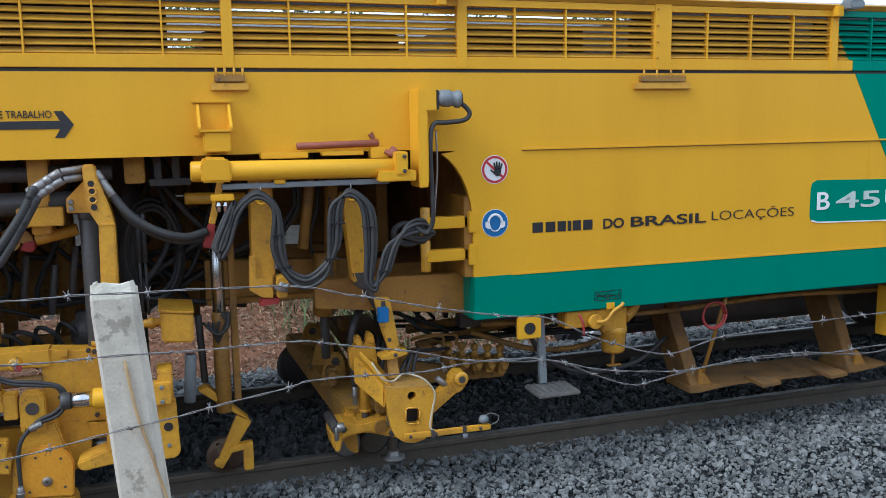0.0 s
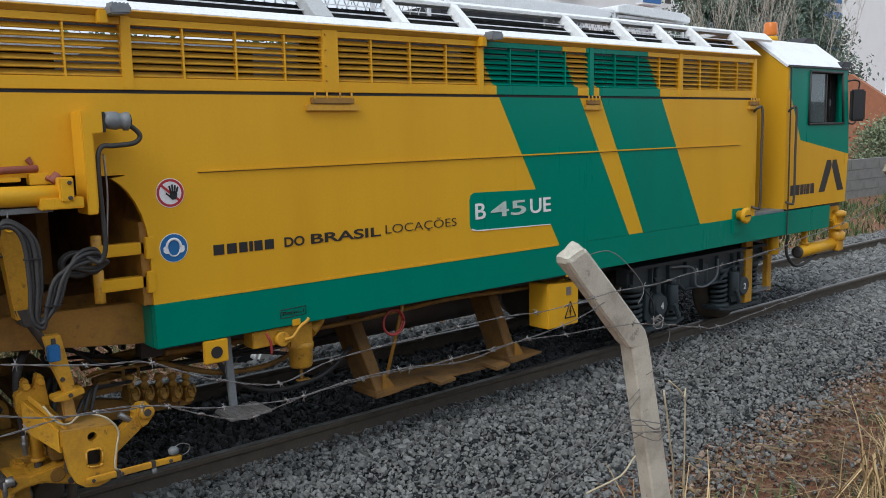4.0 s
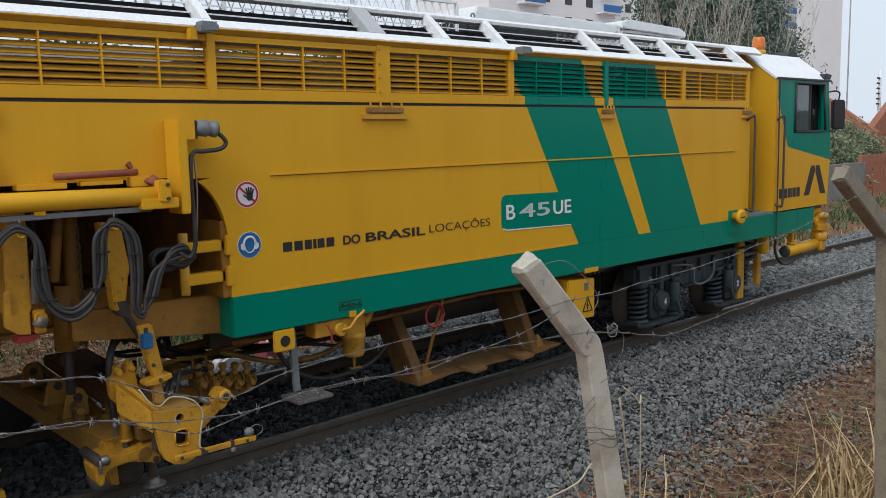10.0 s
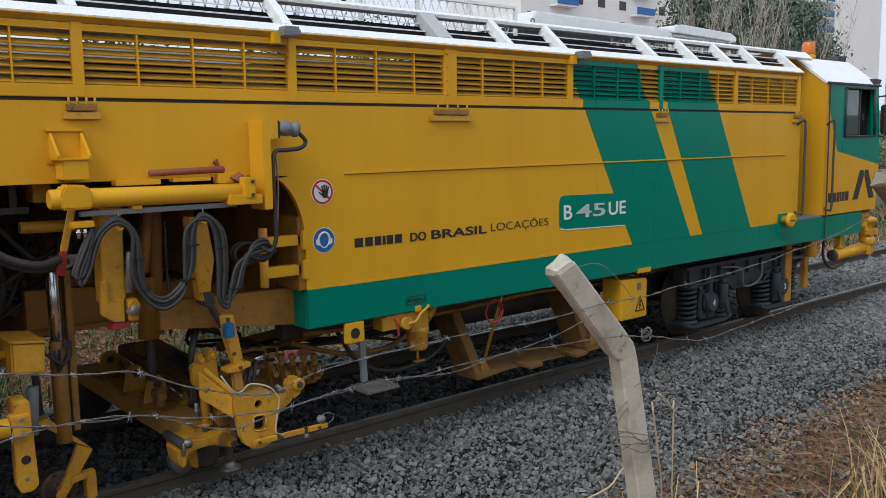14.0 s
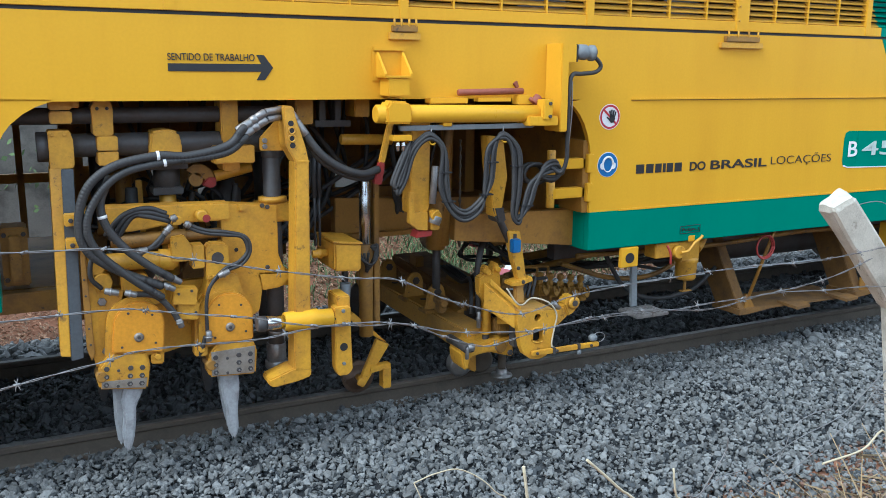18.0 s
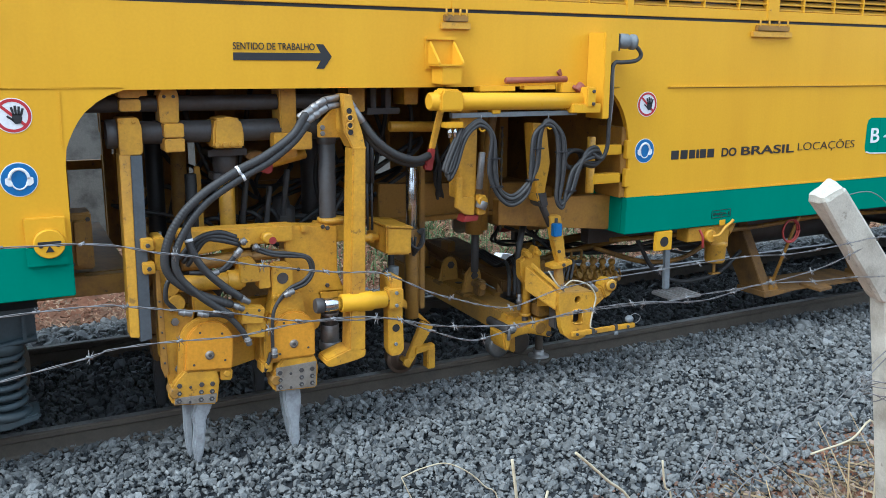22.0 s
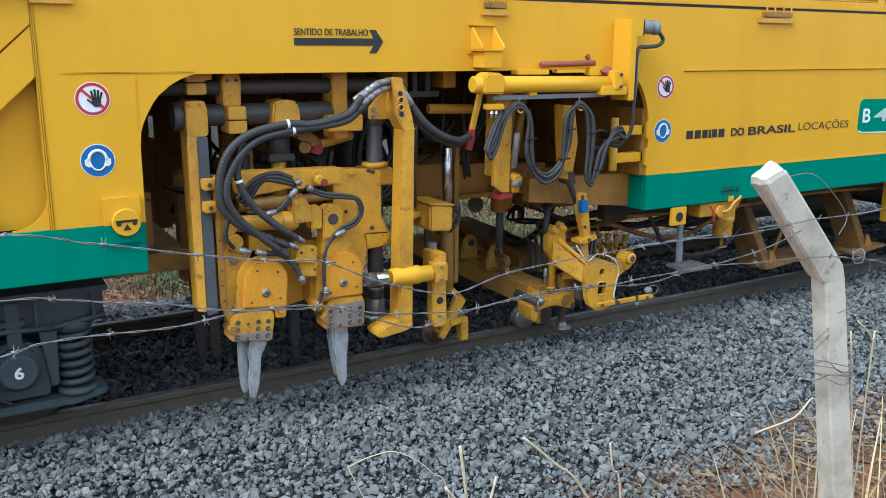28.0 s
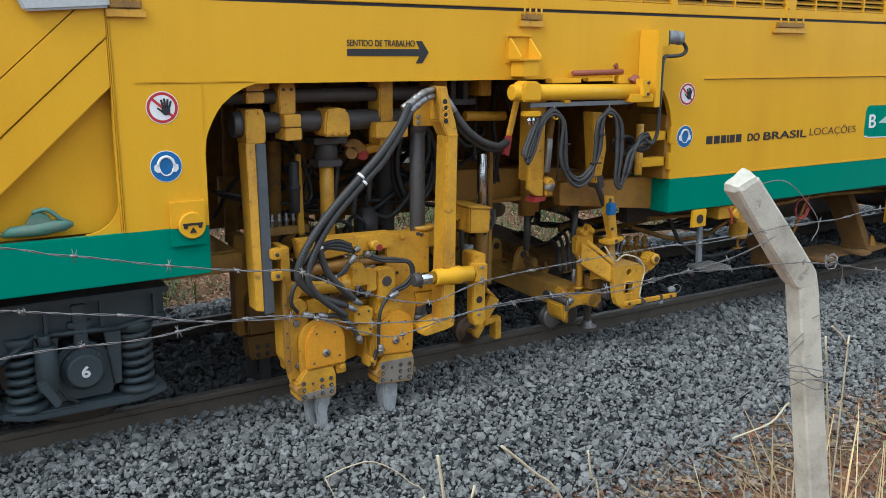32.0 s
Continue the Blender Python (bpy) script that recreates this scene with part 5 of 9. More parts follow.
    for x, z in ((-2.60, 1.46), (-2.45, 1.40), (-2.33, 1.50)):
        part("inner_link", rod((x, 0.62, z - 0.30), (x + 0.04, 0.62, z), 0.02, 10), DARK, c)
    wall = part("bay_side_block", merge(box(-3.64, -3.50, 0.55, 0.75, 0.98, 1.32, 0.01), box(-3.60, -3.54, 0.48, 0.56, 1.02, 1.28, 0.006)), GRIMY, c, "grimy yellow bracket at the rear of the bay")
    bolts("bolt", [(-3.62, 0.55, 1.28), (-3.62, 0.55, 1.02), (-3.52, 0.55, 1.28)], 0.014, DARK, wall)
    rng = random.Random(5)
    for k in range(16):
        x = rng.uniform(-2.95, -1.2)
        y = rng.uniform(0.7, 1.8)
        z = rng.uniform(1.5, 2.0)
        part("bay_hose", hose([(x, y, 2.05), (x + rng.uniform(-0.15, 0.15), y - 0.1, z), (x + rng.uniform(-0.4, 0.4), y - 0.15, z - 0.45), (x + rng.uniform(-0.6, 0.6), y, z - 0.35), (x + rng.uniform(-0.6, 0.6), y + 0.1, 1.0)], rng.uniform(0.012, 0.02), 6, 7), RUBBER, c)
    # a coil of hose hanging behind the boom arm
    part("hose_coil", merge(*[sweep([(-1.86 + r * 0.55 * math.cos(a), 0.75 + 0.02 * i, 1.42 + r * math.sin(a)) for a in np.linspace(0, 2 * math.pi, 26)], 0.018, 7) for i, r in enumerate((0.30, 0.27, 0.33))]), RUBBER, c)


bay_frame()


def boom():
    c = MACHINE
    arm = part("boom_arm", merge(prism([(-2.168, 2.008), (-2.11, 2.006), (-2.098, 1.94), (-2.045, 1.78), (-2.027, 1.69), (-2.108, 1.69), (-2.16, 1.79)], -0.09, 0.05, 0.008),
                                 prism([(-2.108, 1.70), (-2.027, 1.70), (-2.045, 0.45), (-2.15, 0.45)], -0.09, 0.05, 0.009)), GREASY, c, "tall yellow upright arm of the tamping bay")
    part("arm_gusset", prism([(-2.268, 1.752), (-2.125, 1.748), (-2.155, 1.94), (-2.268, 1.825)], 0.05, 0.08, 0.004), GREASY, arm)
    part("weld_line", box(-2.108, -2.028, -0.094, -0.086, 1.69, 1.702, 0.002), GREASY, arm)
    for z in (1.912, 1.872, 1.828, 1.788):
        part("arm_hole", lathe([(0, 0.016), (0.004, 0.016)], (-2.126 + 0.2 * (1.85 - z) * 0.3, -0.0905, z), (0, -1, 0), 14), BLACK, arm)
    part("arm_slot", box(-2.133, -2.119, -0.0925, -0.089, 1.79, 1.91, 0.001), BLACK, arm)
    for z in (1.872, 1.828):
        part("arm_ring", sweep([(-2.126 + 0.019 * math.cos(a), -0.095, z + 0.019 * math.sin(a)) for a in np.linspace(0, 2 * math.pi, 18)], 0.0055, 6), GREASY, arm)
    bolts("bolt", [(-2.245, 0.05, 1.81), (-2.245, 0.05, 1.775)], 0.016, STEEL, arm)
    part("arm_foot", prism([(-2.30, 0.425), (-2.15, 0.475), (-2.042, 0.46), (-2.046, 0.41), (-2.11, 0.392), (-2.27, 0.372), (-2.302, 0.39)], -0.09, 0.07, 0.008), GREASY, arm)
    bar = part("barrel", lathe([(0, 0.052), (0.01, 0.056), (0.11, 0.056), (0.12, 0.062), (0.20, 0.062), (0.21, 0.054), (0.29, 0.054), (0.295, 0.048)], (-2.20, -0.075, 0.765), (1, 0, -0.03), 22), YELLOW, c, "yellow sleeve with a chromed rod")
    part("rod_end", lathe([(0, 0.04), (0.012, 0.046), (0.05, 0.046)], (-2.36, -0.075, 0.768), (1, 0, -0.02), 20), DARK, bar)
    part("rod_shaft", lathe([(0, 0.042), (0.11, 0.042)], (-2.31, -0.075, 0.767), (1, 0, -0.02), 20), CHROME, bar)
    part("rod_tail", rod((-1.91, -0.075, 0.755), (-1.84, -0.075, 0.752), 0.04, 16), RUBBER, bar)
    clamp = part("roller_bracket", merge(box(-1.90, -1.80, -0.12, -0.02, 0.70, 0.82, 0.006), prism([(-1.87, 0.88), (-1.79, 0.88), (-1.79, 0.70), (-1.87, 0.70)], -0.08, 0.10, 0.006),
                                         prism([(-1.88, 0.70), (-1.78, 0.70), (-1.77, 0.40), (-1.80, 0.37), (-1.86, 0.37), (-1.88, 0.42)], -0.06, 0.02, 0.006)), GREASY, c, "yellow bracket of the guide roller")
    part("bracket_hole", lathe([(0, 0.025), (0.003, 0.025)], (-1.828, -0.061, 0.555), (0, -1, 0), 14), BLACK, clamp)
    bolts("bolt", [(-1.85, -0.12, 0.80), (-1.85, -0.12, 0.72), (-1.83, -0.061, 0.45)], 0.012, GREY, clamp)
    w = part("guide_roller", lathe([(0.02, 0.0), (0.02, 0.03), (0.0, 0.035), (0.0, 0.05), (0.012, 0.055), (0.012, 0.085), (0.0, 0.092), (0.0, 0.112), (0.012, 0.118), (0.03, 0.112), (0.04, 0.103), (0.09, 0.103), (0.09, 0.03)], (0, 0, 0), (0, 1, 0), 30), WHEEL_RUST, c, "rusty guide roller on the rail")
    w.location = (-1.50, 0.56, 0.104)
    WHEELS.append((w, 0.104))
    part("roller_axle", rod((-1.545, 0.39, 0.138), (-1.50, 0.58, 0.104), 0.02, 10), GREASY, c)
    fk = part("roller_fork", moved(merge(prism([(-1.50, 0.09), (-1.46, 0.07), (-1.27, 0.35), (-1.36, 0.40)], 0.49, 0.53, 0.005), prism([(-1.42, 0.17), (-1.27, 0.19), (-1.27, 0.225), (-1.41, 0.215)], 0.47, 0.53, 0.004),
                                   box(-1.33, -1.27, 0.46, 0.54, 0.05, 0.20, 0.006), prism([(-1.35, 0.40), (-1.28, 0.36), (-1.52, 0.60), (-1.58, 0.58)], 0.50, 0.6, 0.006)), Matrix.Translation((-0.07, -0.11, 0.022))), GREASY, c, "yellow fork holding the guide roller")
    bolts("hub_bolt", [(-1.55, 0.38, 0.138)], 0.03, GREASY, fk)
    part("measuring_rod", rod((-1.60, 0.50, 0.62), (-1.62, 0.5, 1.05), 0.022, 10), DARK, c)
    part("measuring_sleeve", rod((-1.70, 0.3, 0.57), (-1.68, 0.3, 0.86), 0.035, 12), GREY, c, "grey position sensor")
    yb = part("control_box", prism([(-1.835, 1.0), (-1.662, 0.985), (-1.657, 1.16), (-1.835, 1.182)], 0.06, 0.40, 0.012), GREASY, c, "yellow steel box in the bay")
    part("box_lid", prism([(-1.845, 1.178), (-1.652, 1.156), (-1.652, 1.168), (-1.845, 1.192)], 0.05, 0.41, 0.003), GREASY, yb)
    part("gland", merge(rod((-1.93, 0.2, 1.09), (-1.83, 0.2, 1.09), 0.024, 12), rod((-1.90, 0.2, 1.09), (-1.87, 0.2, 1.09), 0.034, 6)), GREASY, yb)
    part("chrome_ram", rod((-1.497, 0.41, 1.06), (-1.497, 0.41, 1.50), 0.04, 20), CHROME, c, "chromed ram")
    part("ram_sleeve", merge(rod((-1.497, 0.41, 0.45), (-1.497, 0.41, 1.08), 0.048, 16), box(-1.43, -1.39, 0.42, 0.5, 0.5, 1.5, 0.005)), GRIMY, c)
    part("cable_tangle", merge(*[hose([(-1.60 + 0.03 * k, 0.32, 1.04), (-1.52, 0.27 + 0.02 * k, 0.97 - 0.02 * k), (-1.45, 0.31, 1.02 + 0.02 * k), (-1.49, 0.33, 1.08)], 0.009, 6, 6) for k in range(4)]), RUBBER, c)
    # thick supply hoses from the arm's head
    top = [(-2.27, -0.08, 1.975), (-2.262, -0.08, 1.935)]
    for k, q in enumerate(top):
        part("head_union", rod((-2.16, -0.02, q[2] + 0.012), q, 0.02, 10), STEEL, c)
    for k, q in enumerate(top):
        ft = part("hose_fitting", merge(rod(q, (q[0] - 0.05, q[1], q[2] - 0.03), 0.023, 12), rod((q[0] - 0.05, q[1], q[2] - 0.03), (q[0] - 0.08, q[1], q[2] - 0.05), 0.027, 6), rod((q[0] - 0.08, q[1], q[2] - 0.05), (q[0] - 0.16, q[1], q[2] - 0.10), 0.024, 12)), STEEL, c, "steel hose fitting")
    rf = part("hose_fitting", merge(rod((-2.11, -0.02, 1.965), (-2.08, -0.03, 1.92), 0.026, 12), rod((-2.08, -0.03, 1.92), (-2.03, -0.05, 1.84), 0.024, 12)), STEEL, c)
    part("supply_hose", hose([(-2.05, -0.04, 1.87), (-1.96, -0.06, 1.745), (-1.86, -0.06, 1.665), (-1.76, -0.05, 1.62), (-1.66, -0.02, 1.60), (-1.56, 0.02, 1.62)], 0.024), RUBBER, c, "thick black hydraulic hose")
    part("supply_hose", hose([(-2.07, 0.0, 1.90), (-1.97, -0.02, 1.73), (-1.86, -0.02, 1.64), (-1.74, 0.0, 1.585), (-1.62, 0.04, 1.57), (-1.5, 0.08, 1.6)], 0.02), RUBBER, c)
    for x in (-1.925, -1.895):
        part("sensor_rod", merge(rod((x, 0.15, 1.15), (x, 0.15, 1.45), 0.008, 8), rod((x, 0.15, 1.45), (x, 0.15, 1.72), 0.016, 10)), BLACK, c)


boom()

# ---- the tamping unit, modelled raised; it sinks into the ballast and rises again ----
UNIT = new("tamping_unit")
tagged(UNIT, "greasy yellow tamping unit with hoses and steel tines", "tamping unit")


WORN = material("paint_worn_to_steel", (0.36, 0.32, 0.27), 0.5, metal=0.35, dirt=(0.17, 0.12, 0.07), amount=0.8, scale=10, bump=0.15, chips=0.3)
HEADS = []


def tine(x, y, z0, z1):
    """An inner tine beyond the rail; the gloom there is put into its dark colour."""
    return part("tine", prism([(x - 0.035, z1), (x + 0.04, z1), (x + 0.04, z0 + 0.1), (x + 0.015, z0), (x - 0.02, z0 + 0.02), (x - 0.035, z0 + 0.14)], y - 0.028, y + 0.028, 0.008), DARK, UNIT, "steel tamping tine coloured dark for the gloom beyond the rail")


def dome(w, low, centre, n=14):
    return [(-w, low), (w, low)] + arc(0, centre, w, 0, 180, n)


def head(hub, holder_x, tines, bare, tilt):
    """A tamping head that swings about its hub: arched cover, casting, tine holder, tines."""
    body = merge(moved(prism(dome(0.147, -0.12, 0.065), 0.0, 0.035, 0.006), Matrix.Translation((-0.022, 0, 0.004))),
                 moved(prism(dome(0.138, -0.12, 0.065), 0.035, 0.055, 0.003), Matrix.Translation((-0.030, 0, 0.006))),
                 moved(prism(dome(0.147, -0.16, 0.065), 0.055, 0.19, 0.008), Matrix.Translation((-0.034, 0, 0.012))),
                 prism([(-0.11, 0.12), (0.09, 0.12), (0.055, 0.22), (0.045, 0.34), (-0.10, 0.34), (-0.09, 0.25)], 0.03, 0.17, 0.01))
    hd = part("tamping_head", body, GREASY, UNIT, "orange-yellow swinging tamping head")
    hd.location = (hub[0], 0, hub[1])
    cv = part("head_cover", prism(dome(0.135, -0.09, 0.065), -0.03, 0.0, 0.008), COVER, hd, "arched orange-yellow cover")
    bolts("cover_screw", [(-0.085, -0.031, -0.055), (0.09, -0.031, -0.035), (-0.06, -0.031, 0.135), (0.065, -0.031, 0.125)], 0.0075, DARK, hd, hgt=0.003)
    part("hub_socket", merge(lathe([(0, 0.026), (0.006, 0.026), (0.006, 0.017), (0.012, 0.017)], (0, -0.03, 0), (0, -1, 0), 18)), WORN, hd)
    part("hub_pin", lathe([(0, 0.010), (0.004, 0.010)], (0, -0.0415, 0), (0, -1, 0), 6), DARK, hd)
    xl, xr = holder_x
    zb = -0.305
    part("tine_holder", prism([(xl, zb + 0.012), (xr, zb), (xr + 0.008, -0.15), (xr - 0.02, -0.088), (xl + 0.06, -0.088), (xl + 0.02, -0.13), (xl - 0.005, -0.17)], -0.022, 0.13, 0.012), GREASY, hd, "tine holder block with bolt holes")
    top = zb + (0.175 if bare else 0.07)
    part("wear_plate", prism([(xl + 0.012, zb + 0.02), (xr - 0.012, zb + 0.012), (xr - 0.006, top), (xl + 0.012, top - 0.012)], -0.026, -0.018, 0.002), WORN, hd, "holder face worn to bare steel")
    for i in range(4):
        fx = xl + 0.035 + (xr - xl - 0.07) * i / 3
        rows = (0.04, 0.085, 0.13) if i in (0, 2, 3) else (0.03, 0.118)
        bolts("holder_bolt", [(fx, -0.026, zb + q) for q in rows], 0.0155 if i != 1 else 0.009, DARK, hd, hgt=0.004)
        if i != 1:
            bolts("bolt_core", [(fx + 0.002, -0.0305, zb + q - 0.002) for q in rows[:2]], 0.0065, STEEL, hd, hgt=0.003)
    part("pivot_pin", rod((xl + 0.012, -0.03, zb + 0.085), (xl + 0.012, 0.1, zb + 0.085), 0.03, 16), GRIMY, hd)
    lx = xr + 0.012 if not bare else xl - 0.075
    part("holder_lug", merge(box(lx, lx + 0.07, -0.015, 0.09, -0.165, -0.10, 0.008), rod((lx + 0.035, -0.03, -0.12), (lx + 0.035, -0.01, -0.12), 0.02, 6)), GREASY, hd)
    for pts, y in tines:
        part("tine", prism(pts, y - 0.027, y + 0.027, 0.013), TINE, hd, "worn pale steel tamping tine")
    HEADS.append((hd, hub, tilt))


def tamping_unit():
    u = UNIT
    part("unit_plate", merge(prism([(-2.50, 1.03), (-2.50, 1.455), (-2.17, 1.425), (-2.17, 1.13), (-2.12, 1.0), (-2.27, 0.95), (-2.295, 0.80), (-2.46, 0.70), (-2.52, 0.70)], 0.10, 0.22, 0.006)), GREASY, u, "yellow frame plate of the tamping unit")
    pr = part("pin_boss", lathe([(0, 0.035), (0.05, 0.035), (0.06, 0.025)], (-2.62, 0.06, 1.405), (0, -1, 0), 16), GREASY, u)
    part("plate_lug", box(-2.4, -2.36, 0.07, 0.1, 1.41, 1.45, 0.005), GREASY, u)
    part("pin_face", lathe([(0, 0.022), (0.005, 0.022)], (-2.60, -0.001, 1.392), (0, -1, 0), 12), RED, pr)
    part("plate_hole", lathe([(0, 0.012), (0.003, 0.012)], (-2.42, 0.099, 1.18), (0, -1, 0), 10), BLACK, u)
    part("slot", box(-2.50, -2.46, 0.095, 0.1, 1.405, 1.425, 0.003), BLACK, u)
    bolts("bolt", [(-2.26, 0.1, 1.43), (-2.24, 0.1, 1.06), (-2.23, 0.1, 1.42)], 0.014, DARK, u)
    part("top_beam", prism([(-3.12, 1.475), (-2.45, 1.46), (-2.45, 1.36), (-2.75, 1.36), (-3.0, 1.33), (-3.10, 1.34)], 0.08, 0.2, 0.008), GREASY, u)
    part("column_guide", merge(box(-2.27, -2.07, 0.125, 0.30, 1.32, 1.436, 0.01), lathe([(0, 0.085), (0.025, 0.085), (0.03, 0.06)], (-2.172, 0.19, 1.44), (0, 0, 1), 22)), GREASY, u)
    part("column_guide", merge(box(-2.27, -2.09, 0.12, 0.28, 0.93, 1.02, 0.01), prism([(-2.30, 1.03), (-2.12, 1.02), (-2.10, 0.98), (-2.16, 0.93), (-2.28, 0.92)], 0.09, 0.13, 0.01)), GREASY, u)
    part("side_plate", prism([(-3.255, 1.46), (-3.20, 1.46), (-3.185, 0.72), (-3.21, 0.655), (-3.25, 0.74)], 0.022, 0.2, 0.006), GREASY, u)
    for z in (1.43, 1.30):
        b = part("guide_shoe", box(-3.325, -3.262, -0.02, 0.06, z - 0.03, z + 0.03, 0.005), GREASY, u)
        bolts("bolt", [(-3.295, -0.02, z)], 0.013, DARK, b)
    part("back_plate", prism([(-3.2, 1.0), (-2.45, 1.0), (-2.45, 0.66), (-2.85, 0.58), (-3.2, 0.62)], 0.2, 0.26, 0.004), GREASY, u)
    sk = part("wear_skirt", prism([(-3.262, 1.28), (-3.238, 1.28), (-3.225, 0.70), (-3.245, 0.655), (-3.265, 0.72)], -0.01, 0.02, 0.004), OCHRE, u, "rubbed brown skirt plate")
    bolts("bolt", [(-3.245 - 0.002 * k, -0.01, 0.75 + 0.09 * k) for k in range(5)], 0.006, DARK, sk)
    part("mount_plate", prism([(-3.24, 1.03), (-3.0, 1.02), (-3.0, 0.65), (-3.22, 0.60), (-3.24, 0.70)], 0.03, 0.08, 0.006), GREASY, u)
    bolts("mount_bolt", [(-3.17, 0.03, 0.97), (-3.165, 0.03, 0.69)], 0.024, STEEL, u)
    # squeezing rams
    sa = part("squeeze_ram", merge(rod((-3.19, 0.06, 1.18), (-2.76, 0.06, 1.165), 0.048, 18), rod((-2.86, 0.06, 1.168), (-2.78, 0.06, 1.165), 0.06, 18)), GREASY, u, "yellow squeezing ram")
    part("ram_eye", lathe([(0, 0.055), (0.1, 0.055)], (-3.19, 0.01, 1.18), (0, 1, 0), 18), GREASY, sa)
    part("squeeze_ram", merge(rod((-3.10, 0.12, 1.275), (-2.70, 0.12, 1.28), 0.042, 16), rod((-2.70, 0.12, 1.28), (-2.50, 0.12, 1.285), 0.03, 12)), GRIMY, u)
    part("clevis", merge(prism([(-2.80, 1.16), (-2.68, 1.16), (-2.69, 1.25), (-2.73, 1.31), (-2.80, 1.30)], -0.01, 0.03, 0.006), prism([(-2.80, 1.16), (-2.68, 1.16), (-2.69, 1.25), (-2.73, 1.31), (-2.80, 1.30)], 0.09, 0.12, 0.006)), GREASY, u)
    ear = part("pivot_ear", prism([(-2.615, 1.03), (-2.48, 1.03), (-2.483, 1.22), (-2.505, 1.245), (-2.59, 1.248), (-2.612, 1.22)], 0.0, 0.09, 0.008), GREASY, u)
    part("pivot_hole", lathe([(0, 0.034), (0.004, 0.034)], (-2.549, -0.0005, 1.162), (0, -1, 0), 18), DARK, ear)
    part("pivot_block", box(-2.69, -2.62, 0.0, 0.1, 1.11, 1.245, 0.006), GREASY, u)
    bolts("bolt", [(-2.60, 0.0, 1.055), (-2.57, 0.0, 1.055)], 0.013, GREASY, ear)
    part("link_arm", prism([(-2.63, 0.94), (-2.40, 0.93), (-2.44, 1.06), (-2.52, 1.09), (-2.60, 1.06)], 0.01, 0.14, 0.01), GREASY, u)
    part("cross_boss", rod((-3.16, 0.0, 1.08), (-3.16, 0.15, 1.08), 0.05, 18), GREASY, u)
    part("cross_boss", rod((-2.9, 0.02, 0.98), (-2.9, 0.16, 0.98), 0.06, 18), GREASY, u)
    head((-3.0, 0.765), (-0.195, 0.06), [([(-0.06, -0.29), (0.04, -0.29), (0.032, -0.35), (0.004, -0.40), (0.008, -0.48), (0.004, -0.60), (-0.018, -0.685), (-0.045, -0.665), (-0.062, -0.56), (-0.056, -0.46), (-0.078, -0.38)], 0.03),
                                              ([(-0.115, -0.29), (-0.05, -0.29), (-0.045, -0.45), (-0.028, -0.62), (-0.045, -0.68), (-0.07, -0.655), (-0.095, -0.52)], 0.12)], False, (5.4, -5.4))
    head((-2.503, 0.76), (-0.12, 0.15), [([(-0.055, -0.29), (0.052, -0.29), (0.062, -0.38), (0.048, -0.52), (0.052, -0.66), (0.02, -0.715), (-0.012, -0.64), (-0.022, -0.52), (-0.05, -0.40)], 0.04),
                                              ([(-0.05, -0.29), (0.015, -0.29), (0.012, -0.45), (0.035, -0.62), (0.01, -0.67), (-0.015, -0.58), (-0.04, -0.42)], 0.12)], True, (1.3, 5.0))
    mf = part("manifold", merge(moved(box(-0.065, 0.065, -0.03, 0.05, -0.05, 0.05, 0.006), Matrix.Translation((-2.745, -0.02, 0.97)) @ Matrix.Rotation(radians(8), 4, "Y")), moved(box(-0.06, 0.06, -0.02, 0.05, -0.05, 0.05, 0.006), Matrix.Translation((-2.73, -0.01, 0.88)) @ Matrix.Rotation(radians(8), 4, "Y"))), GREASY, u, "yellow valve manifold")
    bolts("bolt", [(-2.78, -0.05, 0.99), (-2.71, -0.05, 1.0), (-2.69, -0.03, 0.87)], 0.008, DARK, mf)
    # inner tines behind the rail
    for x, y, z0, z1 in ((-3.05, 1.0, 0.02, 0.52), (-3.13, 1.06, 0.02, 0.52), (-2.46, 1.0, 0.0, 0.50)):
        tine(x, y, z0, z1)
    for x in (-3.05, -2.47):
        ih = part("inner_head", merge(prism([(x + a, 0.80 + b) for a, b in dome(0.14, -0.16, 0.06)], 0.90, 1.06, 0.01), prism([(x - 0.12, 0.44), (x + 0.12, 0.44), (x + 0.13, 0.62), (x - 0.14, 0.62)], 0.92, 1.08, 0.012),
                                      prism([(x - 0.08, 0.95), (x + 0.07, 0.95), (x + 0.05, 1.2), (x - 0.07, 1.2)], 0.94, 1.04, 0.01)), DIM_YELLOW, u, "grimy inner tamping head beyond the rail")
        bolts("holder_bolt", [(x - 0.07 + 0.07 * k, 0.92, 0.48 + 0.06 * r) for k in range(3) for r in range(2)], 0.018, DARK, ih)
        bolts("hub_bolt", [(x, 0.90, 0.80)], 0.03, DARK, ih)
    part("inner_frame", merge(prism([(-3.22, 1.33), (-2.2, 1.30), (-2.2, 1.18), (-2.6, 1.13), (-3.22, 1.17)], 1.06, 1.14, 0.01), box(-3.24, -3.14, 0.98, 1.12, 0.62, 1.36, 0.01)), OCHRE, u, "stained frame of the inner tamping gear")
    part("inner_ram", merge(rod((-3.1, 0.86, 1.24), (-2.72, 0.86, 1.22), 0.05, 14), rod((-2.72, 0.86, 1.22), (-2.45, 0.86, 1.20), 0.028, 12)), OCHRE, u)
    part("inner_motor", merge(lathe([(0, 0.07), (0.02, 0.09), (0.13, 0.09), (0.15, 0.06), (0.2, 0.05)], (-2.32, 0.75, 1.32), (0, 0, 1), 16), box(-2.40, -2.25, 0.68, 0.82, 1.20, 1.33, 0.01)), DARK, u, "dark hydraulic motor")
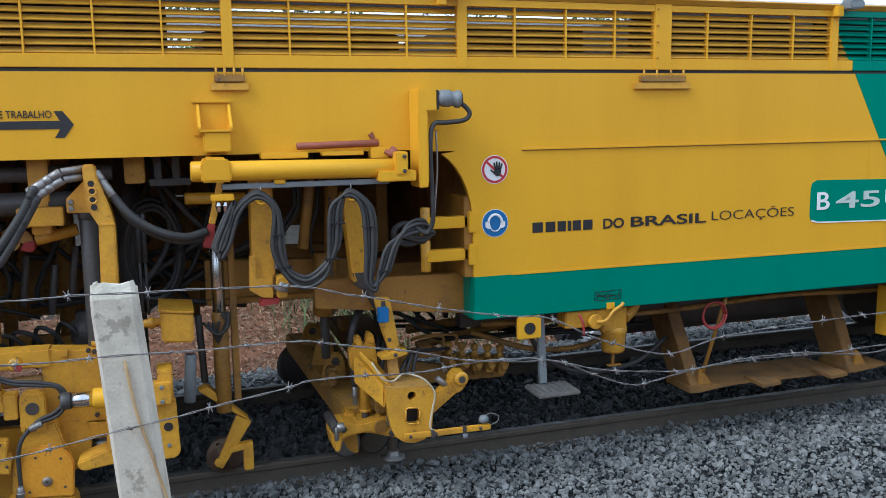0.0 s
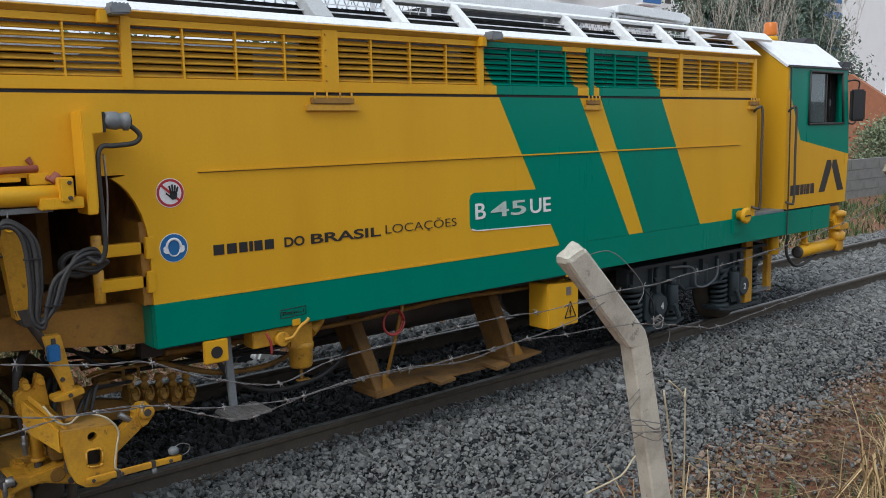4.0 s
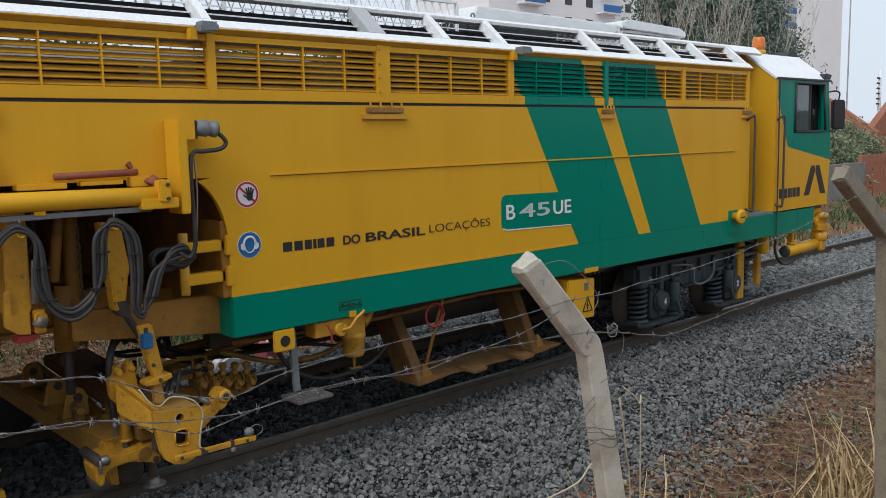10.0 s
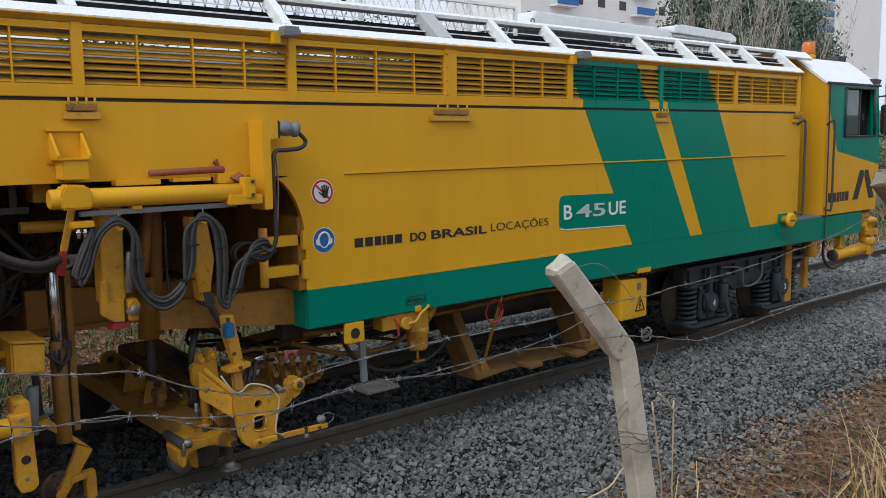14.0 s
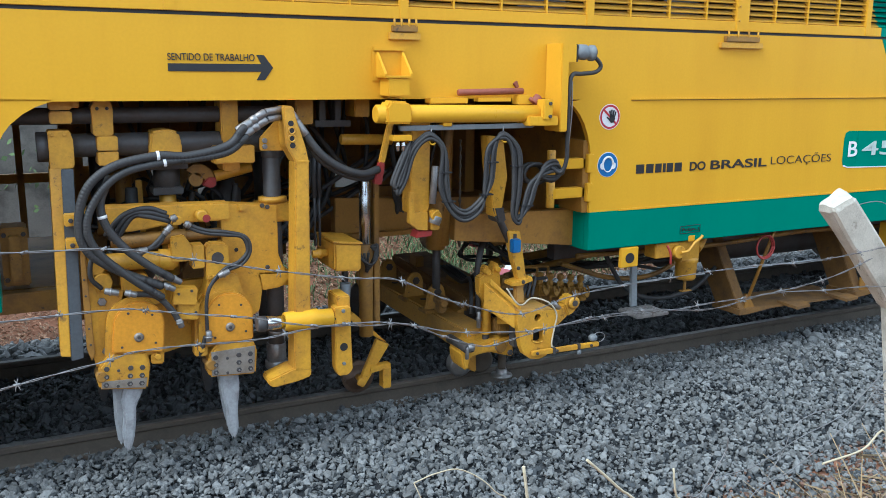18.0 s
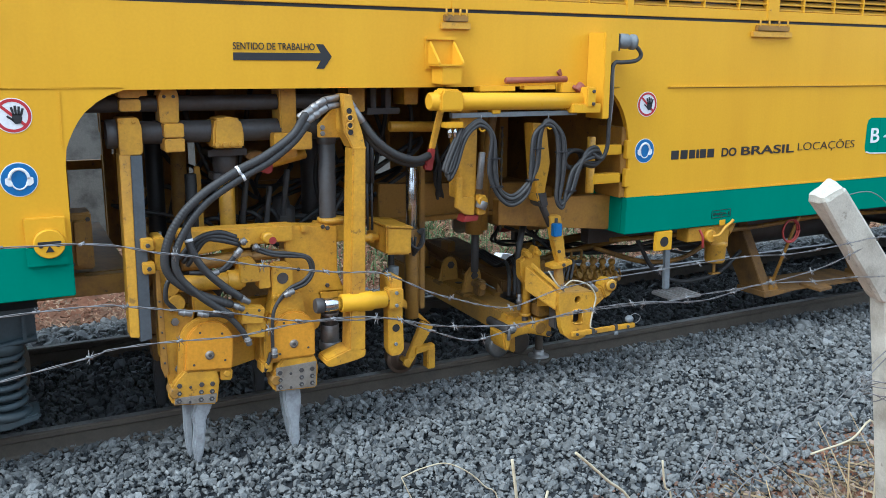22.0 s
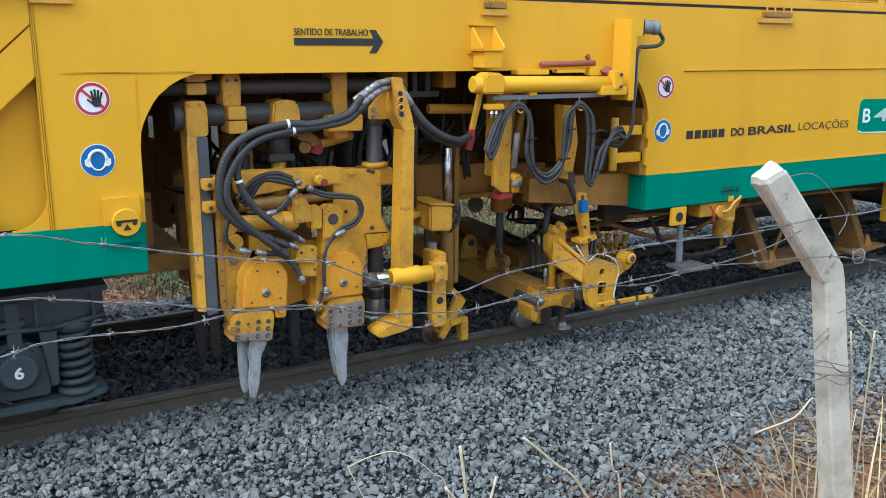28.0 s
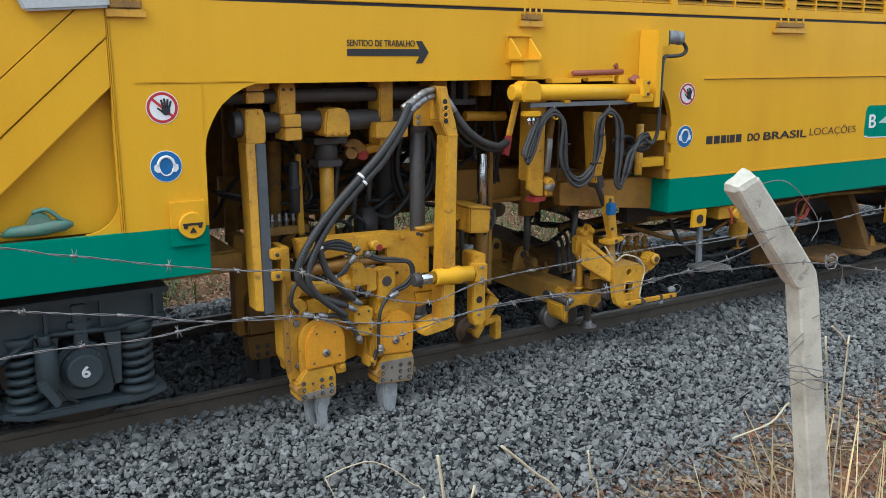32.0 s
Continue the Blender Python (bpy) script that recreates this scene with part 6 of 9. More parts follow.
    for k in range(5):
        part("inner_hose", hose([(-3.0 + 0.12 * k, 0.80, 1.24), (-2.98 + 0.13 * k, 0.70, 1.38 + 0.02 * k), (-2.86 + 0.12 * k, 0.66, 1.42), (-2.76 + 0.1 * k, 0.72, 1.33), (-2.70 + 0.1 * k, 0.8, 1.2)], 0.014, 6, 7), RUBBER, u)
    part("drive_shaft", rod((-2.95, 0.2, 1.1), (-2.95, 0.95, 1.1), 0.1, 18), DARK, u)
    # hoses riding on the unit
    for k in range(3):
        d = 0.022 * k
        part("unit_hose", hose([(-3.13 + d, 0.02, 1.33 - d), (-3.04 + d, -0.02, 1.44 - 0.3 * d), (-2.92, -0.04, 1.475 - d), (-2.82 + 0.01 * k, -0.04, 1.44 - d)], 0.014), RUBBER, u)
    part("unit_hose", hose([(-2.98, -0.02, 1.22), (-2.90, -0.05, 1.27), (-2.84, -0.05, 1.33), (-2.80, -0.04, 1.38)], 0.013), RUBBER, u)
    part("unit_hose", hose([(-3.08, 0.0, 1.25), (-2.99, -0.04, 1.25), (-2.88, -0.05, 1.27), (-2.82, -0.05, 1.36)], 0.013), RUBBER, u)
    for k in range(2):
        d = 0.016 * k
        part("unit_hose", hose([(-2.73, -0.04, 1.38 - d), (-2.62, -0.05, 1.335 - d), (-2.50, -0.05, 1.315 - d), (-2.40 - d, -0.05, 1.28), (-2.372 - d, -0.04, 1.20), (-2.42 - d, -0.04, 1.125 + d), (-2.52, -0.03, 1.085 + d), (-2.60, -0.04, 1.02), (-2.63, -0.04, 0.92), (-2.632, -0.03, 0.72)], 0.011), RUBBER, u)
    for a, b in (((-2.80, 1.405), (-2.77, 1.425)), ((-2.84, 1.33), (-2.80, 1.375)), ((-2.73, 1.385), (-2.70, 1.365)), ((-2.56, 1.07), (-2.50, 1.095)), ((-2.83, 1.10), (-2.765, 1.055)), ((-2.86, 1.055), (-2.80, 1.02)), ((-3.06, 1.03), (-3.0, 1.01)), ((-3.16, 1.05), (-3.09, 1.03)), ((-2.99, 1.24), (-2.93, 1.255)), ((-2.79, 0.85), (-2.775, 0.80)), ((-2.63, 0.70), (-2.63, 0.76))):
        part("hose_fitting", merge(rod((a[0], -0.06, a[1]), (b[0], -0.06, b[1]), 0.018, 10), rod(((a[0] * 2 + b[0]) / 3, -0.06, (a[1] * 2 + b[1]) / 3), ((a[0] + b[0]) / 2, -0.06, (a[1] + b[1]) / 2), 0.024, 6)), STEEL, u)
    part("tee_block", box(-2.79, -2.745, -0.06, -0.01, 1.375, 1.42, 0.004), GREASY, u)
    part("unit_hose", hose([(-3.17, 0.0, 1.05), (-3.22, -0.03, 1.12), (-3.21, -0.05, 1.22), (-3.15, -0.04, 1.27)], 0.013), RUBBER, u)
    part("unit_hose", hose([(-3.02, -0.03, 1.01), (-2.90, -0.05, 0.99), (-2.82, -0.05, 0.90), (-2.79, -0.05, 0.84)], 0.017), RUBBER, u)
    part("unit_hose", hose([(-2.64, -0.02, 0.72), (-2.66, -0.02, 0.66), (-2.68, 0.0, 0.60)], 0.013), RUBBER, u)


tamping_unit()


# each bundle: the points raised and the points lowered
def slack(raised, lowered, r, n=10):
    """A hose drawn as short rigid links between two guide lines; each link is keyed from the raised to the lowered shape."""
    m = len(lowered) - 1
    lowered = [(x + 0.03 * i / m, y, z - 0.065 * i / m) for i, (x, y, z) in enumerate(lowered)]
    up, down = curve(raised, 9), curve(lowered, 9)
    links = []
    for i in range(0, len(up) - 1):
        length = 0.5 * ((up[i + 1] - up[i]).length + (down[i + 1] - down[i]).length)
        ob = part("supply_hose_link", sweep([(0, 0, q * length * 0.5 + s * r) for q, s in ((-1, -1.0), (-1, -0.75), (-1, -0.35), (-1, 0), (1, 0), (1, 0.35), (1, 0.75), (1, 1.0))], [r * 0.25, r * 0.72, r, r, r, r, r * 0.72, r * 0.25], n), RUBBER, MACHINE)
        links.append((ob, link_pose(up[i], up[i + 1]), link_pose(down[i], down[i + 1])))
    k = int(len(links) * 0.33)
    part("hose_tie", lathe([(-0.008, r * 1.02), (-0.008, r * 1.12), (0.008, r * 1.12), (0.008, r * 1.02)], (0, 0, 0), (0, 0, 1), 14), PAPER, links[k][0], "white cable tie")
    return links


def link_pose(a, b):
    q = (b - a).to_track_quat("Z", "Y")
    return Matrix.Translation((a + b) / 2) @ q.to_matrix().to_4x4()


LINKS = slack([(-2.40, -0.10, 1.89), (-2.487, -0.10, 1.80), (-2.697, -0.10, 1.752), (-2.864, -0.10, 1.757), (-3.075, -0.10, 1.711), (-3.205, -0.10, 1.611), (-3.260, -0.09, 1.446), (-3.238, -0.08, 1.288), (-3.101, -0.07, 1.164), (-2.874, -0.06, 1.05)],
              [(-2.40, -0.10, 1.89), (-2.47, -0.10, 1.77), (-2.60, -0.10, 1.60), (-2.74, -0.10, 1.46), (-2.93, -0.10, 1.27), (-3.06, -0.10, 1.12), (-3.15, -0.09, 0.98), (-3.16, -0.08, 0.88), (-3.06, -0.07, 0.78), (-2.874, -0.06, 0.695)], 0.0235)
LINKS += slack([(-2.39, -0.10, 1.84), (-2.488, -0.10, 1.765), (-2.66, -0.10, 1.735), (-2.832, -0.10, 1.72), (-3.028, -0.10, 1.675), (-3.156, -0.10, 1.57), (-3.225, -0.10, 1.414), (-3.18, -0.09, 1.268), (-3.022, -0.08, 1.107), (-2.876, -0.07, 0.99)],
               [(-2.39, -0.10, 1.84), (-2.46, -0.10, 1.73), (-2.58, -0.10, 1.555), (-2.72, -0.10, 1.42), (-2.90, -0.10, 1.24), (-3.02, -0.10, 1.08), (-3.09, -0.10, 0.95), (-3.10, -0.09, 0.85), (-3.02, -0.08, 0.745), (-2.876, -0.07, 0.635)], 0.021)
LINKS += slack([(-3.10, -0.06, 1.64), (-3.15, -0.07, 1.52), (-3.13, -0.08, 1.40), (-3.05, -0.08, 1.28), (-2.93, -0.08, 1.17), (-2.82, -0.07, 1.09)],
               [(-2.95, -0.06, 1.20), (-3.0, -0.07, 1.10), (-3.0, -0.08, 1.0), (-2.97, -0.08, 0.90), (-2.9, -0.08, 0.81), (-2.82, -0.07, 0.735)], 0.022)


# ---- the gear beside the bay: feed cylinder, brackets, hose festoon ----
def festoon():
    c = MACHINE
    pan = part("catch_pan", merge(box(-1.603, -1.401, -0.010, 0.0, 2.145, 2.337, 0.003), box(-1.58, -1.41, -0.15, 0.0, 2.163, 2.177, 0.003)), YELLOW, c, "yellow hopper bracket on the side beam")
    for x in (-1.58, -1.418):
        part("pan_gusset", across([(-0.005, 2.314), (-0.02, 2.314), (-0.15, 2.19), (-0.15, 2.172), (-0.005, 2.172)], x - 0.003, x + 0.013, 0.003), YELLOW, pan)
    part("pan_lip", box(-1.603, -1.401, -0.028, -0.006, 2.318, 2.34, 0.004), YELLOW, pan)
    part("pan_block", box(-1.556, -1.419, -0.14, 0.0, 2.058, 2.165, 0.005), YELLOW, pan)
    cyl = part("feed_cylinder", lathe([(0, 0.045), (0.008, 0.054), (1.15, 0.054), (1.155, 0.045)], (-1.635, -0.12, 1.958), (1, 0, -0.012), 26), YELLOW, c, "long yellow horizontal cylinder")
    part("cylinder_head", prism([(-1.585, 1.90), (-1.425, 1.90), (-1.425, 1.99), (-1.45, 2.03), (-1.56, 2.035), (-1.585, 2.0)], -0.185, -0.06, 0.012), YELLOW, cyl)
    part("end_bracket", merge(box(-0.628, -0.41, -0.195, -0.05, 1.872, 1.932, 0.005), box(-0.529, -0.459, -0.205, -0.06, 1.909, 2.037, 0.006)), YELLOW, cyl)
    bolts("bolt", [(-0.482, -0.205, 2.01), (-0.482, -0.205, 1.93)], 0.012, DARK, cyl)
    gr = part("grey_rail", box(-1.478, -0.55, -0.13, -0.09, 1.856, 1.886, 0.003), GREY, c, "grey steel rail carrying the hoses")
    for x in (-1.17, -0.60):
        part("rail_clip", box(x - 0.03, x + 0.03, -0.14, -0.08, 1.878, 1.905, 0.004), YELLOW, gr)
    for x in (-1.277, -0.777):
        hk = part("hanger_hook", sweep([(x + 0.022 * math.cos(a), -0.15, 1.795 + 0.022 * math.sin(a)) for a in np.linspace(0.2 * math.pi, 2.1 * math.pi, 18)], 0.006, 6), YELLOW, gr)
        part("hanger_pin", rod((x, -0.13, 1.80), (x, -0.13, 1.87), 0.005, 6), STEEL, gr)
    ped = part("pole_box", prism([(-0.39, 1.83), (-0.335, 1.83), (-0.335, 2.262), (-0.28, 2.262), (-0.28, 2.38), (-0.39, 2.383)], -0.187, 0.0, 0.005), YELLOW, c, "yellow upright box on the side panel")
    part("box_flange", box(-0.335, -0.328, -0.175, -0.12, 1.86, 2.25, 0.002), YELLOW, ped)
    part("plug_mount", box(-0.28, -0.262, -0.18, -0.06, 2.268, 2.378, 0.004), BLACK, ped)
    mt = part("plug", lathe([(0, 0.038), (0.03, 0.048), (0.075, 0.050), (0.08, 0.043), (0.105, 0.043), (0.11, 0.051), (0.135, 0.051), (0.14, 0.04)], (-0.265, -0.14, 2.335), (1, -0.1, -0.07), 20), GREY, c, "grey electric plug with a dark open end")
    part("plug_face", lathe([(0, 0.041), (0.006, 0.041), (0.006, 0.018), (0.014, 0.018)], (-0.128, -0.1537, 2.3254), (1, -0.1, -0.07), 18), BLACK, mt)
    part("cable", hose([(-0.15, -0.16, 2.31), (-0.11, -0.165, 2.29), (-0.075, -0.165, 2.245), (-0.11, -0.16, 2.207), (-0.22, -0.16, 2.195), (-0.29, -0.16, 2.187), (-0.315, -0.165, 2.09), (-0.305, -0.15, 1.80), (-0.30, -0.14, 1.64), (-0.33, -0.12, 1.56), (-0.40, -0.10, 1.60)], 0.014), RUBBER, c, "black cable along the box")
    part("thin_chain", hose([(-0.27, -0.13, 2.15), (-0.265, -0.13, 1.95), (-0.28, -0.13, 1.75), (-0.29, -0.13, 1.62)], 0.006), STEEL, c)
    part("red_rod", rod((-1.058, -0.05, 2.077), (-0.59, -0.05, 2.085), 0.02, 12), RUST, c, "faded red rod on the side beam")
    part("rod_rest", merge(box(-1.26, -1.0, -0.08, 0.0, 2.012, 2.045, 0.004), box(-0.92, -0.68, -0.06, 0.0, 2.02, 2.045, 0.003), box(-0.64, -0.52, -0.08, 0.0, 2.0, 2.06, 0.004)), YELLOW, c)
    part("rust_knob", merge(rod((-0.54, -0.1, 2.01), (-0.50, -0.1, 2.05), 0.03, 8), rod((-0.56, -0.08, 2.04), (-0.50, -0.12, 2.0), 0.015, 6)), RUST, c)
    part("small_tab", prism([(-0.64, 2.13), (-0.615, 2.15), (-0.60, 2.11), (-0.615, 2.10)], -0.02, 0, 0.002), RUST, c)
    for k in range(4):
        d = 0.020 * k - 0.03
        y = -0.14 - 0.012 * (k % 2)
        part("festoon_hose", hose([(-1.42, y, 1.80), (-1.46 + d * 0.6, y, 1.70), (-1.52 + d * 0.6, y, 1.56), (-1.515 + d * 0.3, y, 1.515 - d), (-1.475 + d * 0.6, y, 1.56), (-1.42 + d * 0.5, y, 1.72 - d * 0.3), (-1.35, y, 1.80 - d * 0.5), (-1.282, y, 1.822 - d * 0.5), (-1.20 - d * 0.4, y, 1.735), (-1.195 - d, y, 1.51), (-1.14, y, 1.375 - d), (-1.04, y, 1.325 - d), (-0.93, y, 1.40 - d), (-0.885 - d, y, 1.53), (-0.865 - d, y, 1.74), (-0.786, y, 1.815 - d * 0.5),
                                   (-0.69 - d, y, 1.72), (-0.675 - d, y, 1.50), (-0.69 - d * 0.6, y, 1.31), (-0.655, y, 1.27 - d * 0.7), (-0.60 - d, y, 1.36), (-0.545 - d, y + 0.01, 1.50), (-0.45 - d * 0.3, y + 0.03, 1.585 - d), (-0.34, y + 0.06, 1.60 - d), (-0.285 + d * 0.5, y + 0.09, 1.55), (-0.34, y + 0.1, 1.51 + d * 0.5), (-0.44, y + 0.14, 1.53)], 0.0125, 6, 7), RUBBER, c, "black hose hanging in loops")
    for x, z in ((-1.19, 1.60), (-1.165, 1.42), (-0.90, 1.45), (-0.865, 1.65), (-0.68, 1.62), (-0.60, 1.36)):
        part("cable_tie", box(x - 0.043, x + 0.043, -0.168, -0.128, z - 0.005, z + 0.005, 0.003), BLACK, c)
    for k in range(3):
        part("hose_fitting", merge(rod((-1.50 + 0.035 * k, -0.14, 1.80), (-1.50 + 0.035 * k, -0.14, 1.74), 0.013, 8), rod((-1.50 + 0.035 * k, -0.14, 1.78), (-1.50 + 0.035 * k, -0.14, 1.765), 0.018, 6)), CHROME, c)
    part("fitting_block", box(-1.54, -1.42, -0.17, -0.10, 1.80, 1.835, 0.004), YELLOW, c)
    # levers and rams under the cylinder
    rh = part("red_lever", moved(prism([(-1.545, 1.518), (-1.49, 1.505), (-1.466, 1.64), (-1.505, 1.648)], 0.14, 0.18, 0.006), Matrix.Translation((-0.045, -0.12, 0.015))), RED, c, "lever with a red grip")
    part("lever_bar", moved(prism([(-1.505, 1.645), (-1.468, 1.64), (-1.40, 1.90), (-1.44, 1.90)], 0.145, 0.175, 0.005), Matrix.Translation((-0.045, -0.12, 0.015))), GREASY, rh)
    part("swing_lever", moved(merge(prism([(-1.26, 2.0), (-1.135, 2.0), (-1.14, 1.36), (-1.155, 1.32), (-1.27, 1.32)], 0.16, 0.30, 0.006), prism([(-1.285, 1.46), (-1.25, 1.46), (-1.25, 1.33), (-1.16, 1.33), (-1.16, 1.21), (-1.227, 1.217), (-1.293, 1.267)], 0.14, 0.18, 0.004)), Matrix.Translation((-0.05, -0.09, 0))), GREASY, c, "yellow hanging lever")
    part("lever_toe", prism([(-1.29, 1.165), (-1.18, 1.17), (-1.17, 1.205), (-1.27, 1.21)], 0.06, 0.16, 0.004), RED, c)
    part("spring_strut", moved(merge(rod((-1.12, 0.2, 1.38), (-1.10, 0.2, 1.62), 0.022, 10), rod((-1.11, 0.2, 1.25), (-1.09, 0.2, 1.30), 0.04, 10)), Matrix.Translation((-0.06, -0.15, 0))), STEEL, c)
    part("lever_toe", merge(box(-1.19, -1.13, 0.04, 0.12, 1.21, 1.34, 0.006), rod((-1.16, 0.02, 1.30), (-1.16, 0.05, 1.30), 0.035, 14)), GREASY, c)
    part("tilt_lever", prism([(-0.80, 1.80), (-0.685, 1.79), (-0.645, 1.53), (-0.69, 1.27), (-0.745, 1.27)], 0.02, 0.13, 0.008), GREASY, c, "yellow tilting lever")
    part("tilt_piston", merge(rod((-0.70, 0.08, 1.30), (-0.58, 0.09, 1.08), 0.024, 12), prism([(-0.755, 1.34), (-0.675, 1.34), (-0.65, 1.23), (-0.72, 1.23)], 0.01, 0.14, 0.012)), DARK, c)
    part("hanging_pipe", merge(rod((-0.75, 0.75, 0.95), (-0.72, 0.75, 1.9), 0.045, 16), rod((-0.80, 0.78, 0.92), (-0.78, 0.78, 1.35), 0.07, 18)), OCHRE, c, "stained yellow hydraulic ram")
    part("hanging_rod", rod((-0.92, 0.30, 1.98), (-0.99, 0.31, 1.45), 0.032, 14), GRIMY, c)
    part("ram_piston", rod((-0.79, 0.78, 0.62), (-0.79, 0.78, 0.93), 0.03, 12), DARK, c)
    part("cross_member", merge(prism([(-1.55, 1.06), (-0.3, 1.07), (-0.3, 1.27), (-1.55, 1.33)], 0.85, 0.95, 0.006), prism([(-1.55, 1.04), (-0.3, 1.05), (-0.3, 1.08), (-1.55, 1.075)], 0.78, 1.0, 0.004)), OCHRE, c, "grimy yellow cross member")
    part("spine_beam", merge(box(-9, -3.75, 1.0, 1.9, 0.98, 1.3, 0.0), box(-0.3, 8.4, 1.0, 1.9, 0.85, 1.2, 0.0)), GRIMY, c)
    part("chain", sweep([(-0.80, 0.40, 1.75 - 0.03 * k) for k in range(26)], [0.004 if k % 2 else 0.012 for k in range(26)], 6), RAIL, c, "rusty hanging chain")
    # brackets at the cut edge of the body
    for z0, z1 in ((1.56, 1.63), (1.36, 1.43)):
        br = part("side_bracket", merge(box(-0.29, -0.02, 0.02, 0.09, z0, z1, 0.005), box(-0.03, 0.02, -0.01, 0.09, z0 - 0.03, z1 + 0.03, 0.005)), YELLOW, c)
        part("bracket_pin", rod((-0.29, 0.05, z0 - 0.06), (-0.29, 0.05, z1 + 0.06), 0.03, 12), GREASY, br)
    part("edge_strip", box(-0.05, 0.0, 0.02, 0.3, WAIST, 1.75, 0.004), OCHRE, c)
    part("hose_roll", merge(*[sweep([(-0.38 + r * math.cos(a), 0.1 + 0.03 * i, 1.53 + r * 0.75 * math.sin(a)) for a in np.linspace(0, 2 * math.pi, 22)], 0.014, 6) for i, r in enumerate((0.09, 0.075, 0.085))]), RUBBER, c)
    rng = random.Random(8)
    for k in range(4):
        x = rng.uniform(-1.3, -0.2)
        part("bay_hose", hose([(x, 0.9, 2.05), (x + rng.uniform(-0.1, 0.1), 0.8, 1.7), (x + rng.uniform(-0.1, 0.1), 0.8, 1.4), (x + rng.uniform(-0.15, 0.15), 0.9, 1.1)], rng.uniform(0.012, 0.02), 6, 7), RUBBER, c)
    part("bay_inner_wall", box(-0.28, -0.2, 1.3, 2.8, 1.25, 2.05, 0.0), GRIMY, c)


festoon()


PALE_CABLE = material("pale_dirty_cable", (0.62, 0.54, 0.38), 0.7, amount=0.6, scale=12)


# ---- the lifting carriage on the rails ----
def lifting_unit():
    c = MACHINE
    part("lifting_beam", loft([(-0.735, 0.40, 0.20), (-0.53, 0.40, 0.20), (-0.53, 0.40, 0.385), (-0.735, 0.40, 0.385)], [(-0.86, 2.3, 0.30), (-0.66, 2.3, 0.30), (-0.66, 2.3, 0.44), (-0.86, 2.3, 0.44)], 0.012), DUSTY, c, "dusty yellow cross beam of the lifting unit")
    part("beam_foot", prism([(-0.755, 0.385), (-0.69, 0.37), (-0.676, 0.079), (-0.743, 0.115), (-0.785, 0.225)], 0.34, 0.44, 0.012), GREASY, c)
    part("upper_beam", across([(0.85, 0.50), (2.3, 0.56), (2.3, 0.47), (0.85, 0.40)], -0.50, -0.14, 0.012), DIM_YELLOW, c, "dimmed yellow carriage over the track")
    part("beam_web", across([(0.8, 0.42), (2.3, 0.52), (2.3, 0.40), (0.8, 0.36)], -0.60, -0.54, 0.004), GRIMY, c)
    for y in (0.95, 1.35, 1.9):
        rb = part("beam_rib", prism([(-0.80, 0.39), (-0.62, 0.39), (-0.63, 0.55), (-0.66, 0.60), (-0.72, 0.61), (-0.765, 0.56)], y, y + 0.04, 0.01), DUSTY, c)
        bolts("pin", [(-0.695, y, 0.54)], 0.032, DARK, rb)
        part("rib_foot", box(-0.82, -0.60, y - 0.05, y + 0.09, 0.385, 0.41, 0.006), GRIMY, rb)
    part("top_pad", box(-0.40, -0.30, 1.2, 1.4, 0.51, 0.55, 0.008), GRIMY, c)
    part("top_pad", box(-0.48, -0.41, 1.8, 1.95, 0.53, 0.63, 0.008), GRIMY, c)
    part("beam_clamp", merge(prism([(-0.80, 0.44), (-0.74, 0.44), (-0.73, 0.56), (-0.79, 0.57)], 0.70, 0.80, 0.01), rod((-0.77, 0.68, 0.52), (-0.77, 0.82, 0.52), 0.03, 12)), GRIMY, c)
    for k in range(6):
        y = 0.72 + 0.26 * k
        part("beam_hole", lathe([(0, 0.028), (0.003, 0.028)], (-0.655 - 0.012 * k, y, 0.389 + 0.0105 * k), (0, 0, 1), 12), BLACK, c)
        part("stiffener", prism([(-0.56 - 0.018 * k, 0.40 + 0.008 * k), (-0.50 - 0.018 * k, 0.40 + 0.008 * k), (-0.56 - 0.018 * k, 0.50 + 0.008 * k)], y + 0.1, y + 0.12, 0.003), DIM_YELLOW, c)
    for k in range(4):
        part("carriage_hose", hose([(-0.62 + 0.05 * k, 0.55, 0.46), (-0.58 + 0.05 * k, 0.62, 0.60 + 0.03 * k), (-0.50 + 0.05 * k, 0.8, 0.66 + 0.03 * k), (-0.42 + 0.04 * k, 1.1, 0.56), (-0.40 + 0.03 * k, 1.5, 0.60)], 0.015, 6, 7), RUBBER, c)
    # jaw with rollers and lifting disc at the near rail
    jaw = part("lifting_jaw", prism([(-0.858, 0.35), (-0.808, 0.358), (-0.701, 0.338), (-0.567, 0.36), (-0.469, 0.37), (-0.452, 0.21), (-0.545, 0.238), (-0.645, 0.272), (-0.752, 0.265), (-0.804, 0.245), (-0.827, 0.156), (-0.862, 0.185), (-0.88, 0.30)], 0.2, 0.40, 0.014), GREASY, c, "chipped yellow lifting jaw above the rail")
    part("jaw_stain", lathe([(0, 0.045), (0.004, 0.04)], (-0.56, 0.2, 0.30), (0, -1, 0), 12), GRIMY, jaw)
    bolts("bolt", [(-0.80, 0.2, 0.315), (-0.49, 0.2, 0.25)], 0.022, DARK, jaw)
    part("jaw_pin", rod((-0.85, 0.16, 0.335), (-0.85, 0.44, 0.335), 0.032, 14), DARK, jaw)
    part("spring_pin", merge(rod((-0.845, 0.17, 0.34), (-0.80, 0.17, 0.345), 0.028, 12), rod((-0.85, 0.17, 0.26), (-0.85, 0.17, 0.35), 0.014, 8)), STEEL, jaw)
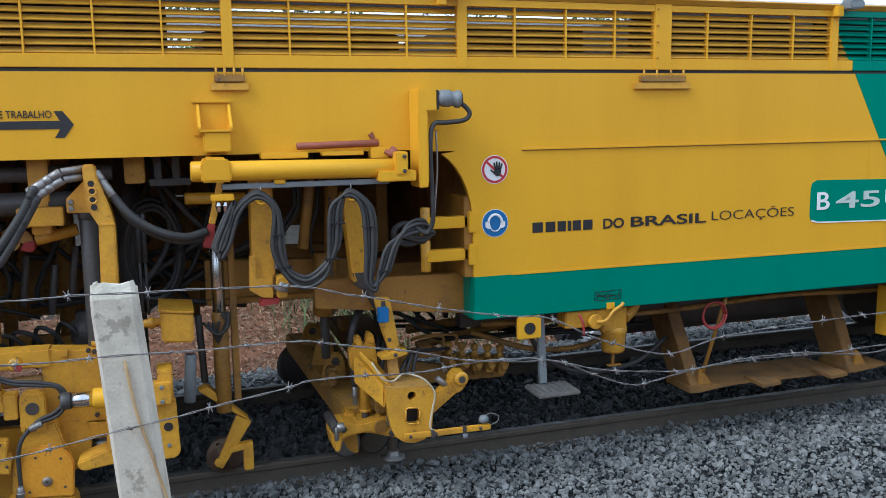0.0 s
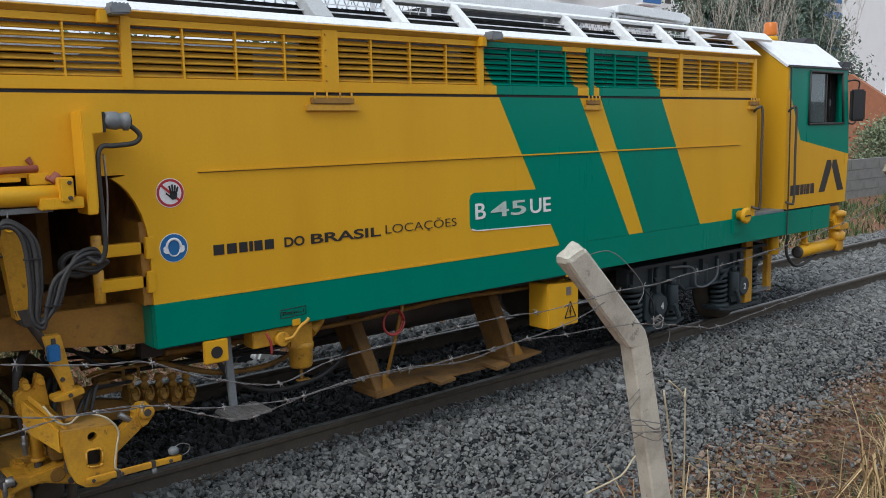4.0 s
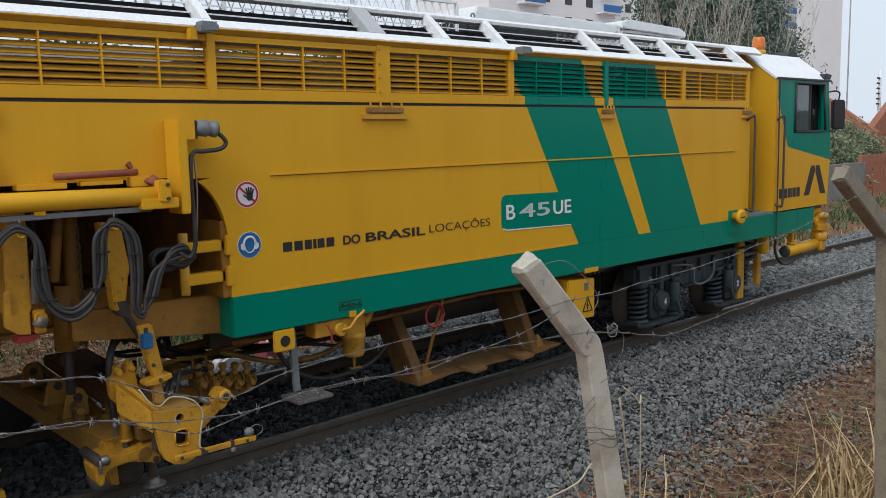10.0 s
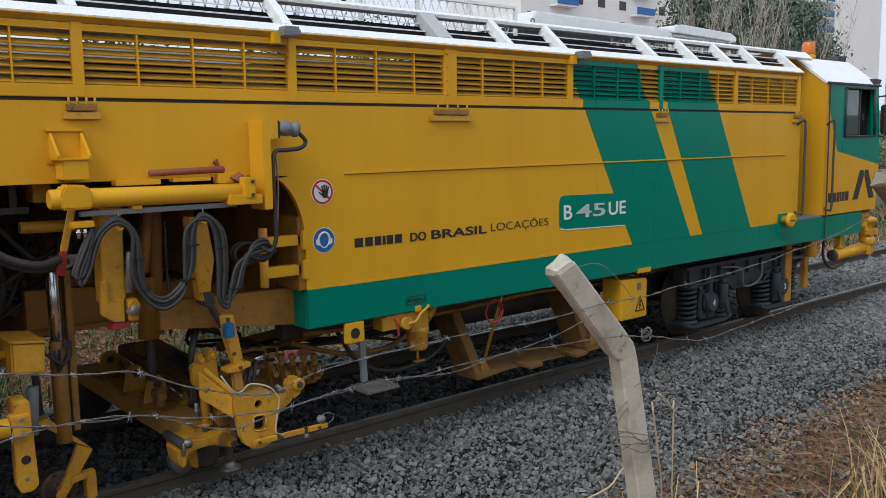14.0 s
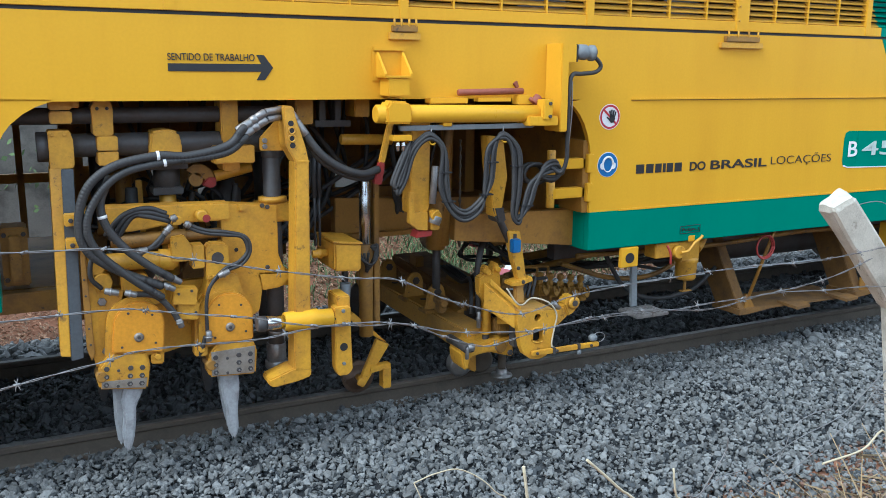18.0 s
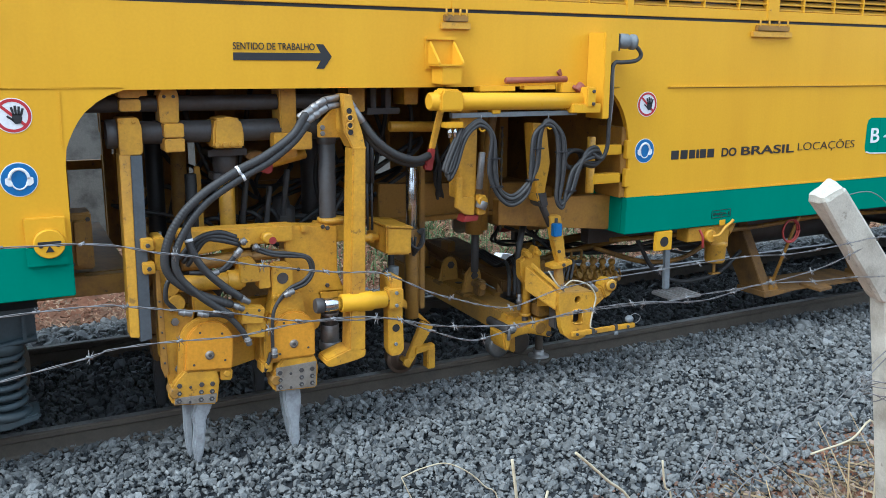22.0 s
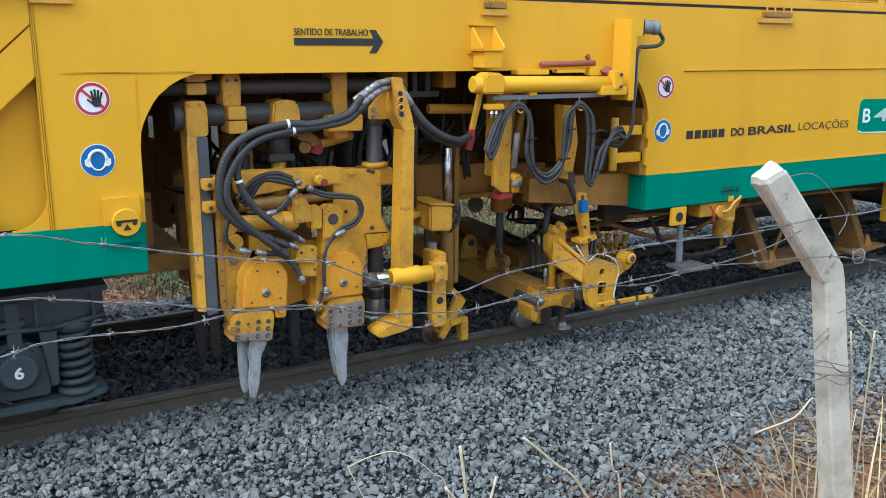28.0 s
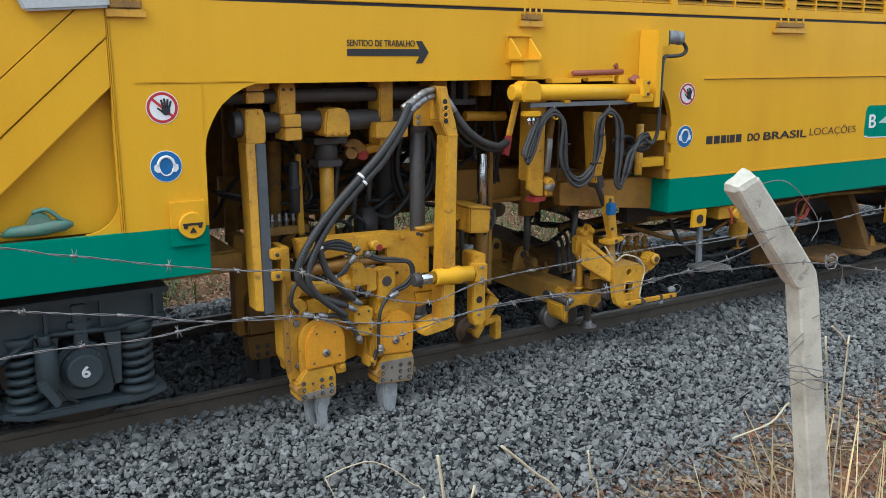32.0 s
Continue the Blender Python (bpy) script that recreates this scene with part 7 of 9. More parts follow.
    for x in (-0.715, -0.54):
        r = part("flange_roller", lathe([(0, 0.02), (0, 0.075), (0.015, 0.095), (0.028, 0.075), (0.07, 0.075), (0.08, 0.09), (0.09, 0.02)], (0, 0, 0), (0, 1, 0), 26), STEEL if x < -0.6 else RAIL, c, "worn flanged roller")
        r.location = (x, 0.50, 0.096)
        WHEELS.append((r, 0.096))
    disc = part("lifting_disc", lathe([(0, 0.03), (0.004, 0.080), (0.014, 0.080), (0.02, 0.045), (0.04, 0.042), (0.06, 0.036)], (-0.435, 0.40, 0.0), (0, 0, 1), 28), STEEL, c, "bright steel lifting disc hooked at the rail head")
    part("disc_spindle", rod((-0.435, 0.40, 0.05), (-0.435, 0.40, 0.25), 0.03, 18), RAIL, disc)
    part("guide_block", box(-0.585, -0.465, 0.2, 0.32, 0.385, 0.49, 0.008), GRIMY, c)
    window = [(-0.452, 0.392), (-0.395, 0.383), (-0.378, 0.395), (-0.376, 0.468), (-0.39, 0.486), (-0.452, 0.491), (-0.465, 0.478), (-0.466, 0.406)]
    clamp = part("clamp_plate", holed([(-0.584, 0.625), (-0.295, 0.602), (-0.277, 0.545), (-0.294, 0.424), (-0.304, 0.325), (-0.351, 0.279), (-0.411, 0.265), (-0.478, 0.278), (-0.529, 0.317), (-0.554, 0.373), (-0.585, 0.542)], [window, [(-0.425 + 0.027 * math.cos(a), 0.564 + 0.027 * math.sin(a)) for a in np.linspace(0, 2 * math.pi, 14, endpoint=False)]], -0.05, 0.0), GREASY, c, "yellow clamp plate with a square opening")
    part("window_lip", merge(*[sweep([(a, -0.052, b), (p, -0.052, q)], 0.006, 5) for (a, b), (p, q) in zip(window, window[1:] + window[:1])]), GREASY, clamp)
    # Dark block added behind the plate, so its openings look shaded.
    part("clamp_hole_backing", box(-0.54, -0.32, 0.05, 0.14, 0.33, 0.59, 0.01), DARK, clamp)
    part("clamp_top", loft([(-0.584, -0.05, 0.622), (-0.297, -0.05, 0.600), (-0.297, -0.05, 0.612), (-0.584, -0.05, 0.634)], [(-0.60, 0.20, 0.622), (-0.30, 0.20, 0.605), (-0.30, 0.20, 0.617), (-0.60, 0.20, 0.634)], 0.003), DUSTY, clamp)
    part("clamp_cheek", loft([(-0.586, -0.048, 0.54), (-0.566, -0.048, 0.54), (-0.566, -0.048, 0.622), (-0.586, -0.048, 0.622)], [(-0.60, 0.20, 0.47), (-0.58, 0.20, 0.47), (-0.58, 0.20, 0.622), (-0.60, 0.20, 0.622)], 0.003), GREASY, clamp)
    part("clamp_cheek", loft([(-0.31, 0.0, 0.33), (-0.29, 0.0, 0.33), (-0.29, 0.0, 0.60), (-0.31, 0.0, 0.60)], [(-0.31, 0.16, 0.42), (-0.29, 0.16, 0.42), (-0.29, 0.16, 0.605), (-0.31, 0.16, 0.605)], 0.003), GRIMY, clamp)
    part("clamp_arm", loft([(-0.735, 0.16, 0.62), (-0.60, 0.26, 0.60), (-0.60, 0.26, 0.77), (-0.735, 0.16, 0.80)], [(-0.592, -0.035, 0.50), (-0.50, 0.14, 0.45), (-0.50, 0.14, 0.615), (-0.592, -0.035, 0.63)], 0.008), GREASY, c, "slanting yellow arm of the rail clamp")
    part("arm_rib", loft([(-0.70, 0.14, 0.79), (-0.685, 0.14, 0.79), (-0.685, 0.14, 0.82), (-0.70, 0.14, 0.82)], [(-0.56, -0.03, 0.625), (-0.545, -0.03, 0.625), (-0.545, -0.03, 0.65), (-0.56, -0.03, 0.65)], 0.003), GREASY, c)
    part("post_head", merge(prism([(-0.749, 0.817), (-0.708, 0.839), (-0.71, 0.89), (-0.673, 0.90), (-0.666, 0.843), (-0.644, 0.841), (-0.627, 0.921), (-0.589, 0.90), (-0.569, 0.724), (-0.58, 0.624), (-0.659, 0.59), (-0.74, 0.70)], 0.2, 0.27, 0.008), rod((-0.69, 0.17, 0.86), (-0.69, 0.30, 0.86), 0.022, 10), rod((-0.61, 0.17, 0.87), (-0.61, 0.30, 0.87), 0.02, 10)), GREASY, c, "forked yellow head of the lifting post")
    part("upright_post", merge(rod((-0.638, 0.29, 0.39), (-0.65, 0.29, 0.83), 0.037, 18), rod((-0.638, 0.29, 0.385), (-0.638, 0.29, 0.405), 0.042, 18)), GREASY, c)
    part("post_piston", rod((-0.637, 0.29, 0.30), (-0.638, 0.29, 0.39), 0.024, 14), DARK, c)
    part("black_ram", merge(rod((-0.708, 0.27, 0.56), (-0.72, 0.28, 0.80), 0.018, 12), hose([(-0.72, 0.28, 0.78), (-0.71, 0.28, 0.92), (-0.65, 0.34, 1.02), (-0.56, 0.45, 1.05), (-0.48, 0.6, 0.95)], 0.024)), RUBBER, c, "black hydraulic hose")
    part("ram_nipple", merge(rod((-0.706, 0.27, 0.44), (-0.706, 0.27, 0.56), 0.016, 10), rod((-0.706, 0.27, 0.49), (-0.706, 0.27, 0.52), 0.022, 6)), STEEL, c)
    cr = part("clamp_ram", merge(prism([(-0.299, 0.372), (-0.265, 0.39), (-0.112, 0.503), (-0.075, 0.535), (-0.10, 0.60), (-0.17, 0.585), (-0.305, 0.482)], 0.05, 0.11, 0.012), prism([(-0.115, 0.51), (-0.055, 0.541), (-0.036, 0.60), (-0.045, 0.645), (-0.08, 0.664), (-0.128, 0.651), (-0.155, 0.60)], 0.03, 0.13, 0.012)), GREASY, c, "yellow hinged arm of the rail clamp")
    part("ram_boss", lathe([(0, 0.045), (0.02, 0.045), (0.025, 0.03)], (-0.082, 0.03, 0.612), (0, -1, 0), 16), GREASY, cr)
    part("boss_socket", lathe([(0, 0.022), (0.004, 0.022)], (-0.082, 0.004, 0.612), (0, -1, 0), 14), DARK, cr)
    part("arm_nut", rod((-0.16, 0.07, 0.56), (-0.23, 0.07, 0.62), 0.02, 8), STEEL, cr)
    part("pale_cable", hose([(-0.66, -0.02, 0.79), (-0.60, -0.05, 0.69), (-0.53, -0.02, 0.66), (-0.472, -0.03, 0.70), (-0.40, -0.06, 0.69), (-0.335, -0.075, 0.65), (-0.287, -0.075, 0.57), (-0.302, -0.07, 0.47), (-0.318, -0.07, 0.36), (-0.28, -0.07, 0.33)], 0.006), PALE_CABLE, c, "pale cable looped over the clamp")
    for k in range(3):
        part("clamp_hose", hose([(-0.45 + 0.04 * k, 0.12, 0.66), (-0.40 + 0.04 * k, 0.16, 0.72 + 0.03 * k), (-0.30 + 0.03 * k, 0.3, 0.74), (-0.2 + 0.1 * k, 0.5, 0.68)], 0.012), RUBBER, c)
    bar = part("feeler_bar", moved(box(-0.277, 0.277, -0.014, 0.014, -0.017, 0.017, 0.004), Matrix.Translation((-0.208, -0.08, 0.322)) @ Matrix.Rotation(radians(0.5), 4, "Y")), GREASY, c, "yellow feeler bar along the rail")
    bolts("bolt", [(-0.45, -0.094, 0.325), (-0.29, -0.094, 0.322), (0.0, -0.094, 0.320)], 0.011, DARK, bar)
    for x in (-0.115, -0.32):
        part("bar_clip", box(x, x + 0.023, -0.10, -0.06, 0.298, 0.345, 0.003), DARK, bar)
    part("bar_stud", rod((-0.10, -0.09, 0.27), (-0.10, -0.09, 0.30), 0.016, 8), GREY, bar)
    part("bar_knob", lathe([(0, 0.012), (0.012, 0.03), (0.035, 0.032), (0.05, 0.018)], (0.03, -0.07, 0.34), (0, 0, 1), 12), GREY, bar)
    part("bar_loop", hose([(0.03, -0.07, 0.385), (0.08, -0.07, 0.40), (0.13, -0.07, 0.375), (0.12, -0.07, 0.34), (0.08, -0.07, 0.325)], 0.003), STEEL, bar)
    lv = part("lever_arm", prism([(-0.62, 1.16), (-0.52, 1.155), (-0.458, 0.81), (-0.52, 0.80), (-0.57, 0.955)], 0.05, 0.11, 0.006), GREASY, c, "slanting yellow lever")
    part("lever_plate", prism([(-0.592, 0.808), (-0.427, 0.834), (-0.418, 0.803), (-0.521, 0.776), (-0.592, 0.782)], 0.03, 0.13, 0.005), GREASY, lv)
    part("lever_rod", prism([(-0.54, 0.785), (-0.48, 0.78), (-0.46, 0.642), (-0.53, 0.648)], 0.06, 0.10, 0.006), DUSTY, lv)
    part("lever_slot", box(-0.575, -0.55, 0.044, 0.052, 1.09, 1.14, 0.002), DARK, lv)
    bolts("bolt", [(-0.53, 0.05, 0.90), (-0.50, 0.03, 0.805)], 0.013, DARK, lv)
    part("blue_sensor", box(-0.605, -0.54, 0.0, 0.05, 1.018, 1.108, 0.006), BLUE, c, "small blue sensor")
    for k in range(5):
        x = 0.055 + 0.096 * k
        v = part("valve_block", merge(box(x - 0.03, x + 0.03, 0.62, 0.78, 0.50 - 0.02 * k, 0.585 - 0.015 * k, 0.006), lathe([(0, 0.026), (0.03, 0.026), (0.035, 0.018), (0.05, 0.018), (0.055, 0.028), (0.085, 0.028), (0.095, 0.016)], (x, 0.67, 0.585 - 0.015 * k), (0, 0, 1), 10), lathe([(0, 0.03), (0.03, 0.03), (0.03, 0.018), (0.05, 0.018)], (x, 0.62, 0.54 - 0.015 * k), (0, -1, 0), 12)), DUSTY, c, "yellow hydraulic valve")
        part("valve_loop", hose([(x - 0.018, 0.60, 0.60 - 0.015 * k), (x - 0.022, 0.58, 0.55 - 0.015 * k), (x + 0.002, 0.575, 0.52 - 0.015 * k), (x + 0.026, 0.58, 0.56 - 0.015 * k), (x + 0.018, 0.60, 0.61 - 0.015 * k)], 0.007, 4, 6), GRIMY, v)
        part("valve_stem", rod((x, 0.66, 0.42), (x, 0.66, 0.51 - 0.02 * k), 0.014, 8), GRIMY, v)
    for k in range(2):
        part("valve_pipe", hose([(0.0 + 0.1 * k, 0.64, 0.66), (0.0 + 0.1 * k, 0.63, 0.725), (-0.05 + 0.1 * k, 0.63, 0.74), (-0.17 + 0.06 * k, 0.64, 0.745), (-0.22, 0.66, 0.72)], 0.011, 5, 7), GRIMY, c)
    part("valve_rail", prism([(-0.42, 0.60), (0.0, 0.50), (0.50, 0.42), (0.50, 0.36), (-0.42, 0.38)], 0.74, 0.80, 0.005), GRIMY, c)
    part("gallery", merge(box(-0.42, -0.02, 0.60, 0.74, 0.60, 0.64, 0.005), box(-0.34, -0.28, 0.58, 0.66, 0.64, 0.70, 0.005), box(-0.18, -0.10, 0.58, 0.66, 0.64, 0.69, 0.005)), GRIMY, c, "grimy valve gallery")
    part("pull_bar", merge(rod((-0.1, 1.2, 0.66), (2.0, 1.2, 0.80), 0.035, 12), rod((-0.1, 0.95, 0.60), (1.0, 0.95, 0.75), 0.03, 10)), GRIMY, c)
    rng = random.Random(3)
    for k in range(7):
        part("carriage_hose", hose([(rng.uniform(-0.4, 0.1), 0.9 + 0.1 * k, 0.9), (rng.uniform(-0.3, 0.2), 0.85 + 0.1 * k, 0.7), (rng.uniform(0.0, 0.5), 0.9 + 0.1 * k, 0.64), (rng.uniform(0.4, 1.3), 0.9, 0.62), (rng.uniform(1.0, 1.8), 0.8, rng.uniform(0.5, 0.8))], 0.014, 6, 6), RUBBER, c)
    w = part("carriage_wheel", lathe([(0, 0.03), (0, 0.17), (0.03, 0.2), (0.05, 0.17), (0.12, 0.17), (0.12, 0.03)], (0, 0, 0), (0, 1, 0), 26), DARK, c)
    w.location = (-0.75, RAIL_FAR - 0.05, 0.17)
    WHEELS.append((w, 0.17))


lifting_unit()


# ---- gear hung below the body ----
def underside():
    c = MACHINE
    hk = part("tow_plate", box(0.29, 0.45, -0.01, 0.02, 0.832, 0.978, 0.006), YELLOW, c, "yellow plate with a round hole")
    part("plate_hole", lathe([(0, 0.038), (0.004, 0.038)], (0.37, -0.0105, 0.90), (0, -1, 0), 18), BLACK, hk)
    st = part("hanging_step", prism([(0.46, 0.98), (0.51, 0.98), (0.535, 0.50), (0.485, 0.50)], 0.08, 0.11, 0.003), GREY, c, "grey folding step")
    part("tread", merge(box(0.39, 0.68, -0.11, 0.12, 0.465, 0.49, 0.005), *[box(0.40 + 0.045 * i, 0.413 + 0.045 * i, -0.10, 0.11, 0.49, 0.497, 0.0) for i in range(6)]), STEEL, st)
    vb = part("valve_body", merge(box(0.64, 0.97, 0.03, 0.16, 0.86, 0.97, 0.006), rod((0.84, 0.03, 0.90), (0.84, -0.01, 0.90), 0.05, 14)), GREASY, c, "yellow air valve under the sill")
    part("valve_handle", hose([(0.84, -0.02, 0.90), (0.90, -0.03, 0.91), (0.95, -0.04, 0.97), (1.0, -0.04, 1.0), (1.02, -0.04, 1.02)], 0.012), GREASY, vb)
    part("pull_handle", hose([(0.72, 0.0, 0.96), (0.74, -0.02, 0.9), (0.745, -0.02, 0.82)], 0.009), RED, vb)
    part("valve_tag", box(0.915, 0.975, -0.008, 0.0, 0.975, 1.02, 0.002), YELLOW, c)
    tk = part("filter_pot", merge(lathe([(0, 0.07), (0.02, 0.08), (0.13, 0.083), (0.14, 0.092), (0.17, 0.092), (0.2, 0.06)], (1.06, 0.16, 0.64), (0, 0, 1), 22), box(0.93, 1.12, 0.08, 0.2, 0.80, 0.97, 0.012)), GREASY, c, "yellow filter pot under the sill")
    part("drain", merge(rod((1.06, 0.16, 0.55), (1.06, 0.16, 0.65), 0.012, 8), box(1.02, 1.12, 0.14, 0.18, 0.54, 0.55, 0.003)), GRIMY, tk)
    part("elbow", hose([(1.12, 0.14, 0.88), (1.2, 0.18, 0.92), (1.25, 0.2, 0.98)], 0.05), GREASY, c)
    for dx in (0.0, 1.40):
        lean = 0.05 if dx else -0.03
        lg = part("stay_leg", loft([(1.735 + dx, 0.23, 0.28), (1.84 + dx, 0.23, 0.28), (1.84 + dx, 0.50, 0.28), (1.735 + dx, 0.50, 0.28)], [(1.725 + dx + lean, 0.62, 0.98), (1.83 + dx + lean, 0.62, 0.98), (1.83 + dx + lean, 0.92, 0.98), (1.725 + dx + lean, 0.92, 0.98)], 0.006), DIM_YELLOW, c, "yellow raking leg under the body, coloured dim as in shade")
        part("leg_foot", prism([(1.71 + dx, 0.25), (1.80 + dx, 0.25), (2.10 + dx, 0.275), (2.10 + dx, 0.29), (1.84 + dx, 0.30), (1.71 + dx, 0.295)], 0.20, 0.52, 0.005), DIM_YELLOW, lg)
        part("leg_gusset", prism([(1.80 + dx, 0.29), (1.92 + dx, 0.285), (1.84 + dx, 0.40), (1.80 + dx, 0.42)], 0.235, 0.25, 0.002), OCHRE, lg)
    part("stay_brace", rod((1.84, 0.245, 0.38), (1.90, 0.08, 0.985), 0.014, 10), OCHRE, c)
    part("deck_plate", loft([(2.06, 0.24, 0.262), (3.1, 0.24, 0.245), (3.1, 0.24, 0.262), (2.06, 0.24, 0.28)], [(2.0, 0.66, 0.262), (3.1, 0.66, 0.245), (3.1, 0.66, 0.262), (2.0, 0.66, 0.28)]), DIM_YELLOW, c, "flat dirty deck between the legs")
    plank = [(2.25, 0.31), (2.235, 0.075), (2.41, 0.10), (2.43, 0.22)]
    for dx, dy in ((0.0, 0.0), (0.60, 0.0)):
        part("deck_board", loft([(x + dx, y + dy, 0.272) for x, y in plank], [(x + dx, y + dy, 0.296) for x, y in plank]), DIM_YELLOW, c, "loose dirty board")
    part("red_hose", merge(*[sweep([(1.80 + (0.095 - 0.01 * k) * math.cos(a), 0.07 + 0.012 * k, 0.845 + (0.095 - 0.006 * k) * math.sin(a)) for a in np.linspace(0, 2 * math.pi, 24)], 0.008, 6) for k in range(2)]), RED, c, "coiled red hose")
    eb = part("electric_box", prism([(3.39, 0.53), (3.78, 0.53), (3.78, 0.90), (3.39, 0.92)], 0.02, 0.25, 0.008), YELLOW, c, "yellow electric box with a warning triangle")
    tri = [(3.60, 0.60), (3.74, 0.60), (3.67, 0.74)]
    part("warning_triangle", merge(*[sweep([(a[0], 0.017, a[1]), (b[0], 0.017, b[1])], 0.006, 4) for a, b in zip(tri, tri[1:] + tri[:1])], prism([(3.665, 0.615), (3.68, 0.66), (3.668, 0.66), (3.678, 0.70), (3.655, 0.65), (3.668, 0.65)], 0.012, 0.02)), BLACK, eb)
    part("data_plate", box(3.62, 3.68, 0.015, 0.021, 0.80, 0.87, 0), STEEL, eb)
    part("box_hanger", box(3.60, 3.80, -0.01, 0.02, 0.965, 1.01, 0.003), YELLOW, c)
    for k in range(4):
        part("small_valve", rod((3.66 + 0.07 * k, 0.05, 0.93), (3.66 + 0.07 * k, 0.05, 0.98), 0.02, 8), DARK, c)
    part("air_tank", rod((1.5, 1.0, 0.72), (3.6, 1.0, 0.72), 0.2, 22), DARK, c)
    part("frame_rail", merge(box(0.1, 8.2, 0.55, 0.65, 0.80, 0.98, 0), box(0.1, 8.2, 2.3, 2.4, 0.80, 0.98, 0)), DARK, c)
    part("brake_pipe", hose([(0.2, 0.4, 0.85), (1.5, 0.38, 0.83), (2.6, 0.40, 0.86), (3.6, 0.38, 0.84), (4.6, 0.4, 0.9)], 0.02), GRIMY, c)
    part("hanging_hose", hose([(0.55, 0.5, 0.8), (0.7, 0.45, 0.55), (1.0, 0.45, 0.42), (1.4, 0.45, 0.45), (1.7, 0.5, 0.6)], 0.018), RUBBER, c)
    part("hanging_hose", hose([(0.2, 0.6, 0.75), (0.6, 0.5, 0.62), (1.0, 0.5, 0.60), (1.3, 0.5, 0.7)], 0.02), GRIMY, c)
    rv = part("red_valve", merge(box(0.42, 0.58, 2.44, 2.54, 0.52, 0.58, 0.006), box(0.42, 0.47, 2.44, 2.54, 0.58, 0.74, 0.006), box(0.42, 0.6, 2.46, 2.52, 0.72, 0.76, 0.006), rod((0.5, 2.43, 0.65), (0.5, 2.52, 0.65), 0.04, 12)), RED, c, "faded red valve frame on the far side")
    part("valve_arm", box(0.60, 0.64, 2.42, 2.5, 0.42, 0.8, 0.005), BLACK, rv)
    part("pale_lamp", lathe([(0, 0.03), (0.03, 0.07), (0.07, 0.075), (0.08, 0.05)], (-0.33, 1.86, 0.73), (-0.35, -0.5, 0.5), 16), PALE_CABLE, c, "small pale lamp on the carriage")
    part("bay_tail_rail", box(-3.7, -3.3, 0.6, 2.3, 0.82, 0.95, 0.006), GRIMY, c)


underside()

# ---- barbed wire ----
def barbed_wire(pts, seed, label):
    rng = random.Random(seed)
    line = curve(pts, 10)
    # even steps along the line
    dense = [line[0]]
    for a, b in zip(line, line[1:]):
        n = max(1, int((b - a).length / 0.012))
        dense += [a.lerp(b, (i + 1) / n) for i in range(n)]
    wob = [p + Vector((0, 0, 0.006 * noise.noise((p.x * 6, seed, 0)))) for p in dense]
    strands = []
    for ph in (0, math.pi):
        strands.append(sweep([p + Vector((0, math.cos(i * 0.75 + ph), math.sin(i * 0.75 + ph))) * 0.0012 for i, p in enumerate(wob)], 0.00095, 4))
    wire = solid("barbed_wire", merge(*strands), WIRE, label, "barbed wire", "strands of the fence")
    barb = None
    d = 0.05
    acc = 0.0
    for a, b in zip(wob, wob[1:]):
        acc += (b - a).length
        if acc > d:
            acc, d = 0.0, rng.uniform(0.11, 0.15)
            if barb is None:
                bm = merge(sweep([(-0.003, -0.002, -0.012), (0, 0, 0), (0.003, 0.002, 0.012)], [0.0006, 0.0012, 0.0006], 4), sweep([(0.005, -0.002, -0.011), (0.002, 0, 0), (-0.002, 0.002, 0.011)], [0.0006, 0.0012, 0.0006], 4),
                           sweep([(-0.005, 0, 0), (0.006, 0, 0)], 0.0028, 5))
                barb = mesh_of("barb", bm, WIRE)
            o = new("barb", barb)
            o.parent = wire
            o.location = a
            o.rotation_euler = (rng.uniform(0, 6), rng.uniform(-0.4, 0.4), 0)
    return wire


barbed_wire([(x, -3.33, z + (0.018 if -2.3 < x < -1.55 else 0)) for x, z in [(-3.6, 1.96), (-2.8, 1.925), (-2.45, 1.92), (-2.12, 1.893), (-2.0, 1.867), (-1.9, 1.843), (-1.8, 1.822), (-1.68, 1.8), (-1.6, 1.787), (-1.5, 1.758), (-1.44, 1.735), (-1.38, 1.715), (-1.31, 1.706), (-1.2, 1.729), (-1.06, 1.738), (-0.83, 1.745), (-0.647, 1.746), (-0.45, 1.737), (-0.226, 1.752)]], 1, "galvanised barbed wire sagging between concrete posts")
barbed_wire([(x, -3.33, z + (0.018 if -2.3 < x < -1.55 else 0)) for x, z in [(-3.6, 1.85), (-2.8, 1.82), (-2.456, 1.81), (-2.13, 1.79), (-2.05, 1.78), (-1.98, 1.766), (-1.87, 1.743), (-1.77, 1.72), (-1.665, 1.706), (-1.585, 1.7), (-1.5, 1.68), (-1.41, 1.65), (-1.347, 1.652), (-1.22, 1.667), (-1.07, 1.67), (-0.824, 1.667), (-0.54, 1.674), (-0.334, 1.702), (-0.24, 1.725)]], 2, "galvanised barbed wire sagging between concrete posts")
barbed_wire([(x, -3.33, z + (0.018 if -2.3 < x < -1.55 else 0)) for x, z in [(-3.6, 1.55), (-2.8, 1.63), (-2.5, 1.665), (-2.14, 1.702), (-2.09, 1.712), (-1.967, 1.712), (-1.853, 1.708), (-1.76, 1.715), (-1.665, 1.712), (-1.585, 1.695), (-1.476, 1.687), (-1.32, 1.667), (-1.15, 1.674), (-1.0, 1.674), (-0.82, 1.655), (-0.64, 1.667), (-0.436, 1.662), (-0.212, 1.645), (-0.1, 1.64)]], 3, "galvanised barbed wire twisted round the next strand")
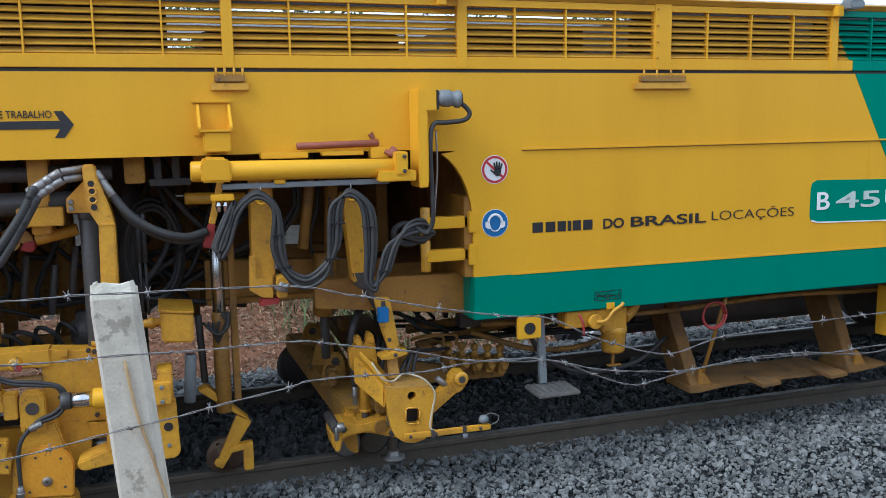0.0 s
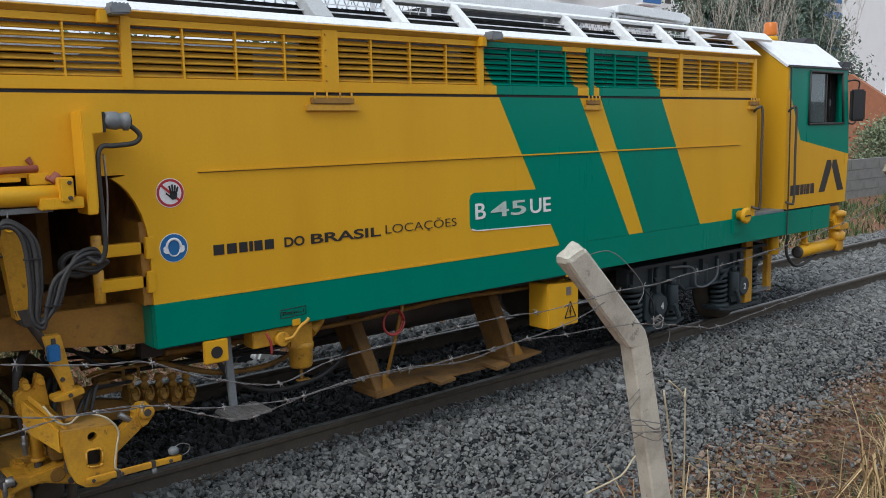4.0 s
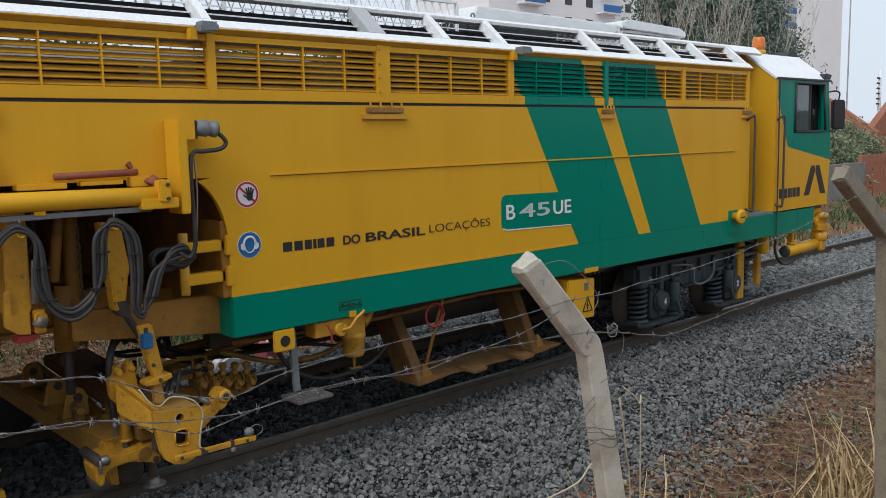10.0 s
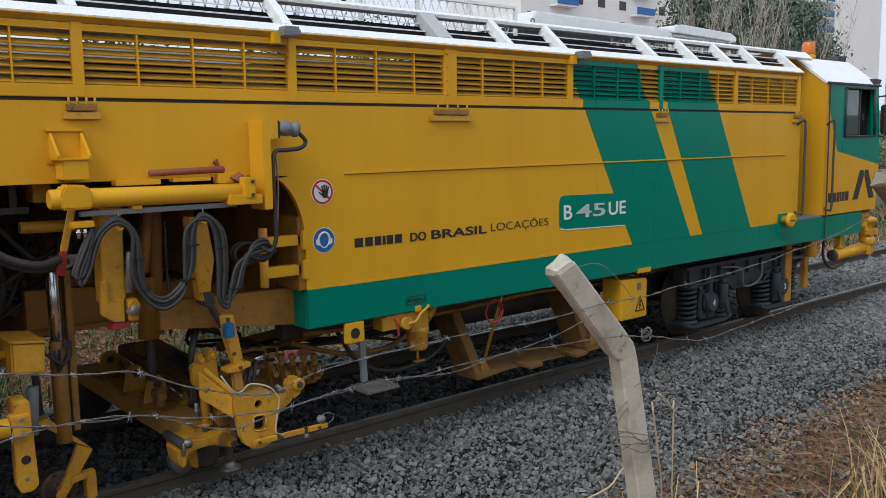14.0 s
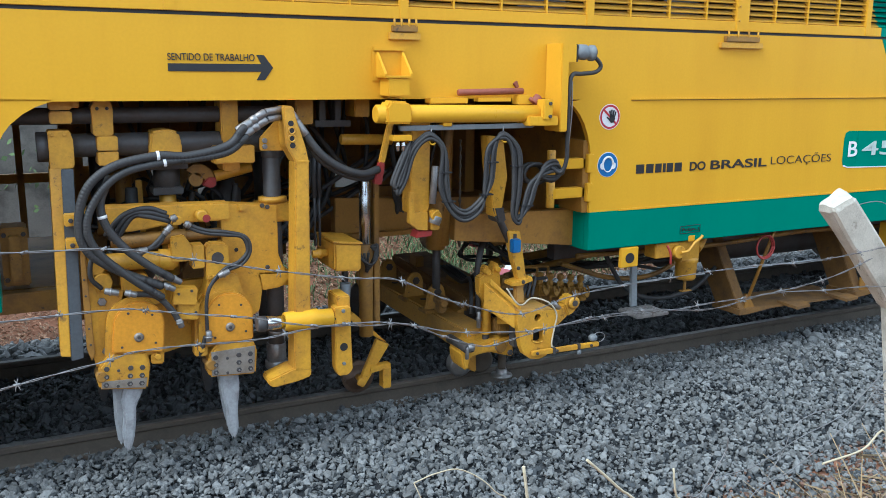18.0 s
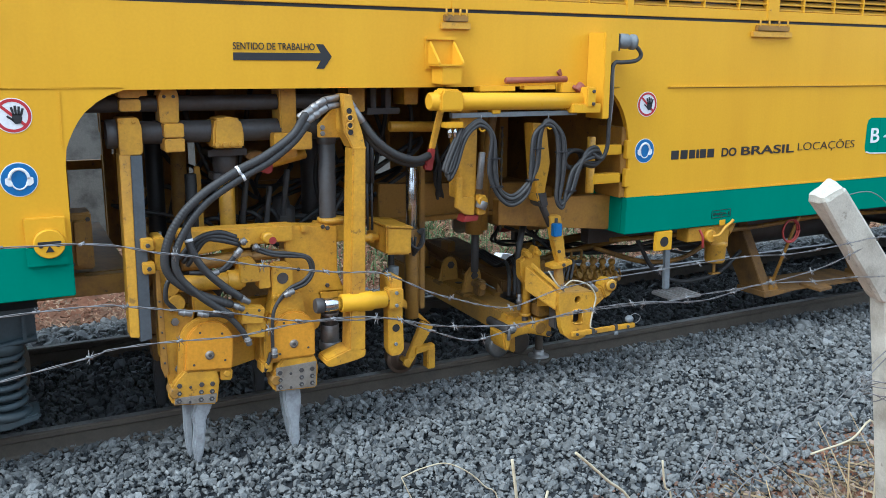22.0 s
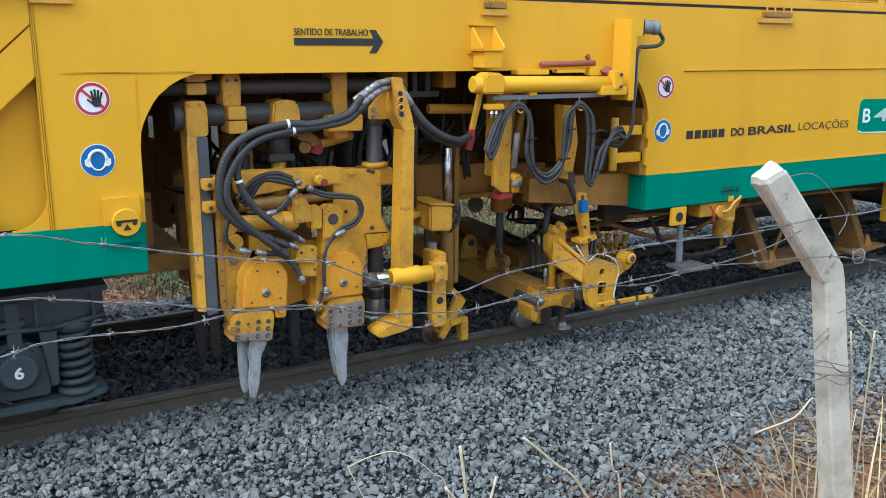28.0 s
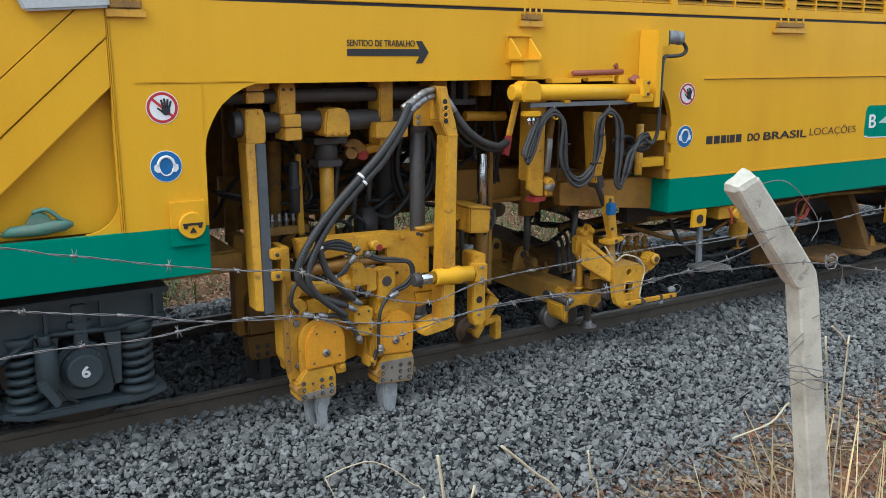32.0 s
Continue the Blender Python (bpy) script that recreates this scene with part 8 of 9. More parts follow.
barbed_wire([(x, -3.33, z + (0.018 if -2.3 < x < -1.55 else 0)) for x, z in [(-0.226, 1.752), (0.01, 1.747), (0.2, 1.76), (0.465, 1.766), (0.855, 1.796), (1.315, 1.845), (1.744, 1.925), (2.0, 1.95)]], 4, "galvanised barbed wire rising to the next post")
barbed_wire([(x, -3.33, z + (0.018 if -2.3 < x < -1.55 else 0)) for x, z in [(-0.1, 1.64), (0.09, 1.6), (0.16, 1.585), (0.25, 1.57), (0.33, 1.555), (0.62, 1.567), (0.95, 1.583), (1.5, 1.64), (2.15, 1.7)]], 5, "galvanised barbed wire rising to the next post")


def tie(x, y, z, r, seed):
    rng = random.Random(seed)
    pts = []
    for i in range(26):
        a = i * 0.75
        pts.append((x + r * math.cos(a) * rng.uniform(0.95, 1.2), y + r * math.sin(a) * rng.uniform(0.95, 1.2), z + rng.uniform(-0.02, 0.02)))
    return solid("wire_tie", hose(pts, 0.0016, 3, 4), WIRE, "thin wire wound round a fence post", "wire", "ties on the posts")


tie(0.005, -3.28, 1.30, 0.062, 1)
tie(0.015, -3.28, 1.26, 0.06, 2)
tie(0.015, -3.33, 1.625, 0.014, 3)
solid("loose_wire", hose([(-0.33, -3.30, 1.86), (-0.20, -3.31, 1.87), (-0.10, -3.32, 1.80), (-0.06, -3.33, 1.74), (-0.10, -3.34, 1.70)], 0.0014, 6, 4), WIRE, "loose end of thin wire on a fence post", "wire")
solid("loose_wire", hose([(-0.02, -3.33, 1.64), (0.07, -3.33, 1.60), (0.06, -3.33, 1.53), (0.01, -3.33, 1.48), (-0.03, -3.32, 1.46)], 0.0014, 6, 4), WIRE, "loose end of thin wire on a fence post", "wire")
for pts in ([(-0.03, 1.42), (-0.13, 1.378), (-0.27, 1.285), (-0.40, 1.24), (-0.55, 1.185), (-0.76, 1.165), (-0.95, 0.9)], [(-0.02, 1.40), (-0.125, 1.35), (-0.245, 1.255), (-0.415, 1.15), (-0.58, 1.08), (-0.7, 0.8)], [(-0.30, 1.31), (-0.376, 1.30), (-0.428, 1.27), (-0.455, 1.21), (-0.52, 1.08), (-0.55, 0.7)], [(-0.67, 1.29), (-0.68, 1.25), (-0.76, 1.165), (-0.9, 1.0)],
            [(0.03, 1.33), (0.09, 1.25), (0.07, 1.12), (0.13, 1.0), (0.12, 0.6)]):
    solid("slack_wire", hose([(x, -3.30 + 0.015 * math.sin(9 * x), z) for x, z in pts] + [(pts[-1][0] - 0.05, -3.2, -0.6)], 0.0017, 6, 4), WIRE, "slack grey wire fallen from the fence", "wire", "fallen wires")
solid("dead_grass_blade", hose([(-2.40, -3.325, 1.80), (-2.385, -3.325, 1.70), (-2.36, -3.325, 1.6), (-2.335, -3.325, 1.45), (-2.30, -3.33, 0.9), (-2.25, -3.34, -0.6)], 0.003, 6, 5), STRAW, "pale dry stem leaning on a fence post", "stem")


# single broken stalks in front of the ballast
PALE_STRAW = material("pale_bleached_straw", (0.64, 0.55, 0.37), 0.8, dirt=(0.42, 0.32, 0.18), amount=0.6, scale=9)
for pts, r in (([(-1.46, -3.1, 1.25), (-1.40, -3.1, 1.262), (-1.33, -3.1, 1.255), (-1.24, -3.1, 1.18), (-1.18, -3.1, 1.05), (-1.12, -3.12, 0.3), (-1.1, -3.12, -0.6)], 0.003), ([(-1.46, -3.1, 1.25), (-1.40, -3.1, 1.10), (-1.36, -3.1, 0.9), (-1.3, -3.1, -0.6)], 0.0025),
               ([(-1.0, -3.15, 1.235), (-0.90, -3.15, 1.14), (-0.79, -3.15, 1.02), (-0.6, -3.15, 0.6), (-0.45, -3.15, -0.6)], 0.0065), ([(-0.71, -3.15, 1.15), (-0.695, -3.15, 1.07), (-0.66, -3.15, 0.97), (-0.6, -3.15, 0.3), (-0.58, -3.15, -0.6)], 0.005),
               ([(-1.17, -3.12, 1.24), (-1.15, -3.12, 1.1), (-1.12, -3.12, 0.8), (-1.1, -3.12, -0.6)], 0.007), ([(-1.21, -3.12, 1.14), (-1.16, -3.12, 1.05), (-1.12, -3.12, 0.8), (-1.1, -3.12, -0.6)], 0.006), ([(-1.06, -3.12, 1.13), (-1.09, -3.12, 1.0), (-1.1, -3.12, 0.8), (-1.1, -3.12, -0.6)], 0.006),
               ([(-0.08, -3.12, 1.02), (0.10, -3.12, 1.03), (0.2, -3.12, 1.07), (0.28, -3.1, 0.8), (0.3, -3.1, -0.6)], 0.006), ([(0.33, -3.15, 1.33), (0.42, -3.15, 1.25), (0.46, -3.13, 1.1), (0.5, -3.1, -0.6)], 0.005), ([(0.30, -3.15, 1.30), (0.34, -3.15, 1.1), (0.40, -3.13, 0.8), (0.45, -3.1, -0.6)], 0.006)):
    solid("dry_stalk", hose(pts, r * 0.6, 5, 5), PALE_STRAW, "broken pale dry grass stalk before the ballast", "grass stalk", "dry stalks")


# rubbish on the bank beyond the track
def carton(x, y, z, a):
    bx = thing("crumpled_carton", "crumpled pink carton lying on the far bank", "carton", at=(x, y, z))
    part("side", moved(prism([(-0.16, 0), (0.15, 0.02), (0.17, 0.17), (-0.05, 0.22), (-0.17, 0.14)], -0.1, 0.1, 0.01), Matrix.Rotation(a, 4, "Z")), material("pink_carton", (0.55, 0.16, 0.17), 0.8, amount=0.6, scale=12), bx)
    part("flap", moved(prism([(-0.05, 0.20), (0.17, 0.16), (0.26, 0.22), (0.02, 0.27)], -0.1, 0.02, 0.004), Matrix.Rotation(a, 4, "Z")), PAPER, bx)


carton(3.1, 4.1, ground_height(3.1, 4.1) + 0.02, 0.4)
solid("plastic_bag", moved(merge(prism([(-0.15, 0), (0.1, 0.0), (0.16, 0.1), (0.05, 0.2), (-0.08, 0.15)], -0.1, 0.1, 0.04), prism([(0.02, 0.05), (0.2, 0.02), (0.24, 0.12), (0.1, 0.16)], -0.05, 0.08, 0.03)), Matrix.Translation((2.45, 4.05, ground_height(2.45, 4.05)))), PAPER, "white plastic bag dropped on the far bank", "bag")
solid("rubbish_sack", moved(prism([(-0.2, 0), (0.1, 0.0), (0.12, 0.1), (0.0, 0.2), (-0.15, 0.16)], -0.15, 0.15, 0.05), Matrix.Translation((2.2, 4.1, ground_height(2.2, 4.1)))), BLACK, "black rubbish sack on the far bank", "sack")


# ---- dry grass ----
def grass(name, label, mat, spots, seed, hgt, spread, width=0.006, bend=0.5):
    """Curved blades in one mesh."""
    rng = np.random.default_rng(seed)
    verts, faces = [], []
    for x, y, n, hscale in spots:
        for _ in range(n):
            bx, by = x + rng.normal(0, spread), y + rng.normal(0, spread)
            z = ground_height(bx, by) - 0.05
            hh = hgt * hscale * rng.uniform(0.45, 1.15)
            a = rng.uniform(0, 2 * np.pi)
            lean = rng.uniform(0.05, bend) * hh
            dx, dy = np.cos(a), np.sin(a)
            w = width * rng.uniform(0.5, 1.4)
            b = len(verts)
            broken = rng.random() < 0.25
            for k in range(5):
                t = k / 4
                r = lean * t * t
                zz = hh * t * (1 - 0.25 * t)
                if broken and k > 2:
                    zz -= hh * 0.35 * (k - 2)
                    r += hh * 0.25 * (k - 2)
                ww = w * (1 - 0.8 * t)
                for s in (-1, 1):
                    verts.append((bx + dx * r - dy * ww * s, by + dy * r + dx * ww * s, z + zz))
            for k in range(4):
                q = b + 2 * k
                faces.append((q, q + 1, q + 3, q + 2))
    return tagged(raw(name, verts, faces, mat), label, "grass", kind="stuff")


rng = random.Random(11)
near = [(rng.uniform(1.6, 9.5), rng.uniform(-3.0, -1.45), 20, rng.uniform(0.3, 0.9)) for _ in range(36)]
OLD_STRAW = material("grey_brown_straw", (0.30, 0.22, 0.12), 0.85, dirt=(0.18, 0.13, 0.08), amount=0.6, scale=5, vary=0.4)
grass("dry_grass", "tangled dry straw-coloured grass on red earth", OLD_STRAW, near, 1, 0.33, 0.18, 0.0035, 1.3)
grass("dry_grass_at_post", "tall dry grass stalks beside a fence post", STRAW, [(rng.uniform(0.62, 1.2), rng.uniform(-3.25, -2.7), 13, rng.uniform(0.55, 1.0)) for _ in range(34)], 2, 1.62, 0.10, 0.0085, 0.45)
grass("tall_dry_grass", "tall pale clumps of dry grass outside the fence", STRAW, [(rng.uniform(3.5, 4.5), rng.uniform(-2.75, -2.25), 10, rng.uniform(0.45, 1.0)) for _ in range(20)] + [(rng.uniform(2.3, 3.4), rng.uniform(-3.0, -2.6), 5, rng.uniform(0.4, 0.8)) for _ in range(7)], 3, 1.0, 0.13, 0.0085, 1.1)
grass("fallen_dry_grass", "matted fallen straw along the edge of the ballast", OLD_STRAW, [(rng.uniform(0.6, 7.5), rng.uniform(-2.6, -1.5), 12, rng.uniform(0.5, 1.0)) for _ in range(40)], 12, 0.35, 0.22, 0.0028, 2.6)
grass("dry_stalks", "broken dry grass stalks in front of the ballast", STRAW, [(-1.35, -3.25, 5, 0.92), (-0.95, -3.15, 6, 0.95), (-0.65, -3.1, 6, 0.9), (-1.7, -3.2, 3, 0.9)], 4, 1.75, 0.10, 0.005, 0.35)
grass("low_green_weeds", "low green weeds among the dry grass", LEAF, [(rng.uniform(3.0, 8), rng.uniform(-3.0, -1.9), 16, rng.uniform(0.5, 1)) for _ in range(30)], 6, 0.3, 0.15, 0.009, 0.9)
grass("far_green_grass", "green weeds on the bank beyond the track", LEAF, [(rng.uniform(-0.8, 9), rng.uniform(4.4, 6.1), 44, rng.uniform(0.3, 1)) for _ in range(125)], 7, 0.42, 0.25, 0.009, 1.1)
grass("far_dry_grass", "dry grass on the bank beyond the track", STRAW, [(rng.uniform(-6, 30), rng.uniform(4.2, 6.1), 24, rng.uniform(0.3, 0.8)) for _ in range(110)], 8, 0.34, 0.3, 0.008, 1.4)
grass("verge_grass", "green verge grass along the far side of the track", LEAF, [(rng.uniform(9, 45), rng.uniform(4.6, 6.3), 40, rng.uniform(0.4, 1)) for _ in range(140)], 9, 0.45, 0.35, 0.02, 0.8)
stones("earth_pebbles", "small stones and clods scattered on the red earth", 0.5, 9, -3.2, -1.0, 9000, 0.024, 21, material("red_clods", (0.20, 0.115, 0.08), 0.95, dirt=(0.12, 0.085, 0.065), amount=0.8, scale=8, bump=0.4, vary=0.5))


def litter(name, label, x0, x1, y0, y1, count, mat, seed, longest, broad):
    """Small flat pieces of dead straw and leaves lying on the ground."""
    rng = np.random.default_rng(seed)
    verts, faces = [], []
    for _ in range(count):
        x, y = rng.uniform(x0, x1), rng.uniform(y0, y1)
        a, l, w = rng.uniform(0, np.pi), rng.uniform(0.02, longest), rng.uniform(0.35, 1.0) * broad
        z = ground_height(x, y) + rng.uniform(0.0, 0.03)
        dx, dy = np.cos(a) * l, np.sin(a) * l
        up = rng.uniform(-0.01, 0.03)
        b = len(verts)
        verts += [(x - dx - dy / l * w, y - dy + dx / l * w, z), (x - dx + dy / l * w, y - dy - dx / l * w, z + 0.5 * up), (x + dx + dy / l * w, y + dy - dx / l * w, z + up), (x + dx - dy / l * w, y + dy + dx / l * w, z + 0.02)]
        faces.append((b, b + 1, b + 2, b + 3))
    tagged(raw(name, verts, faces, mat), label, "litter", kind="stuff")


litter("straw_litter", "broken straw lying on the red earth", 0.5, 9, -3.0, -1.2, 2600, OLD_STRAW, 31, 0.11, 0.0035)
DEAD_LEAF = material("dead_brown_leaves", (0.30, 0.17, 0.10), 0.85, dirt=(0.42, 0.33, 0.22), amount=0.8, scale=4, vary=0.55)
litter("leaf_litter", "dead brown leaves and twigs on the far bank", -8, 12, 4.05, 6.15, 22000, DEAD_LEAF, 32, 0.034, 0.008)


# ---- beyond the track: walls, bushes, houses, trees, tower blocks ----
def block_wall(x0, x1, y, z0, z1, name, label, mat, bw=0.4, bh=0.2, seed=1):
    """A wall of blocks with recessed joints; the blocks are parts."""
    w = solid(name, box(x0, x1, y + 0.012, y + 0.14, z0 - 0.6, z1, 0.0), mat, label, kind="structure")
    proto = mesh_of("block", box(-bw / 2 + 0.006, bw / 2 - 0.006, 0, 0.03, 0.006, bh - 0.006, 0.004), mat)
    row = 0
    z = z0
    rng = random.Random(seed)
    n = 0
    while z < z1 - 0.01 and n < 300:
        x = x0 + (bw / 2 if row % 2 else bw)
        while x < x1 - bw * 0.4 and n < 300:
            o = new("block", proto)
            o.parent = w
            o.location = (x, y + rng.uniform(-0.006, 0.004), z)
            x += bw
            n += 1
        z += bh
        row += 1
    return w


solid("wall_rendered", box(-9.0, 1.6, 6.2, 6.36, -0.95, 2.25, 0.01), RENDERED, "stained grey cement-rendered wall behind the track", kind="structure")
# Unseen wall, added to block low light from the near side.
solid("wall_light_block", merge(box(-45, 60, -11.3, -11.0, -0.9, 2.9, 0.02), box(-45, 60, -11.34, -10.96, 2.9, 3.0, 0.01)), RENDERED, "plain wall added out of view to dim light from the near side", kind="structure")
block_wall(1.6, 27.0, 6.6, -0.35, 1.15, "wall_low", "low grey mouldy wall along the railway", BLOCK, 0.9, 0.3, 2)
block_wall(27.2, 60.0, 6.8, -0.35, 1.35, "wall_brick", "bare red brick boundary wall", BRICK, 0.6, 0.28, 3)


def house():
    hs = thing("brick_house", "unfinished red brick house beyond the wall", "house")
    part("gable_wall", across([(9.0, -0.5), (15, -0.5), (15, 2.4), (12, 4.2), (9.0, 2.1)], 34, 34.3), BRICK, hs)
    part("front_wall", prism([(33.0, -0.5), (50, -0.5), (50, 4.0), (36.8, 3.9), (36.0, 3.3), (33.0, 1.6)], 9.2, 9.5), BRICK, hs, "stepped bare brick wall")
    part("column", box(36.4, 36.8, 9.0, 9.2, -0.5, 3.4, 0.02), CONCRETE, hs)
    mast = thing("electric_fence_mast", "white mast with insulators on a wall", "mast")
    part("mast", rod((33.95, 8.95, 2.9), (33.95, 8.95, 4.5), 0.06, 10), WHITE, mast)
    for k in range(6):
        part("insulator", rod((33.7, 8.95, 3.2 + 0.2 * k), (33.9, 8.95, 3.2 + 0.2 * k), 0.04, 6), DARK, mast)


house()


def tree(name, label, x, y, base, hgt, crown_r, leaf_mat, seed, count, leaf, trunk_r=0.15, low=0.25, narrow=1.0):
    rng = np.random.default_rng(seed)
    t = thing(name, label, "tree", at=(x, y, base))
    limbs = [sweep([(0, 0, -0.3), (0.05, 0, hgt * 0.3), (-0.05, 0.05, hgt * 0.65), (0, 0, hgt * 0.92)], [trunk_r, trunk_r * 0.8, trunk_r * 0.45, trunk_r * 0.1], 8)]
    tips = []
    for k in range(26):
        z = hgt * (low + (0.9 - low) * k / 26)
        a = k * 2.4 + rng.uniform(-0.4, 0.4)
        r = crown_r * narrow * (1 - 0.75 * abs((z / hgt - low) / (1 - low)) ** 1.4) * rng.uniform(0.7, 1.1)
        tip = (r * math.cos(a), r * math.sin(a), z + r * 0.35)
        limbs.append(sweep([(0, 0, z), (tip[0] * 0.5, tip[1] * 0.5, z + r * 0.22), tip], [trunk_r * 0.3, trunk_r * 0.18, trunk_r * 0.05], 5))
        tips.append((np.array(tip), r))
    part("trunk", merge(*limbs), TWIG, t)
    verts, faces = [], []
    for i in range(count):
        tip, r = tips[rng.integers(len(tips))]
        c = tip * rng.uniform(0.35, 1.05) ** 1 * np.array([1, 1, 1])
        c = np.array([tip[0] * (f := rng.uniform(0.25, 1.05)), tip[1] * f, tip[2] - (1 - f) * r * 0.25]) + rng.normal(0, 0.16 * crown_r, 3) * np.array([1, 1, 0.8])
        u = rng.normal(size=3)
        u /= np.linalg.norm(u)
        v = np.cross(u, rng.normal(size=3))
        v /= np.linalg.norm(v)
        s = leaf * rng.uniform(0.6, 1.4)
        b = len(verts)
        verts += [tuple(c - u * s), tuple(c + v * s * 0.45), tuple(c + u * s), tuple(c - v * s * 0.45)]
        faces.append((b, b + 1, b + 2, b + 3))
    ob = raw("crown", verts, faces, leaf_mat)
    ob.parent = t
    return t


def bare_shrub(x, y, base, hgt, seed, n=15):
    rng = random.Random(seed)
    t = thing("bare_tree", "pale leafless tree of thin upright twigs", "tree", "bare trees behind the machine", at=(x, y, base))
    stems = []
    for k in range(n):
        a = rng.uniform(0, 6.28)
        r = rng.uniform(0.1, 0.28) * hgt
        top = Vector((r * math.cos(a), r * math.sin(a), hgt * rng.uniform(0.75, 1.0)))
        mid = top * 0.5 + Vector((rng.uniform(-0.3, 0.3), rng.uniform(-0.3, 0.3), 0.1 * hgt))
        stems.append(sweep(curve([(0, 0, 0), mid, top], 4), [0.032 - 0.026 * i / 8 for i in range(9)], 4))
        for j in range(22):
            p = mid.lerp(top, rng.random())
            stems.append(sweep([p, p + Vector((rng.uniform(-0.7, 0.7), rng.uniform(-0.5, 0.5), rng.uniform(0.4, 1.4)))], [0.010, 0.004], 3))
    part("stem_crown", merge(*stems), TWIG, t)


tree("conifer", "dark green conifer behind the machine", 58, 30, 0, 14.5, 4.2, PINE, 5, 21000, 0.16, 0.35, 0.2)
tree("conifer", "dark green conifer behind the machine", 64.5, 30.5, 0, 14.0, 4.4, PINE, 6, 21000, 0.16, 0.35, 0.2)
tree("conifer", "dark green conifer behind the machine", 52.5, 31, 0, 13.5, 4.0, PINE, 7, 18000, 0.16, 0.35, 0.2)
for i in range(7):
    bare_shrub(44 + 2.6 * i + (i % 3) * 0.5, 25.5 + (i % 2) * 1.0, 0, 12.0 + (i % 4) * 0.7, 40 + i, 10 if i < 3 else 5)
for i, (x, y, hgt, r) in enumerate(((29.2, 8.2, 2.9, 1.2), (31.4, 8.4, 2.4, 1.1), (27.4, 8.0, 2.5, 1.2), *((-9.5 + 2.4 * k, 7.7 + 0.3 * (k % 3), 4.35 + 0.18 * (k % 4), 1.7 + 0.1 * (k % 3)) for k in range(8)))):
    tree("bush", "loose green bush growing over the wall", x, y, -0.3, hgt, r, THIN_LEAF if x > 20 else LEAF, 60 + i, 4200, 0.055, 0.05, 0.12)


def tower(name, label, x0, x1, y0, y1, hgt, floors, balconies):
    t = thing(name, label, "apartment building")
    part("wall", box(x0, x1, y0, y1, 0, hgt, 0.0), PLASTER, t)
    part("roof", box(x0 - 0.4, x1 + 0.4, y0 - 0.4, y1 + 0.4, hgt, hgt + 0.8, 0.0), PLASTER, t)
    pane = None
    for f in range(floors):
        z = 2.2 + f * hgt / floors
        for bx in balconies:
            o = part("balcony", box(bx - 2.2, bx + 2.2, y0 - 1.4, y0, z, z + 0.25, 0.0), PLASTER, t)
            part("railing", box(bx - 2.2, bx + 2.2, y0 - 1.45, y0 - 1.38, z + 0.25, z + 1.3, 0.0), BALCONY, o)
        for wx in np.arange(x0 + 2, x1 - 1, 5.0):
            if all(abs(wx - bx) > 3.5 for bx in balconies) and name == "apartment_block":
                if pane is None:
                    pane = mesh_of("window", box(-0.8, 0.8, -0.05, 0.02, 0, 1.3, 0.0), DARK)
                o = new("window", pane)
                o.parent, o.location = t, (wx, y0, z + 0.8)


tower("apartment_tower", "tall white apartment tower with blue balconies", 176, 196, 80, 98, 52, 17, [])
part("balcony_wing", box(163, 176, 84, 98, 0, 50, 0), PLASTER, bpy.data.objects["apartment_tower"])
for f in range(14):
    z = 4 + f * 3.1
    o = part("balcony", box(168.5, 175.5, 80.6, 84, z, z + 0.35, 0.0), PLASTER, bpy.data.objects["apartment_tower"])
    part("railing", box(168.6, 175.4, 80.5, 80.6, z + 0.35, z + 1.6, 0.0), BALCONY, o)
    part("balcony_door", box(169.5, 174.5, 83.85, 84.02, z + 0.35, z + 2.5, 0.0), DARK, o)
tower("apartment_block", "long white apartment block behind the trees", 84, 128, 80, 95, 31, 10, [92, 110])
mast = thing("antenna_mast", "thin grey antenna mast in front of the tower", "mast", at=(128.7, 50, 0))
part("pole", rod((0, 0, 0), (0, 0, 40), 0.11, 8), LIGHT_GREY, mast)


